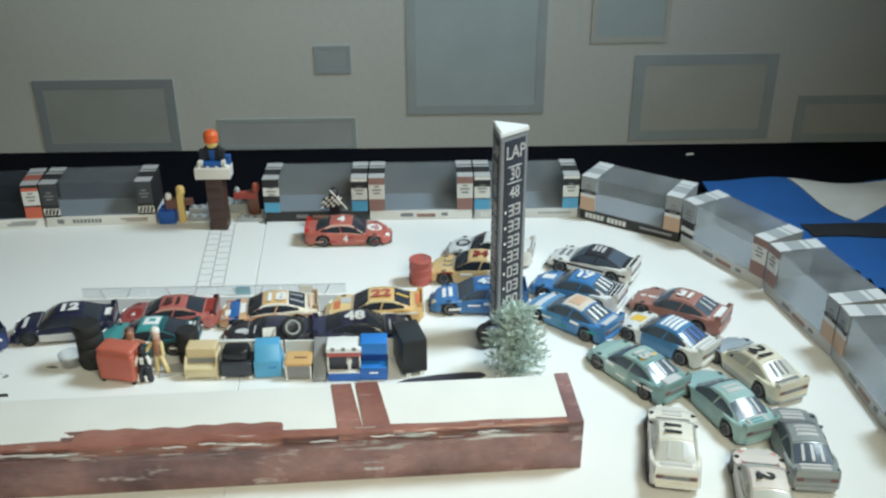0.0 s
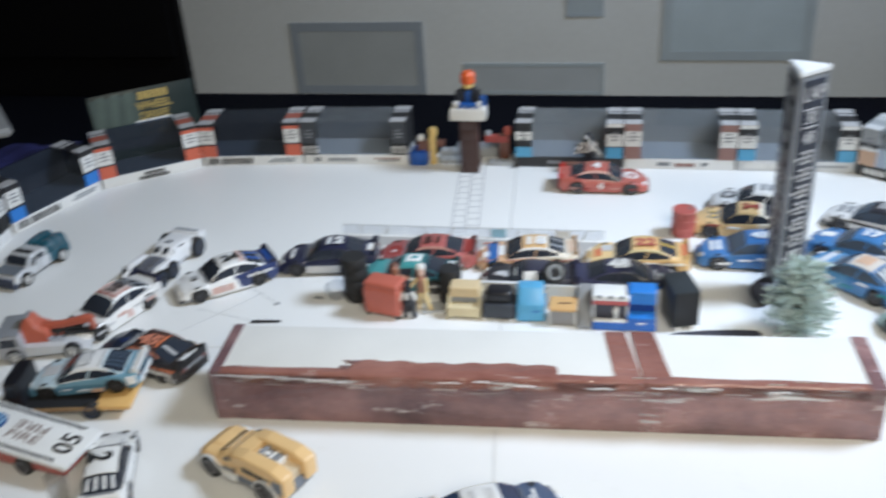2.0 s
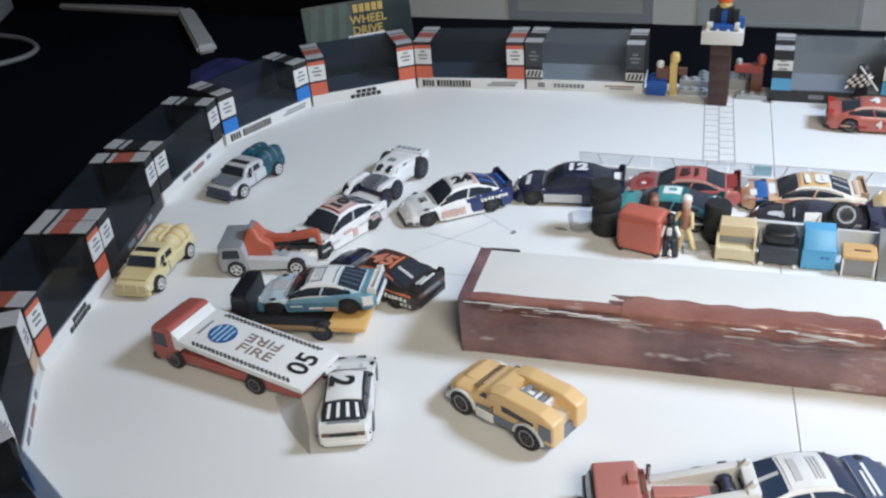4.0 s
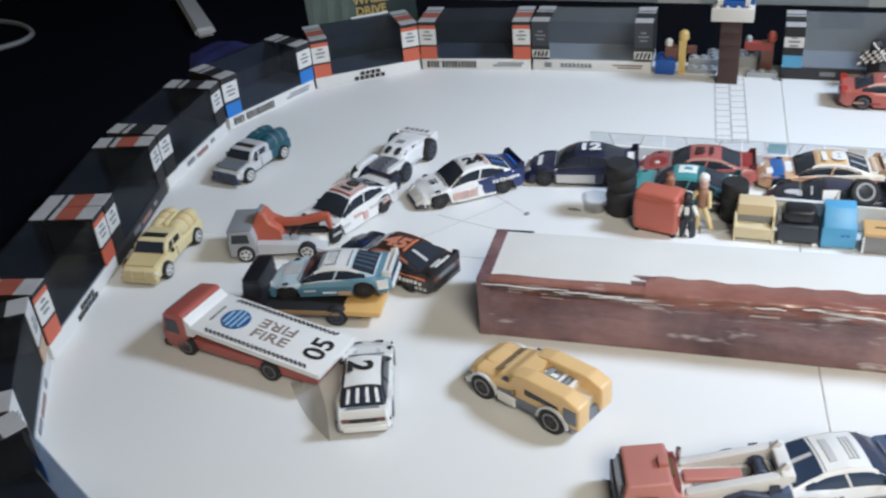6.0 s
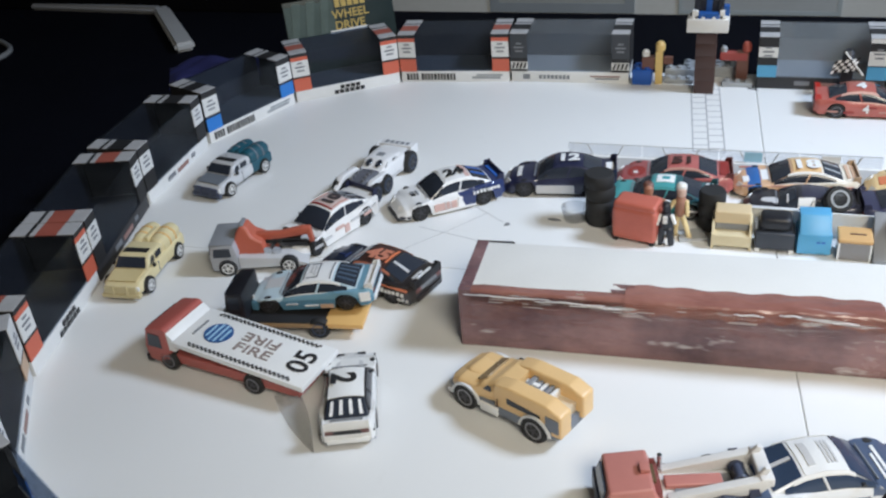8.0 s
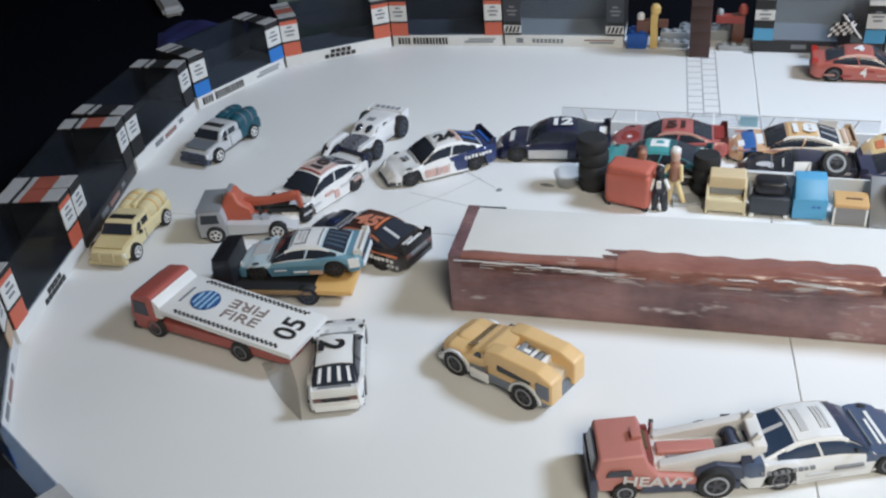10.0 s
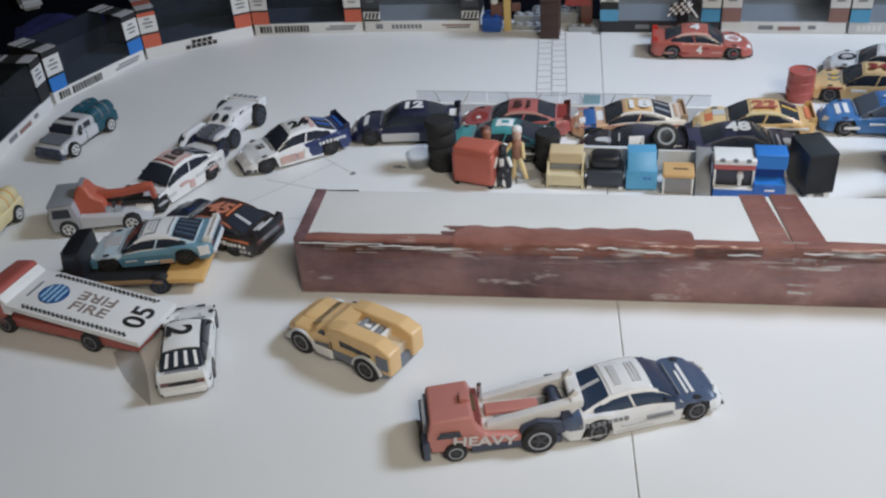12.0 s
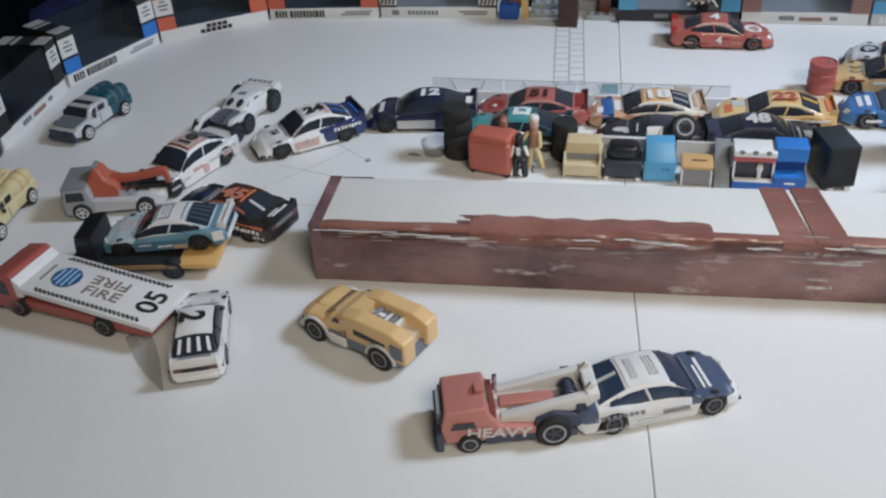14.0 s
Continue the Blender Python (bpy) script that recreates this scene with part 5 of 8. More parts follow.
def flatbed():
    t = thing("toy_flatbed_truck", at(-0.2480, -0.4240, 170), "red toy flatbed truck with a white printed deck", "toy truck", "toy recovery trucks")
    red = surf("brick_red_paint", (0.42, 0.11, 0.09), 0.4)
    part("cab", outline([(0.0540, 0.0040), (0.0560, 0.0120), (0.0530, 0.0250), (0.0410, 0.0272), (0.0385, 0.0260), (0.0380, 0.0040)], 0.0160, 0.0014), red, t)
    part("windshield", panel([(0.0558, -0.0128, 0.0140), (0.0558, 0.0128, 0.0140), (0.0538, 0.0120, 0.0235), (0.0538, -0.0120, 0.0235)], 0.95, 0.0008), GLASS_DARK, t)
    for s in (1, -1):
        window(t, [(0.0530, 0.0140), (0.0430, 0.0140), (0.0435, 0.0225), (0.0515, 0.0225)], s * 0.0160)
        part("headlight", box(0.0548, 0.0564, s * 0.0115 - 0.002, s * 0.0115 + 0.002, 0.0060, 0.0085, 0.0003), CARD_WHITE, t)
    part("bumper", box(0.0530, 0.0575, -0.0155, 0.0155, 0.0025, 0.0060, 0.0007), BLACK_PLASTIC, t)
    part("frame", box(-0.0430, 0.0382, -0.0140, 0.0140, 0.0045, 0.0105, 0.0010), red, t)
    part("chassis", box(-0.0400, 0.0470, -0.0100, 0.0100, 0.0025, 0.0050), BLACK_PLASTIC, t)
    # the deck slopes up to the cab and down to its tail
    deck = part("deck", outline([(0.0345, 0.0185), (0.0345, 0.0215), (-0.0480, 0.0150), (-0.0480, 0.0118)], 0.0170, 0.0005), WHITE_PAINT, t, "white deck with chequered borders and lettering")
    part("deck_fall", outline([(0.0340, 0.0140), (0.0384, 0.0140), (0.0384, 0.0250), (0.0340, 0.0214)], 0.0158, 0.0002), WHITE_PAINT, t)
    slope = math.degrees(math.atan2(0.0065, 0.0825))
    zt = lambda x: 0.0150 + (x + 0.0480) * 0.0065 / 0.0825 + 0.0003  # noqa: E731
    on = lambda x, y, turn=0: pose(x, y, zt(x), 0, -slope, 0) @ pose(0, 0, 0, 0, 0, turn)  # noqa: E731
    for words, y, turn in (("FIRE", 0.0047, 180), ("FIRE", -0.0047, 0)):
        lettering("deck_lettering", words, 0.0094, on(-0.0090, y, turn) @ Matrix.Diagonal((1.35, 1.0, 1.0, 1.0)), surf("grey_brown_ink", (0.27, 0.215, 0.20), 0.5), deck, 0.0001)
    lettering("deck_number", "05", 0.0170, on(-0.0375, 0.0, -90), INK, deck, 0.0003)
    bm = lathe([(0.0080, -0.0002), (0.0080, 0.0002)], 28, "z")
    placed(part("blue_disc", bm, surf("dark_blue_ink", (0.025, 0.09, 0.26), 0.45), deck), on(0.0160, 0.0))
    for k, wd in enumerate((0.0050, 0.0072, 0.0072, 0.0050)):
        placed(part("disc_stripe", box(-0.00055, 0.00055, -wd, wd, 0.0002, 0.0005), surf("pale_blue_ink", (0.35, 0.55, 0.72), 0.5), deck), on(0.0113 + k * 0.0031, 0.0))
    placed(part("deck_bar", box(-0.0006, 0.0006, -0.0065, 0.0065, -0.0001, 0.0003), INK_GREY, deck), on(0.0280, 0.0))
    for s in (1, -1):
        bm = bmesh.new()
        for k in range(24):
            x = 0.0250 - k * 0.0027
            for r in range(2):
                xx = x - 0.00135 * r
                y = s * (0.0136 + 0.0012 * r)
                z = zt(xx)
                add_box(bm, xx - 0.00072, xx + 0.00072, y - 0.00068, y + 0.00068, z - 0.0003, z + 0.0001)
        part("chequered_border", bm, INK, deck, smooth=None)
    four_wheels(t, 0.0410, -0.0150, 0.0135, 0.0062, 0.0050, DULL_RIM)


flatbed()

# white coupe at the flatbed's tail
stock_car(at(-0.1832, -0.4385, 110), split_paint("white_coupe_paint", (0.78, 0.78, 0.77), lower=(0.10, 0.10, 0.11), low_z=0.0042), "white and black toy muscle car behind the flatbed", "2", INK, roof_size=0.0142, tail=INK, scale=0.87,
          roof=WHITE_PAINT, pillar=BLACK_PAINT, stripes=[(0.14, INK_WHITE), (0.38, INK_WHITE), (0.62, INK_WHITE), (0.86, INK_WHITE)], spoiler=WHITE_PAINT, hood=[(0.031, 0.034, -0.009, 0.009, INK), (0.014, 0.030, -0.008, -0.0055, INK_SILVER), (0.014, 0.030, 0.0055, 0.008, INK_SILVER)],
          deck=[(-0.0335, -0.0320, -0.009, 0.009, INK_GREY)], sides=[(-0.036, 0.032, 0.0088, 0.0098, INK)], lower=WHITE_PAINT,
          cabin=[(-0.0330, 0.0138), (-0.0270, 0.0172), (-0.0200, 0.0205), (-0.0080, 0.0214), (0.0050, 0.0208), (0.0095, 0.0170), (0.0150, 0.0120)], spans=(-0.0308, -0.0215, -0.0203, 0.0045, 0.0054, 0.0138))


def coupe_on_carrier():
    t = thing("toy_carrier_truck", at(-0.2440, -0.3790, 189), "black toy carrier truck with an amber bed", "toy truck", "toy recovery trucks")
    part("cab", outline([(0.0335, 0.0030), (0.0360, 0.0090), (0.0350, 0.0150), (0.0318, 0.0175), (0.0305, 0.0275), (0.0205, 0.0285), (0.0200, 0.0040)], 0.0135, 0.0016), BLACK_PAINT, t)
    part("windshield", panel([(0.0318, -0.0110, 0.0185), (0.0318, 0.0110, 0.0185), (0.0307, 0.0105, 0.0268), (0.0307, -0.0105, 0.0268)], 0.95, 0.0006), GLASS_DARK, t)
    for s in (1, -1):
        window(t, [(0.0300, 0.0180), (0.0230, 0.0180), (0.0230, 0.0258), (0.0290, 0.0258)], s * 0.0135)
    part("chrome_stack", box(0.0298, 0.0325, 0.0130, 0.0146, 0.0060, 0.0160, 0.0005), CARD_GREY, t, "bright silver panel")
    part("bed", outline([(0.0205, 0.0085), (0.0205, 0.0108), (-0.0240, 0.0101), (-0.0240, 0.0071)], 0.0145, 0.0005), BLACK_PLASTIC, t)
    part("bed_tail", outline([(-0.0242, 0.0071), (-0.0242, 0.0101), (-0.0460, 0.0098), (-0.0460, 0.0068)], 0.0150, 0.0005), AMBER, t, "amber bed tail")
    part("bed_rim", box(-0.0235, 0.0180, 0.0146, 0.0154, 0.0074, 0.0100, 0.0002), surf("dull_amber_plastic", (0.30, 0.19, 0.09), 0.5), t)
    part("frame", box(-0.0330, 0.0230, -0.0115, 0.0115, 0.0040, 0.0084, 0.0008), BLACK_PLASTIC, t)
    four_wheels(t, 0.0265, -0.0210, 0.0128, 0.0062, 0.0050, surf("navy_rim", (0.03, 0.05, 0.10), 0.4))
    return t


coupe_on_carrier()
stock_car(at(-0.2315, -0.3675, 190, 0.0116, 3.5), split_paint("blue_coupe_paint", (0.52, 0.63, 0.69), (0.17, 0.33, 0.43), 0.024, 0.9, lower=(0.10, 0.235, 0.345), low_z=0.0088), "pale blue toy coupe loaded on the carrier truck", "", INK, high=0.87, scale=0.98,
          roof=surf("white_roof", (0.76, 0.76, 0.76), 0.4), roof_bars=[(0.0016, 0.0024, -0.008, 0.008, INK_GREY), (-0.0062, -0.0054, -0.0060, 0.0070, INK_GREY), (-0.0062, 0.0006, 0.0064, 0.0072, INK_GREY), (-0.0062, 0.0006, -0.0070, -0.0062, INK_GREY), (-0.0042, -0.0030, -0.0040, 0.0050, INK_SILVER), (-0.0020, -0.0008, -0.0040, 0.0030, INK_SILVER), (-0.0138, -0.0130, -0.008, 0.008, INK_GREY)], stripes=[(y, surf("steel_blue_ink", (0.055, 0.085, 0.13), 0.45)) for y in (0.22, 0.41, 0.6, 0.79)], hood=[(0.018, 0.028, -0.006, 0.004, INK_SILVER)], spoiler=WHITE_PAINT, rim=BLACK_PLASTIC, lower=WHITE_PAINT,
          sides=[(-0.0365, -0.0305, 0.0060, 0.0125, INK_WHITE), (-0.006, 0.002, 0.0045, 0.0054, INK_WHITE), (-0.0148, -0.0070, 0.0030, 0.0056, OR_PALE), (0.006, 0.013, 0.0062, 0.0070, INK_SILVER)], deck=[(-0.0372, -0.0330, -0.0115, 0.0115, INK_WHITE)], tail=INK, pillar=surf("pale_pillar_blue", (0.46, 0.58, 0.65), 0.35), rail=INK_WHITE)


CRANE_RED = surf("crane_red_paint", (0.50, 0.125, 0.075), 0.42)


def crane_truck():
    t = thing("toy_crane_truck", at(-0.2880, -0.3196, 196) @ Matrix.Diagonal((0.95, 0.96, 0.92, 1.0)), "grey toy tow truck with a red crane arm", "toy truck", "toy recovery trucks")
    grey = surf("grey_truck_paint", (0.40, 0.41, 0.44), 0.4)
    part("cab", outline([(0.0330, 0.0040), (0.0335, 0.0140), (0.0320, 0.0225), (0.0170, 0.0232), (0.0150, 0.0150), (0.0150, 0.0040)], 0.0150, 0.0010), grey, t)
    part("windshield", panel([(0.0337, -0.0125, 0.0148), (0.0337, 0.0125, 0.0148), (0.0324, 0.0120, 0.0212), (0.0324, -0.0120, 0.0212)], 0.95, 0.0006), GLASS_DARK, t)
    for s in (1, -1):
        window(t, [(0.0310, 0.0145), (0.0190, 0.0145), (0.0195, 0.0210), (0.0300, 0.0210)], s * 0.0150)
    part("roof", box(0.0170, 0.0330, -0.0145, 0.0145, 0.0225, 0.0240, 0.0005), GREY_PLASTIC, t)
    part("bed", outline([(0.0148, 0.0045), (0.0148, 0.0130), (-0.0180, 0.0105), (-0.0300, 0.0060), (-0.0300, 0.0045)], 0.0145, 0.0008), surf("silver_paint", (0.5, 0.52, 0.54), 0.3, 0.3), t)
    lean = lambda z: 1.0 - max(0.0, z - 0.020) * 32  # noqa: E731
    crane = part("crane_base", outline([(0.0180, 0.0110), (0.0185, 0.0190), (0.0160, 0.0275), (0.0125, 0.0325), (0.0085, 0.0315), (0.0055, 0.0245), (-0.0010, 0.0205), (-0.0030, 0.0120)], 0.0092, 0.0020, lean, 3), CRANE_RED, t, "red orange crane turret")
    part("crane_cap", outline([(0.0168, 0.0265), (0.0128, 0.0332), (0.0098, 0.0328), (0.0120, 0.0262)], 0.0050, 0.0008), GREY_PLASTIC, crane)
    part("crane_arm", outline([(0.0060, 0.0185), (0.0060, 0.0236), (-0.0120, 0.0232), (-0.0270, 0.0262), (-0.0325, 0.0258), (-0.0340, 0.0150), (-0.0310, 0.0150), (-0.0298, 0.0212), (-0.0130, 0.0190)], 0.0026, 0.0008), CRANE_RED, t)
    part("lower_arm", outline([(0.0020, 0.0140), (0.0020, 0.0172), (-0.0290, 0.0150), (-0.0300, 0.0120)], 0.0028, 0.0008), BLACK_PLASTIC, t)
    part("arm_brace", box(-0.0250, 0.0060, -0.0018, 0.0018, 0.0168, 0.0188, 0.0004), BLACK_PLASTIC, t)
    part("tow_hook", lathe([(0.0022, -0.0035), (0.0026, 0.0), (0.0012, 0.0035)], 10, "z", (-0.0318, 0, 0.0130)), BLACK_PLASTIC, t)
    for k in range(2):
        part("winch_drum", lathe([(0.0030, -0.0050), (0.0030, 0.0050)], 12, "y", (-0.0040 - k * 0.006, 0.0040, 0.0140)), CHROME, t)
    part("chassis", box(-0.0280, 0.0320, -0.0100, 0.0100, 0.0028, 0.0060), BLACK_PLASTIC, t)
    four_wheels(t, 0.0225, -0.0180, 0.0140, 0.0062, 0.0048, CARD_WHITE)


crane_truck()


def open_racer():
    t = thing("toy_race_car", at(-0.2555, -0.2095, 260), "white toy racing car with an open grey engine and six wheels", "toy car", "toy stock cars")
    white = surf("racer_white", (0.76, 0.76, 0.77), 0.35)
    grey = surf("engine_grey", (0.12, 0.125, 0.15), 0.35)
    navy = surf("navy_rim", (0.03, 0.05, 0.10), 0.4)
    part("rear_body", loft([(-0.0385, 0.0118, 0.0055, 0.0150), (-0.0345, 0.0140, 0.0040, 0.0164), (-0.0220, 0.0138, 0.0034, 0.0168), (-0.0080, 0.0118, 0.0032, 0.0160), (0.0050, 0.0108, 0.0032, 0.0140)], 5.0), white, t, smooth=50)
    part("cabin", loft([(-0.0270, 0.0098, 0.0130, 0.0168), (-0.0170, 0.0100, 0.0130, 0.0188), (-0.0070, 0.0096, 0.0130, 0.0190), (0.0040, 0.0088, 0.0130, 0.0142)], 4.0), white, t, smooth=50)
    for y in (0.0040, -0.0040):
        part("oval_window", lathe([(0.0022, -0.0005), (0.0030, 0.0), (0.0024, 0.0005)], 20), GLASS_DARK, t).matrix_local = pose(-0.0018, y, 0.0171, 0, 23, 0) @ Matrix.Diagonal((1.25, 0.85, 1.0, 1.0))
    part("roof_slot", box(-0.0150, -0.0100, -0.0030, 0.0030, 0.0188, 0.0193, 0.0002), INK_GREY, t)
    part("engine_cover", loft([(0.0045, 0.0080, 0.0060, 0.0150), (0.0130, 0.0086, 0.0060, 0.0158), (0.0250, 0.0074, 0.0050, 0.0138), (0.0320, 0.0060, 0.0040, 0.0100)], 4.0), grey, t, "dull grey engine cover", smooth=50)
    for k in range(4):
        for s in (1, -1):
            part("exhaust_pipe", lathe([(0.0008, -0.0014), (0.0008, 0.0014)], 8, "z", (0.0090 + k * 0.0042, s * 0.0046, 0.0162 - 0.0005 * k)), STEEL, t)
    part("nose", loft([(0.0270, 0.0072, 0.0036, 0.0096), (0.0390, 0.0050, 0.0036, 0.0060)], 4.0, 10), BLACK_PAINT, t, smooth=50)
    part("front_wing", box(0.0335, 0.0395, -0.0145, 0.0145, 0.0085, 0.0105, 0.0006), BLACK_PLASTIC, t)
    part("wing_post", box(0.0350, 0.0372, -0.0020, 0.0020, 0.0050, 0.0090, 0.0004), BLACK_PLASTIC, t)
    for s in (1, -1):
        window(t, [(-0.0010, 0.0146), (-0.0090, 0.0146), (-0.0085, 0.0174), (-0.0045, 0.0174)], s * 0.0091)
        window(t, [(-0.0115, 0.0146), (-0.0195, 0.0148), (-0.0170, 0.0168), (-0.0115, 0.0174)], s * 0.0097)
        fender = loft([(0.0000, 0.0020, 0.0080, 0.0120), (0.0060, 0.0026, 0.0105, 0.0156), (0.0220, 0.0026, 0.0125, 0.0166), (0.0330, 0.0016, 0.0080, 0.0110)], 4.0, 20)
        part("fender", fender, white, t, smooth=50).location = (0, s * 0.0125, 0)
        part("side_rail", box(-0.0100, 0.0150, s * 0.0106 - 0.0014, s * 0.0106 + 0.0014, 0.0040, 0.0120, 0.0010, 3), white, t)
        part("wing_plate", box(-0.0405, -0.0300, s * 0.0142 - 0.0005, s * 0.0142 + 0.0005, 0.0110, 0.0176, 0.0003), white, t)
        part("side_stripe", box(-0.0160, 0.0060, s * 0.0128 - 0.0004, s * 0.0128 + 0.0004, 0.0062, 0.0076), INK_SILVER, t)
        for xw, r, w in ((0.0235, 0.0076, 0.0056), (0.0085, 0.0074, 0.0056), (-0.0275, 0.0082, 0.0060)):
            wheel(t, xw, s * 0.0138, r, w, navy)
    part("rear_wing", box(-0.0400, -0.0325, -0.0140, 0.0140, 0.0164, 0.0174, 0.0004), white, t)
    for k in range(5):
        part("wing_mark", box(-0.0385, -0.0345, -0.0098 + k * 0.0042, -0.0070 + k * 0.0042, 0.0173, 0.0177), INK_GREY, t)


open_racer()


def rescue_suv():
    t = thing("toy_rescue_suv", at(-0.1005, -0.4250, 156) @ Matrix.Scale(0.95, 4), "yellow toy rescue off-roader with pale wheel arches", "toy truck", "toy recovery trucks")
    slate = surf("slate_grey_plastic", (0.16, 0.18, 0.22), 0.45)
    part("lower_body", loft([(-0.0350, 0.0130, 0.0050, 0.0112), (-0.0300, 0.0150, 0.0042, 0.0118), (0.0250, 0.0150, 0.0042, 0.0110), (0.0340, 0.0118, 0.0046, 0.0096)], 6.0), slate, t, smooth=50)
    part("front_body", loft([(-0.0050, 0.0132, 0.0085, 0.0236), (0.0030, 0.0135, 0.0085, 0.0234), (0.0110, 0.0140, 0.0085, 0.0205), (0.0165, 0.0148, 0.0085, 0.0176), (0.0260, 0.0148, 0.0085, 0.0172), (0.0315, 0.0132, 0.0085, 0.0150), (0.0350, 0.0085, 0.0090, 0.0120)], 4.0, 40), YELLOW_PAINT, t, smooth=50)
    part("hood_bulge", loft([(0.0165, 0.0062, 0.0150, 0.0182), (0.0250, 0.0068, 0.0150, 0.0184), (0.0318, 0.0045, 0.0130, 0.0152)], 3.0, 14), YELLOW_PAINT, t, smooth=50)
    for s in (1, -1):
        part("rear_fin", outline([(0.0035, 0.0085), (0.0035, 0.0232), (-0.0060, 0.0250), (-0.0285, 0.0246), (-0.0372, 0.0212), (-0.0372, 0.0075)], 0.0048, 0.0014, None, 3), YELLOW_PAINT, t).location = (0, s * 0.0096, 0)
        window(t, [(0.0105, 0.0172), (0.0055, 0.0172), (0.0055, 0.0202), (0.0080, 0.0202)], s * 0.0138)
        window(t, [(-0.0050, 0.0150), (-0.0250, 0.0150), (-0.0250, 0.0172), (-0.0050, 0.0185)], s * 0.0144)
        part("rear_lamp_panel", box(-0.0360, -0.0285, s * 0.0146 - 0.0005, s * 0.0146 + 0.0005, 0.0110, 0.0190, 0.0003), surf("slate_grey_plastic", (0.16, 0.18, 0.22), 0.45), t)
        for xc in (0.0215, -0.0220):
            bm = bmesh.new()
            n, prev = 10, None
            for k in range(n + 1):
                a = math.pi * (0.02 + 0.96 * k / n)
                ring = [bm.verts.new((xc + r * math.cos(a), s * y, 0.0062 + r * math.sin(a))) for r, y in ((0.0084, 0.0146), (0.0096, 0.0146), (0.0096, 0.0160), (0.0084, 0.0160))]
                if prev:
                    for j in range(4):
                        bm.faces.new((prev[j], prev[(j + 1) % 4], ring[(j + 1) % 4], ring[j]))
                prev = ring
            part("wheel_arch", bm, surf("silver_white_plastic", (0.66, 0.67, 0.68), 0.35), t)
        part("side_step", box(0.0005, 0.0118, s * 0.0152 - 0.0008, s * 0.0152 + 0.0008, 0.0046, 0.0098, 0.0004), WHITE_PAINT, t)
        part("door_seam", box(0.0010, 0.0015, s * 0.0147 - 0.0003, s * 0.0147 + 0.0003, 0.0100, 0.0150), BROWN_BRICK, t)
    part("roof_well", box(-0.0330, 0.0000, -0.0052, 0.0052, 0.0085, 0.0170, 0.0006), surf("pale_well", (0.62, 0.52, 0.38), 0.5), t)
    part("well_number", box(-0.0110, -0.0080, -0.0048, 0.0048, 0.0165, 0.0222, 0.0004), GREY_PLASTIC, t)
    for k in range(4):
        part("well_slat", box(-0.0240 + k * 0.0033, -0.0222 + k * 0.0033, -0.0046, 0.0046, 0.0165, 0.0212, 0.0003), GREY_PLASTIC if k % 2 else CARD_WHITE, t)
    part("well_gear", box(-0.0180, -0.0120, -0.0040, 0.0040, 0.0165, 0.0208, 0.0006), surf("slate_grey_plastic", (0.16, 0.18, 0.22), 0.45), t)
    part("well_bar", box(-0.0145, -0.0068, -0.0012, 0.0012, 0.0208, 0.0216, 0.0003), CARD_WHITE, t)
    part("windshield", panel([(0.0166, -0.0112, 0.0178), (0.0166, 0.0112, 0.0178), (0.0105, 0.0100, 0.0212), (0.0105, -0.0100, 0.0212)], 0.9, 0.0006), surf("amber_window", (0.30, 0.22, 0.12), 0.25), t)
    part("grille", box(0.0322, 0.0342, -0.0090, 0.0090, 0.0085, 0.0120, 0.0005), surf("slate_grey_plastic", (0.16, 0.18, 0.22), 0.45), t)
    part("bumper", box(0.0315, 0.0352, -0.0140, 0.0140, 0.0038, 0.0070, 0.0008), WHITE_PAINT, t)
    four_wheels(t, 0.0215, -0.0220, 0.0138, 0.0076, 0.0052, surf("grey_rim", (0.27, 0.27, 0.29), 0.45, 0.3))


rescue_suv()


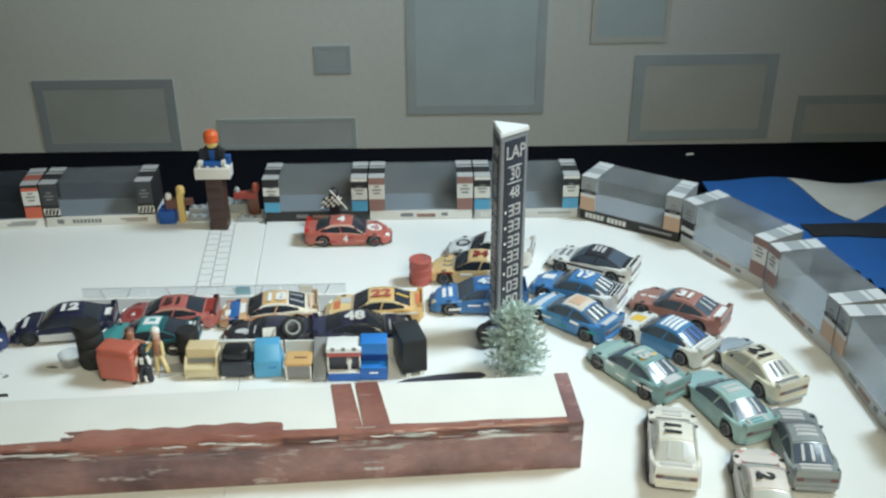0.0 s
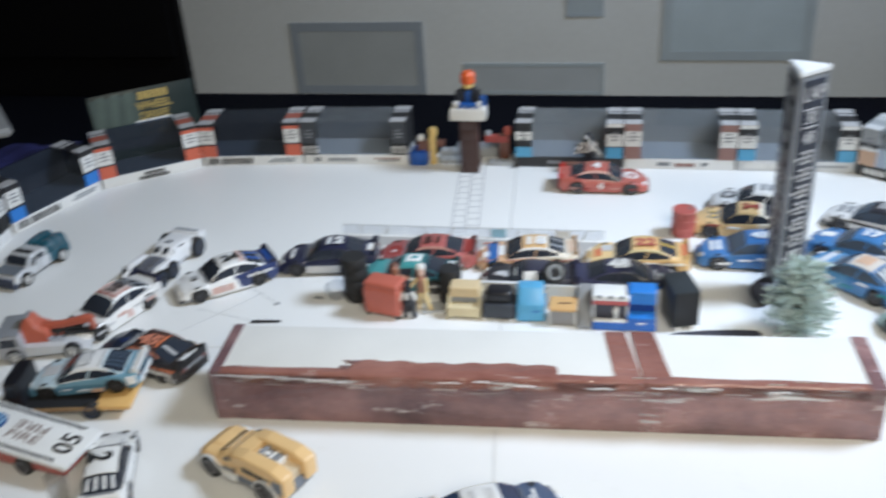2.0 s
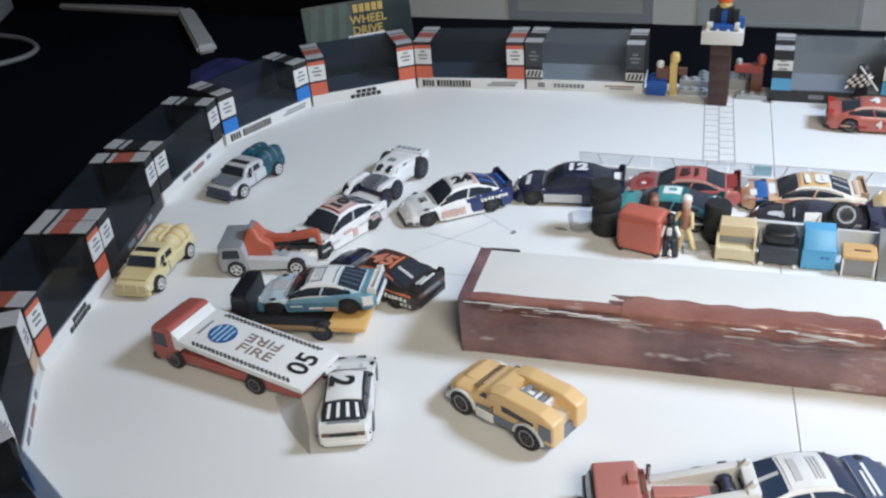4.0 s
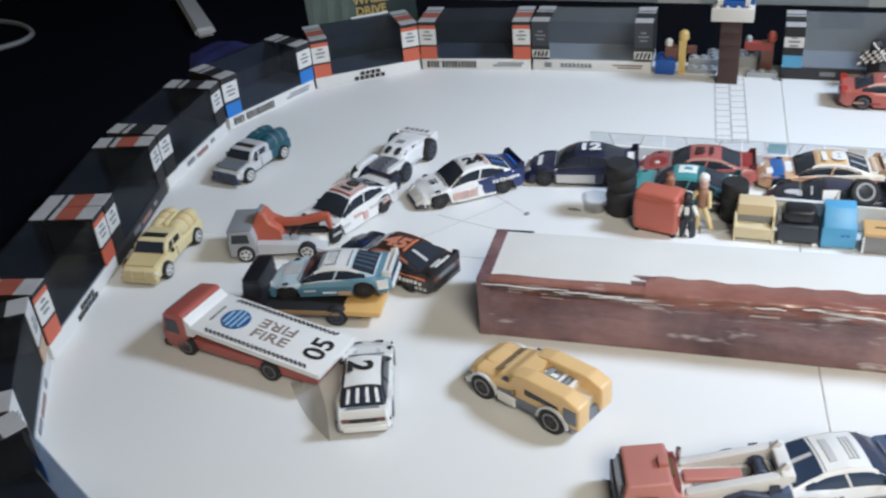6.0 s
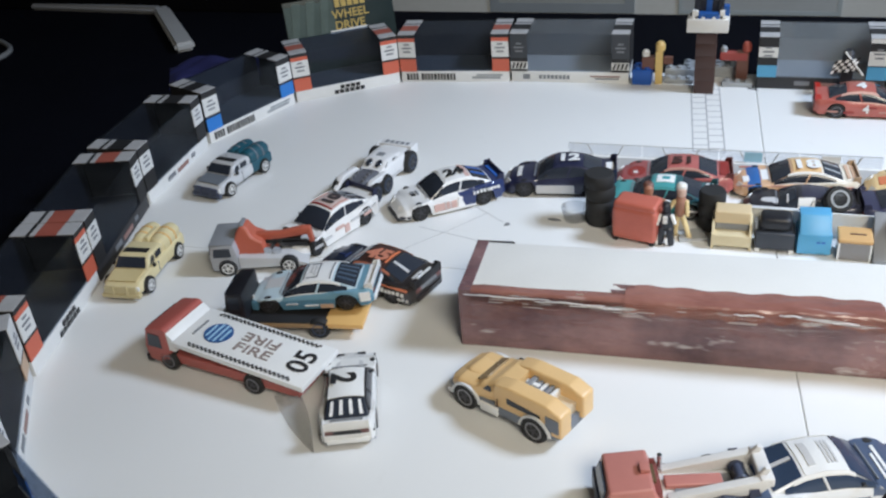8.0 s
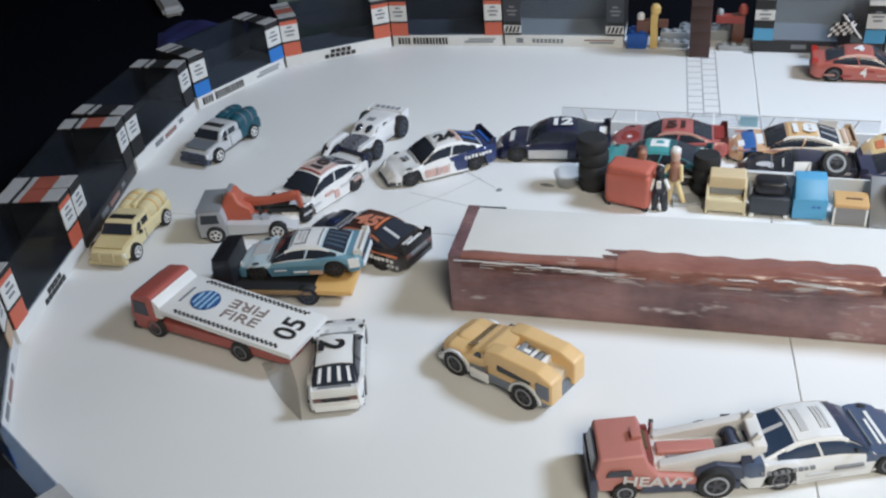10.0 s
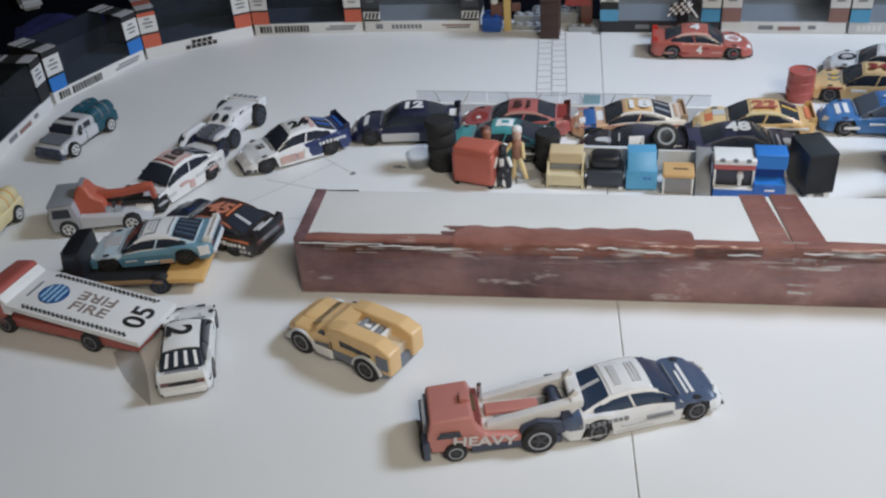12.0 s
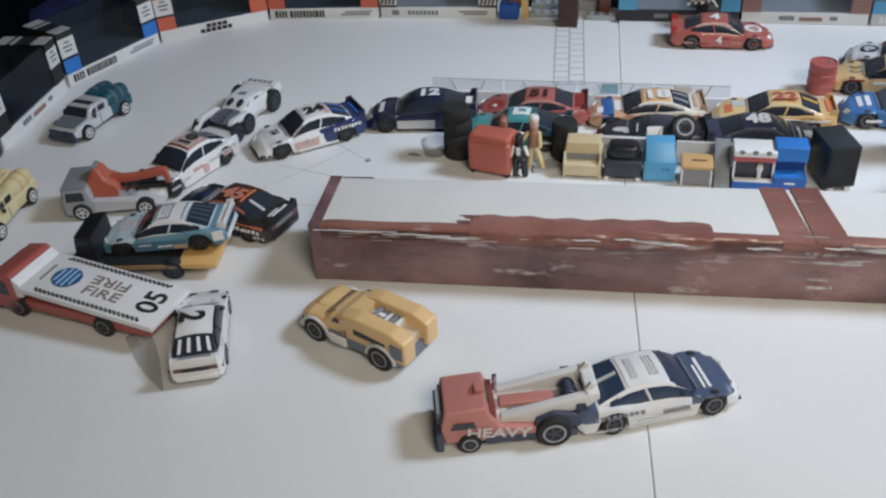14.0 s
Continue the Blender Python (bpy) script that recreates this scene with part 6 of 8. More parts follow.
def heavy_tow():
    t = thing("toy_tow_truck", at(-0.0203, -0.4741, 196) @ Matrix.Scale(0.92, 4), "red and white toy tow truck with large rear wheels", "toy truck", "toy recovery trucks")
    red = surf("faded_red_paint", (0.50, 0.20, 0.17), 0.4)
    navy = surf("dark_slate_plastic", (0.05, 0.06, 0.10), 0.45)
    part("cab", outline([(0.0330, 0.0060), (0.0345, 0.0150), (0.0325, 0.0240), (0.0130, 0.0255), (0.0110, 0.0200), (0.0070, 0.0140), (-0.0100, 0.0120), (-0.0110, 0.0060)], 0.0145, 0.0014, lambda z: 1.0 - max(0.0, z - 0.017) * 14, 3), red, t)
    part("front_plate", box(0.0335, 0.0368, -0.0155, 0.0155, 0.0025, 0.0135, 0.0006), navy, t)
    part("windshield", panel([(0.0350, -0.0115, 0.0158), (0.0350, 0.0115, 0.0158), (0.0334, 0.0100, 0.0225), (0.0334, -0.0100, 0.0225)], 0.95, 0.0006), GLASS_DARK, t)
    for s in (1, -1):
        window(t, [(0.0300, 0.0150), (0.0180, 0.0150), (0.0190, 0.0185), (0.0280, 0.0185)], s * 0.0146)
        lettering("side_lettering", "HEAVY", 0.0078, pose(0.0078, s * 0.0150, 0.0108, 90, 6 * s, 0 if s < 0 else 180) @ Matrix.Diagonal((1.25, 1.0, 1.0, 1.0)), surf("dull_white_ink", (0.62, 0.60, 0.60), 0.5, bump=0), t, 0.0002)
        part("boom_arm", outline([(0.0060, 0.0130), (0.0060, 0.0168), (-0.0360, 0.0258), (-0.0385, 0.0220), (-0.0340, 0.0178)], 0.0022, 0.0006), surf("off_white_plastic", (0.70, 0.69, 0.68), 0.45), t).location = (0, s * 0.0090, 0)
        part("side_skirt", box(-0.0290, 0.0140, s * 0.0135 - 0.0012, s * 0.0135 + 0.0012, 0.0040, 0.0085, 0.0005), navy, t)
    part("roof_vent", box(0.0130, 0.0175, -0.0030, 0.0030, 0.0245, 0.0278, 0.0006), red, t)
    part("rear_window", box(0.0105, 0.0122, -0.0055, 0.0055, 0.0185, 0.0232, 0.0004), surf("brown_window", (0.12, 0.09, 0.05), 0.25), t)
    part("bed", outline([(0.0090, 0.0085), (0.0090, 0.0150), (-0.0300, 0.0150), (-0.0320, 0.0085)], 0.0110, 0.0008), surf("off_white_plastic", (0.70, 0.69, 0.68), 0.45), t)
    part("bed_recess", box(-0.0250, 0.0020, -0.0050, 0.0050, 0.0148, 0.0158, 0.0003), GREY_PLASTIC, t)
    part("boom_head", box(-0.0400, -0.0335, -0.0110, 0.0110, 0.0212, 0.0262, 0.0012, 3), surf("off_white_plastic", (0.70, 0.69, 0.68), 0.45), t)
    part("tow_bar", box(-0.0470, -0.0340, -0.0016, 0.0016, 0.0090, 0.0120, 0.0005), navy, t)
    part("tow_upright", box(-0.0385, -0.0355, -0.0016, 0.0016, 0.0090, 0.0216, 0.0005), navy, t)
    part("smoke_stack", lathe([(0.0012, 0.0), (0.0012, 0.0080)], 10, "z", (0.0070, -0.0080, 0.0180)), CHROME, t)
    part("cab_back", box(0.0085, 0.0118, -0.0110, 0.0110, 0.0140, 0.0215, 0.0006), surf("dark_red_plastic", (0.22, 0.06, 0.055), 0.4), t)
    part("bed_rail", box(-0.0200, 0.0060, -0.0035, 0.0035, 0.0150, 0.0180, 0.0010, 3), red, t)
    part("winch", lathe([(0.0032, -0.0052), (0.0036, -0.0044), (0.0022, -0.0040), (0.0022, 0.0040), (0.0036, 0.0044), (0.0032, 0.0052)], 16, "y", (-0.0270, 0, 0.0200)), surf("dark_slate_plastic", (0.05, 0.06, 0.10), 0.45), t)
    for s in (1, -1):
        part("rear_fender", outline([(-0.0080, 0.0085), (-0.0100, 0.0150), (-0.0180, 0.0186), (-0.0290, 0.0165), (-0.0310, 0.0090)], 0.0020, 0.0008), navy, t).location = (0, s * 0.0118, 0)
        part("boom_wing", outline([(-0.0310, 0.0225), (-0.0365, 0.0235), (-0.0385, 0.0290), (-0.0362, 0.0298)], 0.0010, 0.0004), surf("off_white_plastic", (0.70, 0.69, 0.68), 0.45), t).location = (0, s * 0.0070, 0)
    part("chassis", box(-0.0330, 0.0330, -0.0095, 0.0095, 0.0030, 0.0090), BLACK_PLASTIC, t)
    four_wheels(t, 0.0215, -0.0180, 0.0135, 0.0056, 0.0046, STEEL, 0.0086, 0.0064)


heavy_tow()

# ---- pit lane ----
def tool_chest():
    t = thing("tool_chest", at(-0.0635, -0.2540, -13), "worn red plastic tool chest beside the tyre stack", "tool chest", "pit equipment")
    part("body", box(-0.0142, 0.0142, -0.0088, 0.0088, 0.0022, 0.0245, 0.0036, 5), surf("worn_red_plastic", (0.48, 0.125, 0.085), 0.45, amount=0.3, broad=90), t)
    part("lid", box(-0.0136, 0.0136, -0.0082, 0.0082, 0.0225, 0.0278, 0.0030, 5), surf("worn_red_plastic", (0.48, 0.125, 0.085), 0.45), t)
    part("handle", box(0.0140, 0.0165, -0.0030, 0.0030, 0.0120, 0.0150, 0.0008), BLACK_PLASTIC, t)
    for x in (-0.0115, 0.0115):
        for y in (-0.006, 0.006):
            part("caster", lathe([(0.0016, -0.0010), (0.0016, 0.0010)], 12, "y", (x, y, 0.0016)), BLACK_PLASTIC, t)


tool_chest()


def tyre_mesh(r, w):
    bm = lathe([(r * 0.52, -w / 2), (r * 0.90, -w / 2), (r, -w * 0.3), (r, w * 0.3), (r * 0.90, w / 2), (r * 0.52, w / 2)], 24, "z")
    return bm


def tyre_stack(x, y, n, r, label):
    t = thing("tyre_stack", at(x, y), label, "tyres", "pit equipment")
    for k in range(n):
        tyre = part("tyre", tyre_mesh(r, 0.0088), RUBBER, t)
        tyre.location = (random.uniform(-0.0006, 0.0006), random.uniform(-0.0006, 0.0006), 0.0044 + k * 0.0088)
        part("hub", lathe([(r * 0.5, -0.0030), (r * 0.5, 0.0030)], 16, "z"), STEEL, tyre)


tyre_stack(-0.0895, -0.2370, 4, 0.0096, "tall stack of black toy tyres beside the red chest")
tyre_stack(-0.0205, -0.2330, 3, 0.0082, "short stack of black toy tyres beside the teal car")
loose = thing("tyre", pose(0.0530, -0.2180, 0.0168, 55, 0, 12), "loose black toy tyre leaning on the wrecked black car", "tyre")
part("tread", tyre_mesh(0.0084, 0.0080), RUBBER, loose)
part("white_ring", lathe([(0.0050, 0.0040), (0.0056, 0.0045), (0.0044, 0.0045), (0.0042, 0.0038)], 24, "z"), CARD_GREY, loose)


def flat_piece(name, pts, z0, z1, m, material, label, category):
    bm = bmesh.new()
    lo, hi = [bm.verts.new((x, y, z0)) for x, y in pts], [bm.verts.new((x, y, z1)) for x, y in pts]
    bm.faces.new(lo[::-1])
    bm.faces.new(hi)
    n = len(pts)
    for k in range(n):
        bm.faces.new((lo[k], lo[(k + 1) % n], hi[(k + 1) % n], hi[k]))
    ob = link_mesh(name, bm, material)
    ob.matrix_world = m
    return tagged(ob, label, category)


def workbench():
    t = thing("pit_bench", at(-0.0075, -0.2495) @ Matrix.Diagonal((1.0, 1.0, 0.80, 1.0)), "beige plastic pit bench with a raised top", "bench", "pit equipment")
    part("upper_box", box(-0.0105, 0.0105, -0.0030, 0.0095, 0.0175, 0.0275, 0.0012, 3), surf("tan_beige_plastic", (0.64, 0.50, 0.30), 0.5), t)
    part("lower_box", box(-0.0115, 0.0110, -0.0095, 0.0095, 0.0020, 0.0120, 0.0014, 3), BEIGE, t)
    part("dark_gap", box(-0.0095, 0.0095, -0.0020, 0.0090, 0.0115, 0.0180), GREY_PLASTIC, t)
    for s in (1, -1):
        part("side_panel", outline([(-0.0095, 0.0), (-0.0095, 0.0120), (-0.0030, 0.0200), (0.0095, 0.0200), (0.0095, 0.0)], 0.0008, 0.0003), BEIGE, t).matrix_local = pose(s * 0.0108, 0, 0, 0, 0, 90)


workbench()


CART_SLATE = surf("slate_cart_plastic", (0.038, 0.044, 0.058), 0.4)


def black_cart():
    t = thing("pit_cart", at(0.0172, -0.2505) @ Matrix.Diagonal((0.96, 1.0, 0.80, 1.0)), "black rounded plastic pit cart on white casters", "cart", "pit equipment")
    part("body", box(-0.0118, 0.0118, -0.0080, 0.0080, 0.0020, 0.0165, 0.0016, 3), CART_SLATE, t)
    part("hood", box(-0.0098, 0.0098, -0.0060, 0.0080, 0.0150, 0.0275, 0.0050, 6), BLACK_PAINT, t)
    part("side_bracket", box(-0.0125, -0.0105, -0.0040, 0.0040, 0.0100, 0.0220, 0.0008), GREY_PLASTIC, t)
    for s in (1, -1):
        part("caster", lathe([(0.0016, -0.0012), (0.0016, 0.0012)], 12, "y", (s * 0.0100, -0.0070, 0.0016)), CARD_WHITE, t)


black_cart()


def fridge():
    t = thing("pit_cabinet", at(0.0390, -0.2500, 3) @ Matrix.Diagonal((0.95, 1.0, 0.82, 1.0)), "light blue plastic pit cabinet with a sloping front", "cabinet", "pit equipment")
    part("body", box(-0.0100, 0.0100, -0.0085, 0.0085, 0.0012, 0.0170, 0.0008), LIGHT_BLUE, t)
    part("upper", outline([(-0.0085, 0.0168), (-0.0010, 0.0290), (0.0085, 0.0290), (0.0085, 0.0168)], 0.0092, 0.0007), LIGHT_BLUE, t).matrix_local = pose(0, 0, 0, 0, 0, 90)
    for k in range(2):
        part("mark", box(0.0010 + 0.0030 * k, 0.0030 + 0.0030 * k, -0.0089, -0.0084, 0.0105, 0.0118), BLUE_PLASTIC, t)
    for s in (1, -1):
        part("foot", box(s * 0.008 - 0.0012, s * 0.008 + 0.0012, -0.0075, 0.0075, 0.0, 0.0014), GREY_PLASTIC, t)


fridge()


def tan_bin():
    t = thing("pit_bin", at(0.0612, -0.2530) @ Matrix.Diagonal((0.98, 1.0, 0.70, 1.0)), "clear grey bin with a rounded tan lid", "bin", "pit equipment")
    part("body", box(-0.0090, 0.0090, -0.0075, 0.0075, 0.0, 0.0165, 0.0010), surf("smoky_grey_plastic", (0.24, 0.23, 0.23), 0.35), t)
    part("lid", box(-0.0098, 0.0098, -0.0082, 0.0082, 0.0160, 0.0205, 0.0019, 4), TAN, t)
    part("lid_slot", box(-0.0030, 0.0060, -0.0020, -0.0006, 0.0203, 0.0209), BROWN_BRICK, t)
    for s in (1, -1):
        part("edge_strip", box(s * 0.0088 - 0.0006, s * 0.0088 + 0.0006, -0.0080, -0.0074, 0.0, 0.0160), CARD_WHITE, t)


tan_bin()
wedge = thing("grey_ramp", at(0.0760, -0.2520), "dark grey plastic ramp between the pit carts", "ramp", "pit equipment")
part("slope", outline([(-0.0120, 0.0), (-0.0120, 0.0030), (0.0110, 0.0225), (0.0120, 0.0225), (0.0120, 0.0)], 0.0046, 0.0005), GREY_PLASTIC, wedge).matrix_local = pose(0, 0, 0, 0, 0, 90)


def pit_stand():
    t = thing("pit_stand", at(0.0935, -0.2530) @ Matrix.Diagonal((1.0, 1.0, 0.83, 1.0)), "red, white and blue pit stand with a scalloped canopy", "stand", "pit equipment")
    part("base", box(-0.0118, 0.0118, -0.0105, 0.0080, 0.0, 0.0075, 0.0008), BLUE_PLASTIC, t)
    part("base_rim", box(-0.0114, 0.0114, -0.0101, -0.0060, 0.0072, 0.0086, 0.0004), CARD_WHITE, t)
    part("cabinet", box(-0.0110, 0.0110, -0.0050, 0.0080, 0.0074, 0.0225, 0.0006), surf("charcoal_plastic", (0.05, 0.05, 0.07), 0.4), t)
    part("pump", lathe([(0.0012, 0.0), (0.0014, 0.0060), (0.0022, 0.0070), (0.0016, 0.0110)], 12, "z", (0.0035, -0.0064, 0.0085)), CARD_WHITE, t)
    part("canopy_band", box(-0.0120, 0.0120, -0.0075, 0.0085, 0.0220, 0.0262, 0.0006), surf("canopy_red", (0.48, 0.10, 0.09), 0.45), t)
    part("canopy_top", box(-0.0124, 0.0124, -0.0079, 0.0089, 0.0258, 0.0305, 0.0012, 3), CARD_WHITE, t)
    for k in range(3):
        part("scallop", lathe([(0.0016, -0.0004), (0.0016, 0.0004)], 12, "y", (-0.0075 + k * 0.0075, -0.0080, 0.0300)), INK_GREY, t)
    for s in (1, -1):
        part("post", box(s * 0.0112 - 0.0006, s * 0.0112 + 0.0006, -0.0072, -0.0060, 0.0080, 0.0225), CARD_WHITE, t)


pit_stand()


def blue_cabinet():
    t = thing("drawer_cabinet", at(0.1142, -0.2530) @ Matrix.Diagonal((1.0, 1.0, 0.85, 1.0)), "bright blue plastic drawer cabinet in two tiers", "cabinet", "pit equipment")
    part("lower_tier", box(-0.0096, 0.0096, -0.0110, 0.0085, 0.0010, 0.0120, 0.0010, 3), BLUE_PLASTIC, t)
    part("step_top", box(-0.0092, 0.0092, -0.0106, 0.0, 0.0116, 0.0132, 0.0006), surf("mid_blue_plastic", (0.03, 0.20, 0.62), 0.4), t)
    part("middle", box(-0.0086, 0.0086, -0.0020, 0.0085, 0.0118, 0.0215), surf("dark_blue_plastic", (0.012, 0.05, 0.24), 0.45), t)
    part("upper_tier", box(-0.0094, 0.0094, -0.0050, 0.0088, 0.0210, 0.0325, 0.0010, 3), surf("mid_blue_plastic", (0.03, 0.20, 0.62), 0.4), t)
    part("handle", box(-0.0030, 0.0030, -0.0118, -0.0108, 0.0078, 0.0090, 0.0004), CARD_WHITE, t)


blue_cabinet()


def black_box():
    t = thing("generator_box", at(0.1395, -0.2455, 16) @ Matrix.Diagonal((0.80, 0.92, 0.96, 1.0)), "tall black toy generator box on white feet", "box", "pit equipment")
    part("body", box(-0.0112, 0.0112, -0.0150, 0.0150, 0.0030, 0.0310, 0.0008), surf("charcoal_green_plastic", (0.030, 0.036, 0.042), 0.4), t)
    part("face_panel", box(-0.0104, 0.0104, -0.0156, -0.0149, 0.0045, 0.0300, 0.0003), BLACK_PLASTIC, t)
    for s in (1, -1):
        for y in (-0.0135, 0.0120):
            part("foot", box(s * 0.0062 - 0.0022, s * 0.0062 + 0.0022, y - 0.0018, y + 0.0018, 0.0, 0.0034, 0.0005), CARD_WHITE, t)


black_box()

wall_low = thing("pit_wall", at(0.0, 0.0), "low white card wall behind the pit carts", "wall")
part("panel", box(-0.0020, 0.0480, -0.2365, -0.2350, 0.0, 0.0170, 0.0003), CARD_WHITE, wall_low)
part("panel", box(0.0490, 0.1300, -0.2355, -0.2340, 0.0, 0.0165, 0.0003), CARD_WHITE, wall_low)
part("top_strip", box(-0.0020, 0.0300, -0.2375, -0.2345, 0.0170, 0.0182, 0.0003), GREY_CARD, wall_low)


def pit_barrier():
    t = thing("clear_barrier", at(-0.0205, -0.1390, 0.5), "low clear plastic barrier strip behind the parked cars", "barrier")
    n, w, hgt = 4, 0.0536, 0.0088
    edge = surf("pale_edge_plastic", (0.55, 0.56, 0.57), 0.4)
    for k in range(n):
        x = -0.107 + k * w
        ob = part("clear_panel", box(x, x + w - 0.0008, -0.0003, 0.0003, 0.0, hgt), CLEAR_GREY, t, smooth=None)
        ob.visible_shadow = False
        part("top_edge", box(x, x + w - 0.0008, -0.0003, 0.0003, hgt - 0.0002, hgt + 0.0002), edge, t)
        # pairs of braces that draw together towards the foot
        for s, lean in ((0.26, -0.0040), (0.74, 0.0040)):
            bm = outline([(-0.0004, 0.0), (0.0004, 0.0), (0.0004 + lean, hgt - 0.0004), (-0.0004 + lean, hgt - 0.0004)], 0.0006, 0.0001)
            part("brace", bm, edge, t).location = (x + w * s - lean, 0, 0)
    part("foot_strip", box(-0.107, 0.107, -0.0300, -0.0040, 0.0, 0.0006), surf("grey_card_strip", (0.40, 0.39, 0.38), 0.6), t)
    # the pale blue patch is a painted reflection; a white patch is added beside it
    for k, (x, mat) in enumerate(((0.017, surf("pale_blue_reflection", (0.30, 0.53, 0.69), 0.5)), (0.068, CARD_WHITE))):
        part("barrier_patch", box(x, x + 0.012, -0.0009, -0.0005, 0.001, 0.0082), mat, t)


pit_barrier()


def barrel():
    t = thing("barrel", at(0.1475, -0.1215), "faded red toy oil drum behind the yellow car", "barrel")
    r = 0.0092
    prof = [(r * 0.96, 0.0), (r, 0.0006), (r, 0.0066), (r * 1.05, 0.0072), (r, 0.0078), (r, 0.0138), (r * 1.05, 0.0144), (r, 0.0150), (r, 0.0208), (r * 1.03, 0.0214), (r * 0.98, 0.0220), (r * 0.90, 0.0220), (r * 0.88, 0.0212)]
    part("drum", lathe(prof, 28), surf("faded_drum_red", (0.42, 0.10, 0.085), 0.45), t)
    part("bung", lathe([(0.0012, 0.0212), (0.0010, 0.0222)], 12, "z", (0.0045, 0.002, 0)), GREY_PLASTIC, t)


barrel()


# ---- scoring tower ----
def scoring_tower():
    t = thing("scoring_tower", at(0.2090, -0.2060, 38), "three-sided silver and black toy scoring tower", "tower")
    side, hgt, z0 = 0.0262, 0.1630, 0.0050
    silver = surf("brushed_silver_plastic", (0.38, 0.40, 0.43), 0.35, 0.5)
    R = side / math.sqrt(3)

    def prism(r, za, zb, bevel):
        bm = bmesh.new()
        pts = [(r * math.cos(radians(a)), r * math.sin(radians(a))) for a in (-150, -30, 90)]
        lo, hi = [bm.verts.new((x, y, za)) for x, y in pts], [bm.verts.new((x, y, zb)) for x, y in pts]
        bm.faces.new(lo[::-1])
        bm.faces.new(hi)
        for k in range(3):
            bm.faces.new((lo[k], lo[(k + 1) % 3], hi[(k + 1) % 3], hi[k]))
        bmesh.ops.recalc_face_normals(bm, faces=bm.faces)
        bmesh.ops.bevel(bm, geom=bm.edges[:], offset=bevel, segments=2, affect="EDGES")
        return bm

    part("column", prism(R, z0, hgt, 0.0008), silver, t)
    part("cap", prism(R * 1.04, hgt, hgt + 0.0042, 0.0008), surf("pale_cap", (0.72, 0.73, 0.74), 0.4), t)
    part("foot", lathe([(0.0155, 0.0), (0.0160, 0.0020), (0.0150, 0.0060), (0.0110, 0.0075)], 32), BLACK_PLASTIC, t)
    part("foot_drum", lathe([(0.0075, -0.0060), (0.0085, -0.0040), (0.0085, 0.0040), (0.0075, 0.0060)], 24, "x", (-0.0150, -0.0020, 0.0085)), surf("charcoal_plastic", (0.05, 0.05, 0.07), 0.4), t)
    inner = R / 2
    for f in range(3):
        # each face in its own frame: x along the face, z up
        face = pose(0, 0, 0, 0, 0, 120 * f) @ pose(0, -inner, 0)
        panel_ob = part("display_panel", box(-side * 0.36, side * 0.36, -0.0005, 0.0002, z0 + 0.006, hgt - 0.003, 0.0002), surf("display_black", (0.040, 0.045, 0.060), 0.35), t)
        panel_ob.matrix_local = face
        for words, z, size in (("LAP", hgt - 0.0125, 0.0132), ("30", hgt - 0.0285, 0.0120), ("48", hgt - 0.0425, 0.0120)):
            lettering("display_lettering", words, size, pose(0.0006, -0.0006, z, 90, 0, 0) @ Matrix.Diagonal((0.82, 1.05, 1.0, 1.0)), INK_SILVER, panel_ob, 0.0)
        for za, zb in ((hgt - 0.0350, hgt - 0.0342), (hgt - 0.0228, hgt - 0.0220)):
            part("counter_edge", box(-0.0062, 0.0066, -0.0008, -0.0004, za, zb), INK_SILVER, panel_ob)
        r = random.Random(5 + f)
        for k in range(9):
            z = hgt - 0.0600 - k * 0.0122
            part("place_dot", box(-0.0084, -0.0068, -0.0008, -0.0004, z + 0.0030, z + 0.0050), INK_WHITE, panel_ob)
            for d in range(2):
                x = -0.0046 + d * 0.0060
                kind = r.randrange(3)
                for zz in (0.0, 0.0038, 0.0076):
                    if zz != 0.0038 or kind:
                        part("digit_bar", box(x, x + 0.0048, -0.0008, -0.0004, z + zz, z + zz + 0.0011), INK_SILVER, panel_ob)
                for xs in ((x, x + 0.0037) if kind == 0 else (x + 0.0037,)):
                    part("digit_bar", box(xs, xs + 0.0011, -0.0009, -0.0005, z + 0.0010, z + 0.0077), INK_SILVER, panel_ob)


scoring_tower()


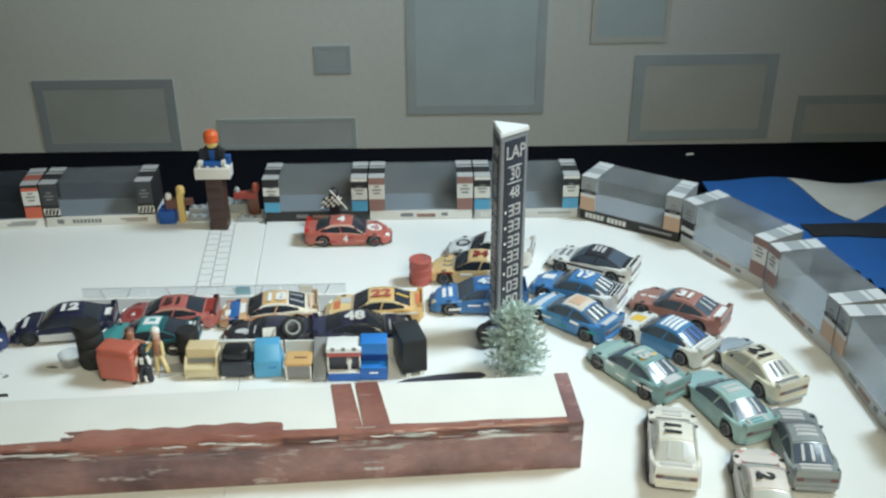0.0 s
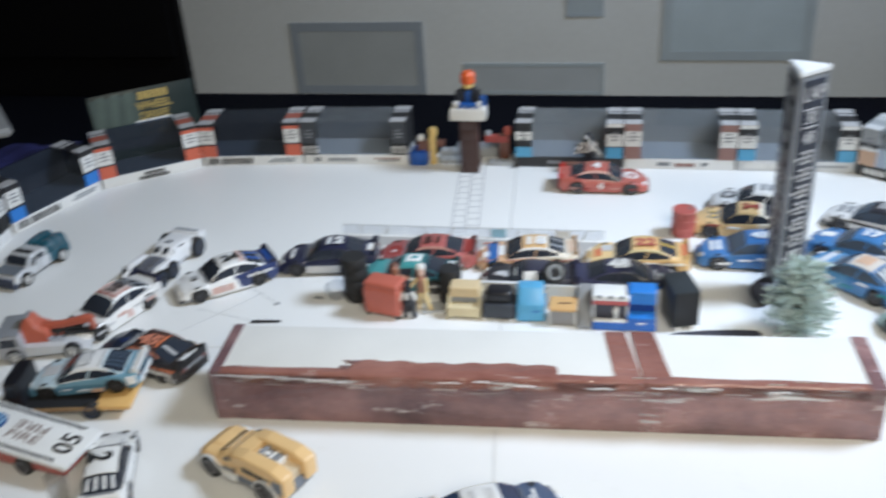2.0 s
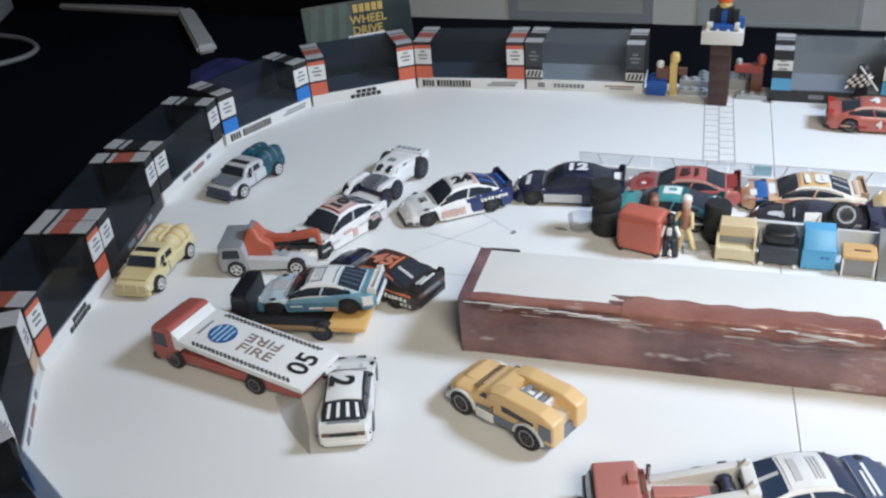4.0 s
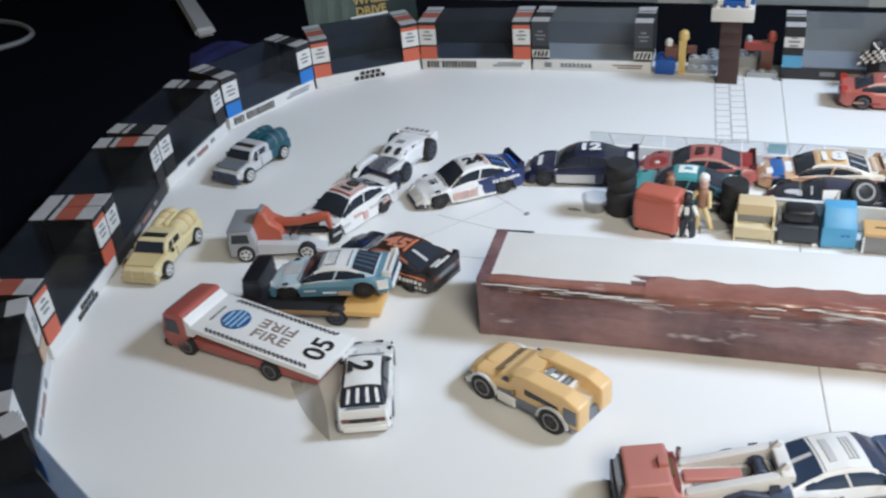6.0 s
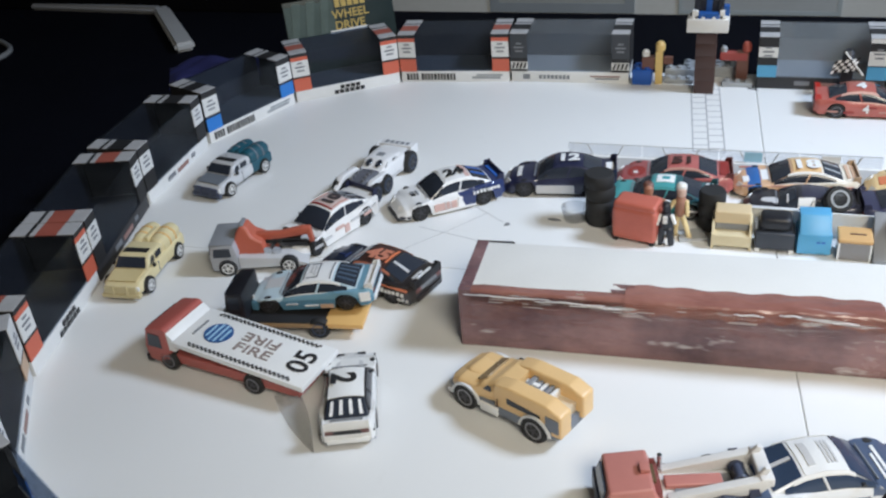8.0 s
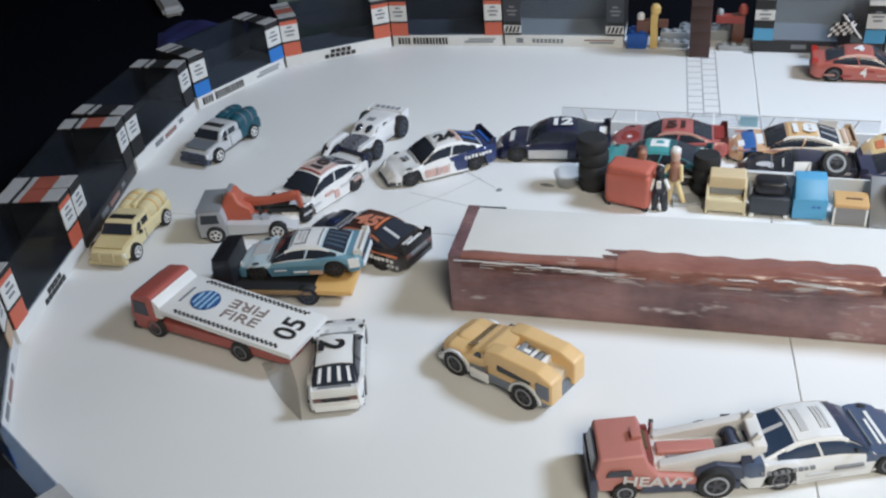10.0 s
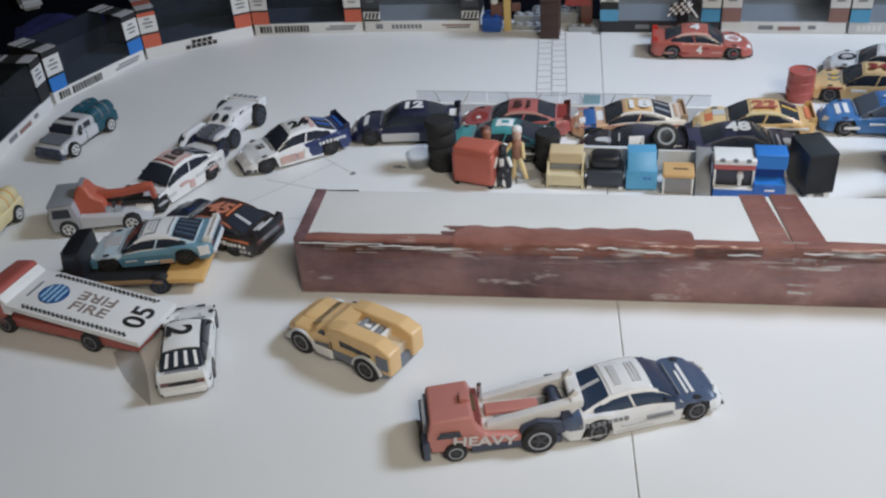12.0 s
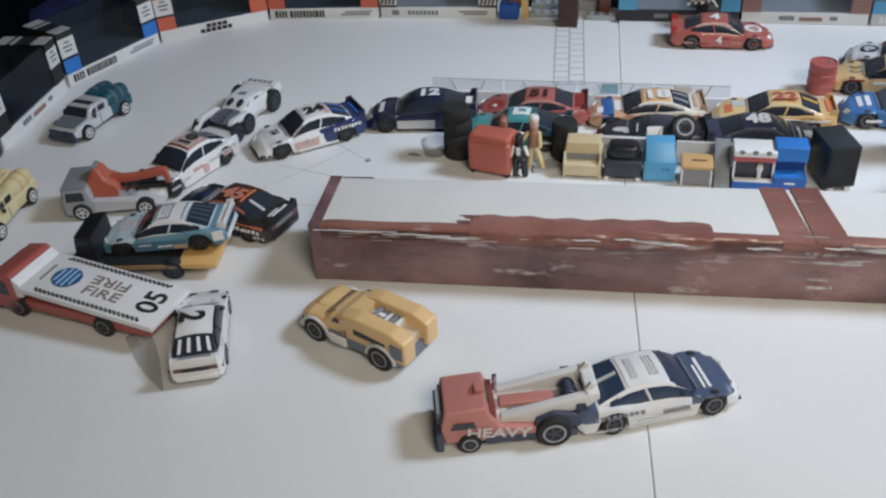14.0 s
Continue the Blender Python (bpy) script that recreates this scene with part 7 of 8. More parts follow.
def bottle_brush_tree():
    t = thing("toy_tree", at(0.2140, -0.2600), "pale frosted green bottle-brush toy tree", "tree")
    part("trunk", lathe([(0.0022, 0.0), (0.0016, 0.020), (0.0009, 0.050)], 10), BROWN_BRICK, t)
    part("base", lathe([(0.0080, 0.0), (0.0082, 0.0014), (0.0060, 0.0026)], 20), surf("pale_tree_base", (0.55, 0.58, 0.56), 0.6), t)
    r = random.Random(11)
    limbs = bmesh.new()
    leaves = bmesh.new()
    for k in range(230):
        z = 0.004 + 0.050 * (k / 230) ** 0.9
        reach = (0.0185 * (1 - (z / 0.066) ** 2.2) + 0.0035) * r.uniform(0.6, 1.15)
        a = k * 2.399 + r.uniform(-0.3, 0.3)
        start = Vector((0, 0, z))
        tip = Vector((math.cos(a) * reach, math.sin(a) * reach, z + reach * r.uniform(0.0, 0.5)))
        d = tip - start
        n = Vector((-d.y, d.x, 0)).normalized() * 0.0003
        vs = [limbs.verts.new(p) for p in (start + n, start - n, tip)]
        limbs.faces.new(vs)
        for j in range(20):
            f = 0.10 + 0.90 * j / 19
            p = start.lerp(tip, f)
            out = Vector((r.uniform(-1, 1), r.uniform(-1, 1), r.uniform(-0.6, 1.0))).normalized() * r.uniform(0.0020, 0.0044) + d.normalized() * 0.0016
            w = out.cross(Vector((r.uniform(-1, 1), r.uniform(-1, 1), 0.3))).normalized() * 0.0006
            q = [leaves.verts.new(x) for x in (p - w, p + w, p + out * 0.7 + w * 0.8, p + out, p + out * 0.7 - w * 0.8)]
            leaves.faces.new(q)
    part("limbs", limbs, surf("pale_limb", (0.42, 0.46, 0.42), 0.7), t, smooth=None)
    frost = surf("frosted_green_needles", (0.50, 0.61, 0.58), 0.7, amount=0.35, fine=400, broad=150)
    part("crown", leaves, frost, t, smooth=None)


bottle_brush_tree()

flat_piece("skid_plate", [(-0.032, -0.0025), (-0.022, 0.0022), (-0.004, 0.0042), (0.018, 0.0048), (0.030, 0.0036), (0.033, 0.0), (0.028, -0.0030), (0.004, -0.0030)], 0.0, 0.0016, at(0.1600, -0.2640, 6), surf("charcoal_plastic", (0.05, 0.05, 0.07), 0.4), "flat dark plastic strip lying behind the long carton", "strip")
flat_piece("skid_strip", [(-0.011, -0.0012), (-0.009, 0.0012), (0.010, 0.0010), (0.011, -0.0005)], 0.0, 0.0016, at(-0.1480, -0.2750, 5), BLACK_PLASTIC, "small black plastic strip lying behind the long carton", "strip")
flat_piece("debris_piece", [(-0.004, -0.0010), (0.0, 0.0014), (0.005, 0.0004), (0.001, -0.0012)], 0.0, 0.0010, at(-0.1190, -0.2400, -15), INK_GREY, "small dark scrap of debris on the board", "debris")
flat_piece("debris_piece", [(-0.002, -0.0012), (0.0002, 0.0016), (0.0020, -0.0004), (0.0006, -0.0016)], 0.0, 0.0010, at(-0.1480, -0.2505, 20), INK_GREY, "small dark scrap of debris on the board", "debris")
flat_piece("grey_plate", [(-0.008, -0.006), (-0.008, 0.006), (0.006, 0.008), (0.009, -0.004)], 0.0, 0.0020, at(-0.0310, -0.2480, 10), surf("pale_grey_plastic", (0.42, 0.43, 0.44), 0.5), "pale grey plastic plate beside the mechanics", "plate")
ring = thing("clear_cup", at(-0.1060, -0.2350), "clear plastic cup rim beside the tyre stack", "cup")
part("cup", lathe([(0.0075, 0.0), (0.0090, 0.0085), (0.0087, 0.0085), (0.0070, 0.0010)], 28), CLEAR_GREY, ring).visible_shadow = False


# ---- toy figures, each one plain mesh ----
def figure(name, m, blocks, label):
    """blocks: (material, kind, numbers): box x0 x1 y0 y1 z0 z1, or knob x y z radius height."""
    bm = bmesh.new()
    mats = []
    for mat, kind, *v in blocks:
        if mat not in mats:
            mats.append(mat)
        before = set(bm.faces)
        if kind == "box":
            add_box(bm, *v, 0.0006, 2)
        elif kind == "limb":
            p, q, r = Vector(v[:3]), Vector(v[3:6]), v[6]
            tube = lathe([(r * 0.7, 0), (r, r * 0.5), (r * 0.9, (q - p).length - r * 0.5), (r * 0.6, (q - p).length)], 10)
            tube.transform(Matrix.Translation(p) @ (q - p).to_track_quat("Z", "Y").to_matrix().to_4x4())
            tmp = bpy.data.meshes.new("limb")
            tube.to_mesh(tmp)
            tube.free()
            bm.from_mesh(tmp)
            bpy.data.meshes.remove(tmp)
        else:
            x, y, z, r, hh = v
            add_lathe(bm, [(r * 0.7, 0), (r, hh * 0.18), (r, hh * 0.75), (r * 0.6, hh)], 16, "z", (x, y, z))
        for f in bm.faces:
            if f not in before:
                f.material_index = mats.index(mat)
    me = bpy.data.meshes.new(name)
    bmesh.ops.recalc_face_normals(bm, faces=bm.faces)
    bm.to_mesh(me)
    bm.free()
    for mat in mats:
        me.materials.append(mat)
    ob = new(name, me)
    ob.matrix_world = m
    return tagged(ob, label, "toy figure", "toy figures")


BLACK_F = surf("figure_black", (0.02, 0.022, 0.03), 0.4)
BLUE_F = surf("figure_blue", (0.02, 0.10, 0.36), 0.4)
YELLOW_F = surf("figure_yellow", (0.74, 0.52, 0.18), 0.4)
ORANGE_F = surf("figure_orange", (0.76, 0.13, 0.03), 0.4)
WHITE_F = surf("figure_white", (0.74, 0.72, 0.68), 0.4)
STUD_GREY_F = surf("figure_grey", (0.36, 0.38, 0.40), 0.4)
BROWN_F = surf("figure_brown", (0.16, 0.07, 0.05), 0.5)

figure("toy_figure", at(-0.0390, -0.0110, 0, 0.0636), [
    (BLUE_F, "box", -0.0075, 0.0085, -0.0080, 0.0060, 0.0, 0.0045), (BLACK_F, "box", -0.0072, 0.0072, -0.0020, 0.0055, 0.0040, 0.0165), (BLUE_F, "box", -0.0022, 0.0022, -0.0026, -0.0018, 0.0045, 0.0150),
    (BLACK_F, "box", -0.0112, -0.0068, -0.0040, 0.0030, 0.0050, 0.0150), (BLACK_F, "box", 0.0068, 0.0112, -0.0040, 0.0030, 0.0050, 0.0150), (WHITE_F, "box", -0.0125, -0.0080, -0.0080, -0.0030, 0.0020, 0.0062), (WHITE_F, "box", 0.0085, 0.0122, -0.0080, -0.0030, 0.0020, 0.0062),
    (YELLOW_F, "knob", 0, 0.0015, 0.0164, 0.0050, 0.0090), (ORANGE_F, "knob", 0, 0.0020, 0.0200, 0.0066, 0.0120), (BLUE_F, "box", 0.0095, 0.0155, -0.0010, 0.0050, 0.0, 0.0085)], "toy figure in an orange cap and black jacket on the podium")
figure("toy_figure", at(-0.0775, 0.0040), [
    (YELLOW_F, "box", -0.0029, 0.0029, -0.0030, 0.0030, 0.0, 0.0285), (YELLOW_F, "knob", 0.0008, 0, 0.0280, 0.0040, 0.0085), (BROWN_F, "box", -0.0140, -0.0036, -0.0030, 0.0040, 0.0130, 0.0235), (BROWN_F, "box", 0.0036, 0.0110, -0.0010, 0.0040, 0.0170, 0.0230), (WHITE_F, "knob", -0.0110, 0.0, 0.0230, 0.0032, 0.0060)], "yellow and brown toy figure beside the podium")
# this figure's reds are darkened to carry the shade beside the podium
figure("toy_figure", at(-0.0110, 0.0145), [
    (BROWN_F, "box", -0.0045, 0.0050, -0.0035, 0.0040, 0.0, 0.0260), (surf("figure_shaded_red", (0.34, 0.06, 0.05), 0.45), "box", -0.0180, 0.0040, -0.0040, 0.0030, 0.0190, 0.0255), (surf("figure_shaded_brick_red", (0.40, 0.085, 0.06), 0.45), "knob", 0.0030, 0.0, 0.0255, 0.0037, 0.0085), (STUD_GREY_F, "knob", -0.0150, 0.0, 0.0245, 0.0026, 0.0055)], "red toy figure beside the podium, darkened for shade")
BROWN_SKIN_F = surf("figure_skin_brown", (0.36, 0.18, 0.12), 0.5)
figure("toy_figure", at(-0.0595, -0.2400, 20) @ Matrix.Scale(0.98, 4), [
    (BROWN_F, "limb", -0.0022, 0.0, 0.0130, -0.0024, 0.0, 0.0, 0.0024), (BROWN_F, "limb", 0.0022, 0.0, 0.0130, 0.0026, 0.0, 0.0, 0.0024), (BROWN_SKIN_F, "knob", 0.0, 0.0, 0.0120, 0.0042, 0.0130), (BROWN_SKIN_F, "knob", 0.0004, -0.0008, 0.0245, 0.0030, 0.0070), (BROWN_F, "knob", 0.0006, 0.0006, 0.0262, 0.0034, 0.0064),
    (WHITE_F, "limb", -0.0034, -0.001, 0.0230, -0.0105, -0.004, 0.0255, 0.0013), (BROWN_SKIN_F, "limb", 0.0034, -0.001, 0.0225, 0.0110, -0.005, 0.0205, 0.0014), (WHITE_F, "limb", 0.0100, -0.005, 0.0210, 0.0135, -0.005, 0.0200, 0.0010)], "dark haired toy mechanic behind the red tool chest")
SKIN_F = surf("figure_skin_pink", (0.62, 0.42, 0.34), 0.5)
SAND_F = surf("figure_sand", (0.74, 0.58, 0.30), 0.45)
figure("toy_figure", at(-0.0385, -0.2480), [
    (SAND_F, "limb", 0.0008, 0.0, 0.0165, 0.0068, -0.003, 0.0, 0.0018), (SAND_F, "limb", -0.0016, 0.0, 0.0165, -0.0028, 0.001, 0.0, 0.0018), (BROWN_SKIN_F, "knob", 0.0, 0.0, 0.0150, 0.0036, 0.0140),
    (SAND_F, "limb", 0.0034, -0.001, 0.0265, 0.0046, -0.004, 0.0165, 0.0014), (SAND_F, "limb", -0.0032, -0.001, 0.0260, -0.0072, -0.004, 0.0200, 0.0014), (SKIN_F, "knob", 0.0002, -0.0004, 0.0285, 0.0028, 0.0066), (WHITE_F, "knob", 0.0, 0.0006, 0.0318, 0.0032, 0.0052)], "toy mechanic in sand trousers and a white cap leaning forward")
figure("toy_figure", at(-0.0462, -0.2585), [
    (BLACK_F, "limb", -0.0022, 0.0, 0.0130, -0.0034, -0.001, 0.0, 0.0026), (BLACK_F, "limb", 0.0022, 0.0, 0.0130, 0.0036, -0.001, 0.0, 0.0026), (WHITE_F, "limb", -0.0052, -0.002, 0.0085, -0.0048, -0.003, 0.0010, 0.0010), (WHITE_F, "limb", 0.0004, -0.0030, 0.0060, 0.0012, -0.0035, 0.0015, 0.0009),
    (BLACK_F, "knob", 0.0, 0.0, 0.0115, 0.0040, 0.0110), (WHITE_F, "limb", 0.0032, -0.001, 0.0215, 0.0060, -0.005, 0.0170, 0.0013), (WHITE_F, "box", -0.0016, 0.0012, -0.0046, -0.0030, 0.0165, 0.0215), (WHITE_F, "limb", -0.0030, -0.001, 0.0215, -0.0052, -0.004, 0.0150, 0.0012), (BLACK_F, "knob", 0.0, 0.0004, 0.0222, 0.0026, 0.0070)], "toy mechanic in black overalls with white sleeves beside the tool chest")


def brick(name, m, nx, ny, hgt, material, label, p=0.008):
    """A studded toy brick; the studs are one with it."""
    bm = box(-nx * p / 2 + 0.0001, nx * p / 2 - 0.0001, -ny * p / 2 + 0.0001, ny * p / 2 - 0.0001, 0, hgt, 0.0003)
    for i in range(nx):
        for j in range(ny):
            add_lathe(bm, [(0.0024, hgt - 0.0002), (0.0024, hgt + 0.0016), (0.0021, hgt + 0.0018)], 14, "z", ((i - (nx - 1) / 2) * p, (j - (ny - 1) / 2) * p, 0))
    ob = link_mesh(name, bm, material, smooth=35)
    ob.matrix_world = m
    return tagged(ob, label, "toy brick", "toy bricks")


STUD_GREY = surf("stud_grey", (0.36, 0.38, 0.40), 0.4)
DARK_BROWN = surf("brick_dark_brown", (0.060, 0.030, 0.024), 0.4)
for k in range(5):
    brick("toy_brick", at(-0.0395, -0.0085, 0, k * 0.0106), 2, 2, 0.0106, DARK_BROWN, "dark brown toy brick in the podium column")
brick("toy_brick", at(-0.0390, -0.0130, 0, 0.0530), 4, 2, 0.0105, WHITE_F, "white four-by-two toy brick on top of the podium")
brick("toy_brick", at(-0.0910, 0.0060), 2, 2, 0.0130, surf("brick_blue", (0.02, 0.10, 0.42), 0.4), "blue toy brick beside the yellow figure")
brick("toy_brick", at(-0.0610, 0.0110), 3, 2, 0.0040, STUD_GREY, "grey studded toy plate by the podium")
brick("toy_brick", at(-0.0610, 0.0150, 0, 0.0040), 3, 1, 0.0060, STUD_GREY, "grey studded toy brick by the podium")
brick("toy_brick", at(-0.0135, 0.0040), 3, 1, 0.0040, STUD_GREY, "grey studded toy plate by the podium")
brick("toy_brick", at(-0.0350, 0.0290), 6, 2, 0.0090, STUD_GREY, "long grey studded toy brick behind the podium")


def flag():
    t = thing("chequered_flag", at(0.0690, -0.0130), "small black and white chequered flag above the red car", "flag")
    bm = lathe([(0.0008, 0.0), (0.0008, 0.024)], 8)
    placed(part("pole", bm, WHITE_F, t, "white flag pole"), Matrix.Translation((0.0105, 0, 0.0185)) @ Matrix.Rotation(radians(-38), 4, "Y"))
    cols, rows_n, s = 7, 4, 0.0026
    pos = lambda i, j: Vector((-0.0135 + i * s + 0.0006 * j, 0.0010 * math.sin(i * 1.1), 0.0185 + j * s + 0.0006 * i + 0.0005 * math.sin(i * 0.8)))  # noqa: E731
    for i in range(cols):
        for j in range(rows_n):
            bm = bmesh.new()
            near = [bm.verts.new(p) for p in (pos(i, j), pos(i + 1, j), pos(i + 1, j + 1), pos(i, j + 1))]
            far = [bm.verts.new(v.co + Vector((0, 0.0003, 0))) for v in near]
            bm.faces.new(near)
            bm.faces.new(far[::-1])
            for k in range(4):
                bm.faces.new((near[k], far[k], far[(k + 1) % 4], near[(k + 1) % 4]))
            part("square", bm, INK if (i + j) % 2 else INK_WHITE, t, smooth=None)


flag()
figure("toy_figure", at(0.0680, -0.0080), [(BLACK_F, "box", -0.0045, 0.0045, -0.0030, 0.0030, 0.0, 0.0270), (BLACK_F, "limb", 0.0030, -0.002, 0.0250, 0.0100, -0.003, 0.0200, 0.0018), (BLACK_F, "knob", 0.0, 0.0, 0.0265, 0.0046, 0.0110)], "black toy flag figure behind the red car")


def clear_shard():
    """A thin leaf of clear plastic that leans from the truck's tail to the board."""
    bm = bmesh.new()
    a, tip, b = Vector((-0.2250, -0.4420, 0.0006)), Vector((-0.1875, -0.4770, 0.0006)), Vector((-0.2120, -0.4395, 0.0080))
    rows = []
    for k in range(11):
        f = k / 10
        left = a.lerp(tip, f) + Vector((-0.0016, -0.0018, 0)) * math.sin(math.pi * f)
        right = b.lerp(tip, f) + Vector((0.0015, 0.0010, 0)) * math.sin(math.pi * f)
        rows.append([bm.verts.new(left.lerp(right, g / 3)) for g in range(4)])
    for p, q in zip(rows, rows[1:]):
        for j in range(3):
            bm.faces.new((p[j], p[j + 1], q[j + 1], q[j]))
    bmesh.ops.remove_doubles(bm, verts=bm.verts, dist=0.00001)
    geo = bmesh.ops.extrude_face_region(bm, geom=bm.faces[:])
    bmesh.ops.translate(bm, vec=(0.0002, 0.0002, 0.0005), verts=[g for g in geo["geom"] if isinstance(g, bmesh.types.BMVert)])
    ob = link_mesh("plastic_sheet", bm, FAINT, smooth=50)
    ob.visible_shadow = False
    tagged(ob, "thin leaf of clear plastic leaning on the flatbed", "plastic sheet")


clear_shard()

# ---- round the track ----
def wall_panel(x0, x1, z0, z1, edge, inner_mat, edge_mat, label):
    t = thing("wall_panel", pose((x0 + x1) / 2, 0.2, z0), label, "wall panel", "panels on the wall")
    w, hgt = (x1 - x0) / 2, z1 - z0
    part("board", box(-w + edge, w - edge, -0.0008, 0.0, edge, hgt - edge), inner_mat, t)
    for a in ((-w, -w + edge, 0, hgt), (w - edge, w, 0, hgt), (-w + edge, w - edge, 0, edge), (-w + edge, w - edge, hgt - edge, hgt)):
        part("frame", box(a[0], a[1], -0.0011, 0.0, a[2], a[3]), edge_mat, t)


PALE_PANEL = surf("pale_blue_panel", (0.40, 0.48, 0.54), 0.6, amount=0.25, broad=20)
GREY_PANEL = surf("grey_blue_panel", (0.47, 0.49, 0.49), 0.6, amount=0.25, broad=20)
DARK_PANEL = surf("dark_grey_panel", (0.34, 0.37, 0.39), 0.6, amount=0.25, broad=20)
EDGE_PANEL = surf("panel_edge", (0.35, 0.41, 0.46), 0.6, amount=0.25, broad=30)
wall_panel(0.135, 0.287, 0.036, 0.240, 0.010, PALE_PANEL, EDGE_PANEL, "pale blue framed panel on the beige wall")
wall_panel(0.386, 0.545, 0.002, 0.101, 0.012, GREY_PANEL, EDGE_PANEL, "grey blue framed panel standing against the wall")
wall_panel(-0.275, -0.122, -0.003, 0.080, 0.010, DARK_PANEL, surf("dark_panel_edge", (0.25, 0.29, 0.34), 0.6), "dark grey framed panel standing against the wall")
wall_panel(0.035, 0.074, 0.084, 0.115, 0.004, EDGE_PANEL, surf("blue_panel_edge", (0.33, 0.39, 0.45), 0.6), "small dark framed panel on the wall")
wall_panel(-0.078, 0.076, -0.003, 0.033, 0.004, surf("low_blue_panel", (0.38, 0.42, 0.46), 0.6, amount=0.25, broad=20), EDGE_PANEL, "low grey blue panel standing against the wall")
wall_panel(0.574, 0.760, -0.003, 0.052, 0.010, GREY_PANEL, EDGE_PANEL, "dark framed panel standing against the wall")
wall_panel(0.335, 0.420, 0.115, 0.260, 0.006, PALE_PANEL, GREY_PANEL, "pale blue panel high on the wall")


def cloth():
    t = thing("blue_cloth", at(0, 0), "blue cloth with white and black shapes on the carpet", "cloth")
    wave = lambda x, y: 0.004 + 0.0030 * math.sin(x * 46) * math.cos(y * 38) + 0.0022 * math.sin(y * 70 + x * 20)  # noqa: E731

    def sheet(inside, lift, step=0.006):
        bm = bmesh.new()
        nx, ny = 62, 40
        vs = {}
        for i in range(nx + 1):
            for j in range(ny + 1):
                x, y = 0.425 + i * step, -0.160 + j * step
                if inside(x, y):
                    vs[i, j] = bm.verts.new((x, y, wave(x, y) + lift))
        for i in range(nx):
            for j in range(ny):
                k = [(i, j), (i + 1, j), (i + 1, j + 1), (i, j + 1)]
                if all(c in vs for c in k):
                    bm.faces.new([vs[c] for c in k])
        geo = bmesh.ops.extrude_face_region(bm, geom=bm.faces[:])
        bmesh.ops.translate(bm, vec=(0, 0, -0.0016), verts=[g for g in geo["geom"] if isinstance(g, bmesh.types.BMVert)])
        return bm

    part("fabric", sheet(lambda x, y: y < 0.076 + 0.01 * math.sin(x * 30) * 0.3 and x > 0.438 - y * 0.1 + max(0, -y) * 0.45, 0.0), surf("blue_fabric", (0.012, 0.10, 0.36), 0.85, amount=0.25, fine=1200, broad=40, bump=0.4), t)
    def stretch(corners, lift, n=24):
        """A patch of the cloth between four corners, following its waves."""
        a, b, c, d = (Vector(p) for p in corners)
        bm = bmesh.new()
        rows = []
        for i in range(n + 1):
            row = []
            for j in range(n + 1):
                p = a.lerp(b, i / n).lerp(d.lerp(c, i / n), j / n)
                row.append(bm.verts.new((p.x, p.y, wave(p.x, p.y) + lift)))
            rows.append(row)
        for p, q in zip(rows, rows[1:]):
            for j in range(n):
                bm.faces.new((p[j], p[j + 1], q[j + 1], q[j]))
        geo = bmesh.ops.extrude_face_region(bm, geom=bm.faces[:])
        bmesh.ops.translate(bm, vec=(0, 0, -0.0010), verts=[g for g in geo["geom"] if isinstance(g, bmesh.types.BMVert)])
        return bm

    part("white_shape", stretch([(0.522, 0.069), (0.720, 0.068), (0.600, 0.008), (0.551, -0.030)], 0.0012), surf("white_fabric", (0.62, 0.62, 0.60), 0.85, amount=0.2, fine=1200, broad=40, bump=0.4), t)
    part("black_band", stretch([(0.498, -0.036), (0.760, -0.036), (0.760, -0.068), (0.502, -0.060)], 0.0014), surf("black_fabric", (0.012, 0.013, 0.018), 0.85), t)


cloth()


def dim_cloth():
    """A crumpled dark blue cloth on the carpet."""
    bm = bmesh.new()
    n, rows = 16, []
    for i in range(n + 1):
        u = i / n
        row = []
        for j in range(n + 1):
            v = j / n
            edge = min(u, v, 1 - u, 1 - v)
            z = 0.001 + min(1.0, edge * 5) * (0.007 + 0.004 * math.sin(u * 11 + v * 5) + 0.003 * math.sin(v * 17 - u * 4))
            row.append(bm.verts.new(((u - 0.5) * 0.095, (v - 0.5) * 0.060 + 0.006 * math.sin(u * 5), z)))
        rows.append(row)
    for a, b in zip(rows, rows[1:]):
        for j in range(n):
            bm.faces.new((a[j], a[j + 1], b[j + 1], b[j]))
    geo = bmesh.ops.extrude_face_region(bm, geom=bm.faces[:])
    bmesh.ops.translate(bm, vec=(0, 0, -0.001), verts=[g for g in geo["geom"] if isinstance(g, bmesh.types.BMVert)])
    ob = link_mesh("blue_cloth", bm, surf("navy_fabric", (0.012, 0.014, 0.085), 0.9), smooth=60)
    ob.matrix_world = at(-0.500, 0.005, 30, -0.004)
    tagged(ob, "crumpled dark blue cloth on the carpet behind the cases", "cloth")


dim_cloth()


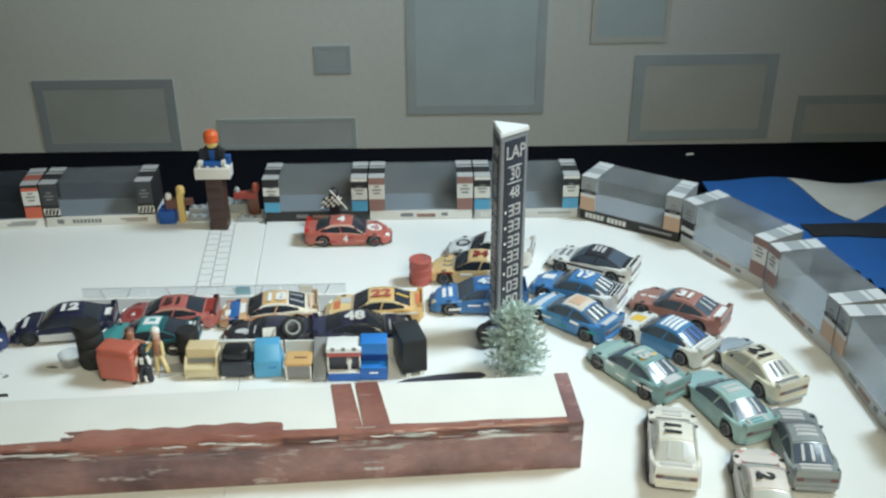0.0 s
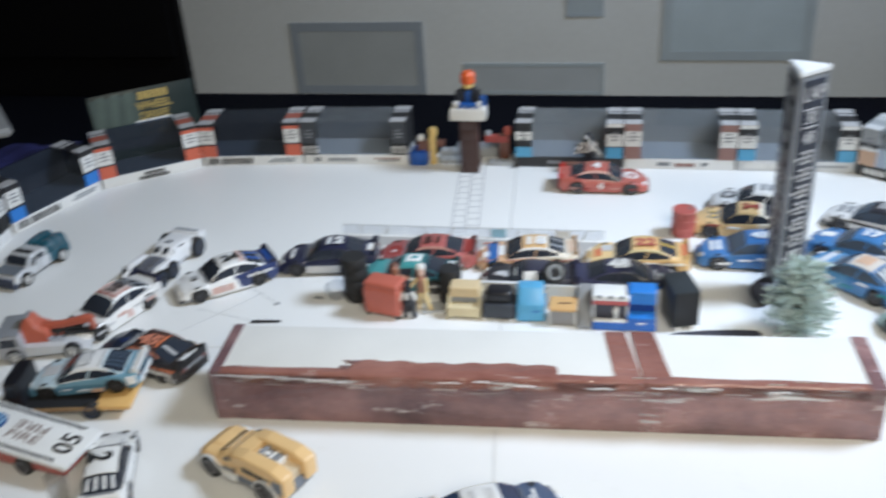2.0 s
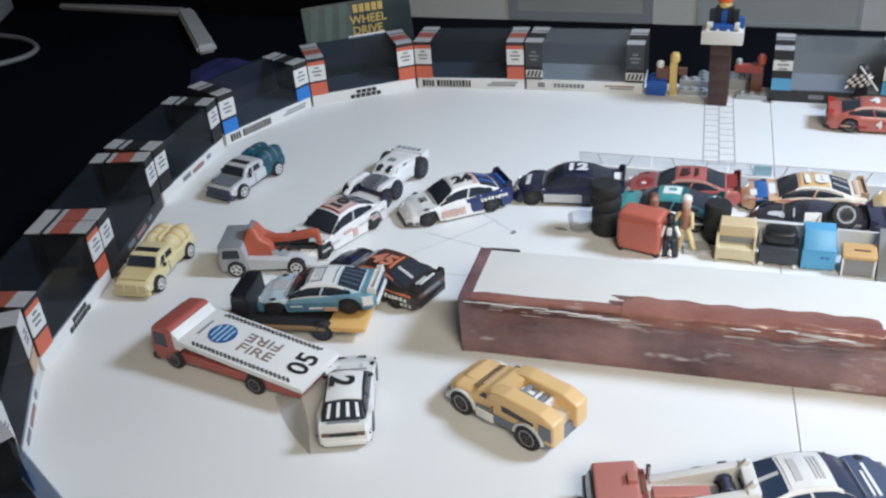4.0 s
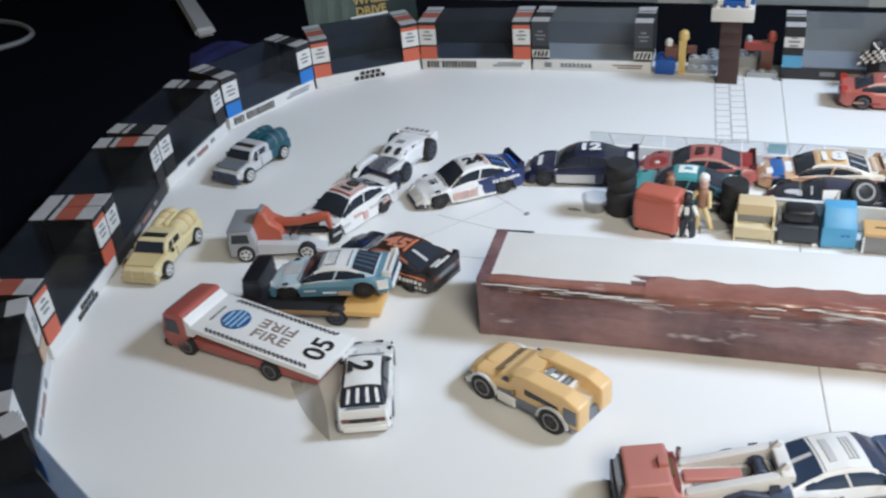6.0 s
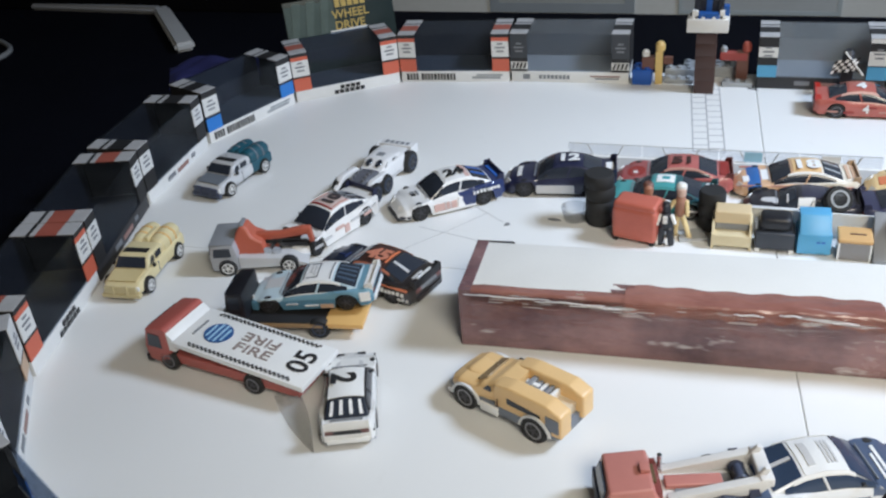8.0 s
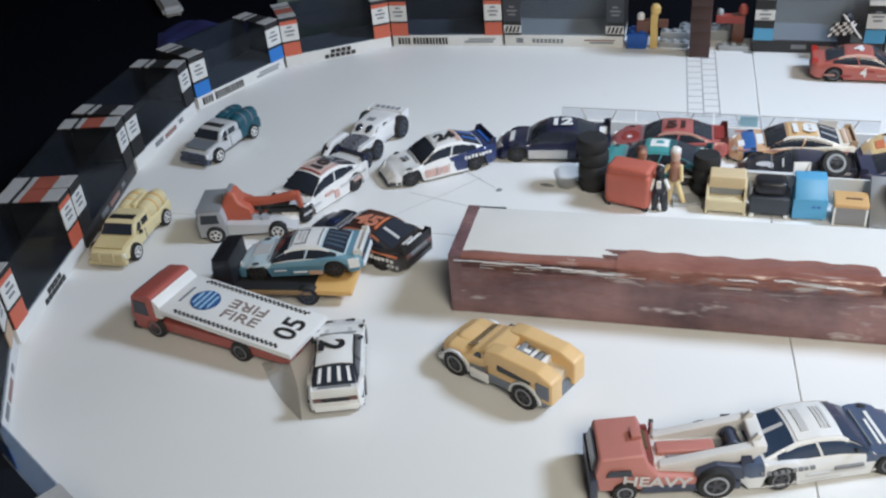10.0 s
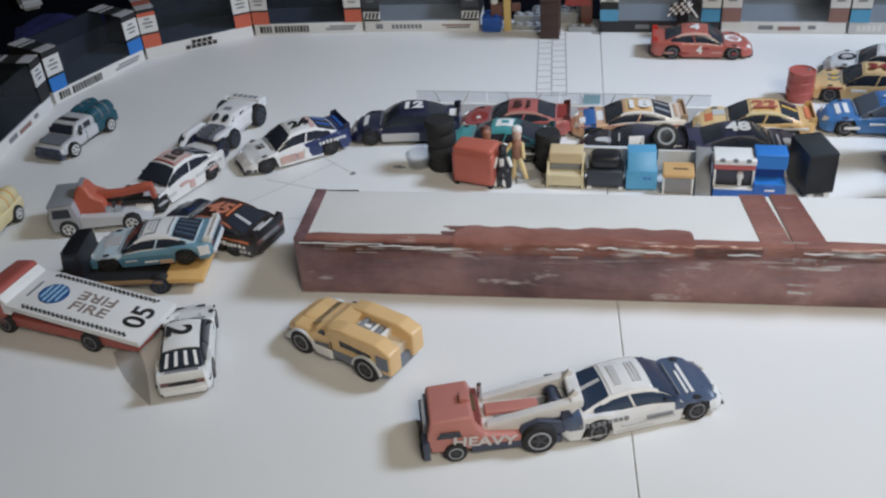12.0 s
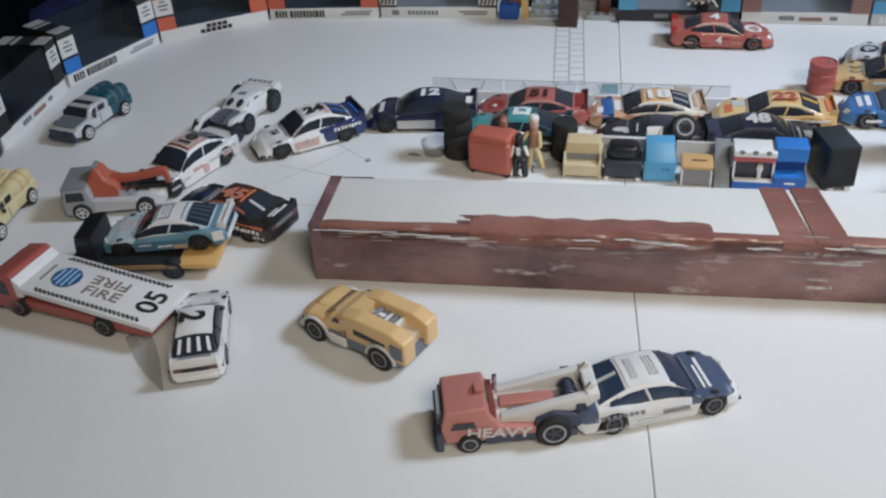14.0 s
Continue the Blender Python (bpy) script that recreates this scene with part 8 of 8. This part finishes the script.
def sign():
    t = thing("sign_card", pose(-0.3560, -0.0060, 0.0150, -10, 0, 36), "dark green sign card with gold lettering behind a display case", "sign")
    part("card", box(-0.0500, 0.0500, 0.0, 0.0008, -0.0185, 0.0600, 0.0002), surf("dark_green_print", (0.020, 0.034, 0.034), 0.35, amount=0.4, broad=35), t)
    part("pale_sweep", box(-0.0495, -0.0050, -0.0003, 0.0001, 0.0260, 0.0560), surf("dull_green_print", (0.075, 0.105, 0.095), 0.4, amount=0.5, broad=60), t)
    gold = surf("gold_ink", (0.55, 0.40, 0.12), 0.45)
    for j in range(5):
        part("letter_bar", box(-0.0035 + j * 0.0058, 0.0010 + j * 0.0058, -0.0004, 0.0, 0.0492, 0.0565), gold, t)
    for words, x, z in (("WHEEL", 0.0096, 0.0425), ("DRIVE", 0.0080, 0.0328)):
        lettering("sign_lettering", words, 0.0104, pose(x, -0.0002, z, 90, 0, 0), gold, t, 0.0002)
    part("white_label", box(-0.0110, 0.0230, -0.0005, 0.0001, 0.0235, 0.0295, 0.0002), CARD_WHITE, t)
    part("amber_strip", box(-0.0490, -0.0130, -0.0004, 0.0001, 0.0225, 0.0250), AMBER, t)
    for k in range(3):
        part("light_streak", panel([(-0.046 + k * 0.013, -0.0002, 0.0270), (-0.040 + k * 0.013, -0.0002, 0.0270), (-0.034 + k * 0.013, -0.0002, 0.0580), (-0.042 + k * 0.013, -0.0002, 0.0580)], 1.0, 0.0002), surf("sweep_green_print", (0.10, 0.135, 0.12), 0.4, amount=0.5, broad=60), t)


sign()


def strip(name, pts, width, thick, material, label, category):
    """A flat bent strip that lies along a line of points."""
    cu = bpy.data.curves.new(name, "CURVE")
    cu.dimensions, cu.bevel_depth, cu.bevel_resolution, cu.resolution_u = "3D", width / 2, 3, 8
    sp = cu.splines.new("BEZIER")
    sp.bezier_points.add(len(pts) - 1)
    for b, p in zip(sp.bezier_points, pts):
        b.co = p
        b.handle_left_type = b.handle_right_type = "AUTO"
    cu.use_fill_caps = True
    ob = new(name, cu)
    deps = bpy.context.evaluated_depsgraph_get()
    me = bpy.data.meshes.new_from_object(ob.evaluated_get(deps))
    bpy.data.objects.remove(ob)
    lowest = min(v.co.z for v in me.vertices)
    for v in me.vertices:
        v.co.z = -0.004 + (v.co.z - lowest) * thick
    me.materials.append(material)
    return tagged(new(name, me), label, category)


WHITE_PLASTIC = surf("white_plastic", (0.52, 0.53, 0.54), 0.4)
strip("cable", [(-0.880, 0.080, 0.0), (-0.800, 0.060, 0.0), (-0.770, 0.025, 0.0), (-0.790, -0.020, 0.0)], 0.006, 1.0, surf("white_cable", (0.26, 0.27, 0.28), 0.4), "white cable lying on the dark carpet", "cable")


def white_bracket():
    t = thing("shelf_bracket", at(0, 0, 0, -0.004), "white plastic bracket lying on the dark carpet", "bracket")
    def bar(a, b, wa, wb, hgt):
        a, b = Vector(a), Vector(b)
        d = (b - a).normalized()
        n = Vector((-d.y, d.x))
        bm = bmesh.new()
        pts = [a + n * wa, b + n * wb, b - n * wb, a - n * wa]
        lo, hi = [bm.verts.new((p.x, p.y, 0)) for p in pts], [bm.verts.new((p.x, p.y, hgt)) for p in pts]
        bm.faces.new(lo[::-1])
        bm.faces.new(hi)
        for k in range(4):
            bm.faces.new((lo[k], lo[(k + 1) % 4], hi[(k + 1) % 4], hi[k]))
        bmesh.ops.recalc_face_normals(bm, faces=bm.faces)
        bmesh.ops.bevel(bm, geom=bm.edges[:], offset=0.003, segments=3, affect="EDGES")
        return bm
    part("foot", bar((-0.668, 0.176), (-0.566, 0.056), 0.0095, 0.0105, 0.010), WHITE_PLASTIC, t)
    part("arm", bar((-0.860, 0.188), (-0.672, 0.180), 0.005, 0.007, 0.008), surf("grey_white_plastic", (0.34, 0.34, 0.35), 0.5), t)


white_bracket()
flat = thing("white_box", pose(-0.960, 0.110, -0.004, 0, 0, 25), "white plastic box on the dark carpet", "box")
part("shell", box(-0.060, 0.060, -0.050, 0.050, 0.0, 0.030, 0.004, 3), surf("dull_white_plastic", (0.40, 0.41, 0.42), 0.45), flat)
flat_piece("paper_scrap", [(-0.006, -0.002), (-0.002, 0.002), (0.006, 0.001), (0.003, -0.002)], 0.0, 0.0008, at(0.4490, 0.1680, 10, -0.004), CARD_WHITE, "tiny white paper scrap on the carpet", "scrap")


# made-up thin black slab that stands for the darkness on the wall's left
def wardrobe():
    t = thing("wardrobe", at(-1.06, 0.186, 0, -0.004), "thin black slab added to darken the left of the wall", "wardrobe")
    black = surf("flat_black_darkening", (0.004, 0.004, 0.005), 0.7, spec=0.1)
    part("dark_slab", box(-0.66, 0.66, 0.0, 0.0135, 0.0, 1.90, 0.003), black, t)
    for s in (-1, 1):
        part("door", box(min(s * 0.003, s * 0.65), max(s * 0.003, s * 0.65), -0.006, -0.0005, 0.05, 1.87, 0.002), black, t)


wardrobe()
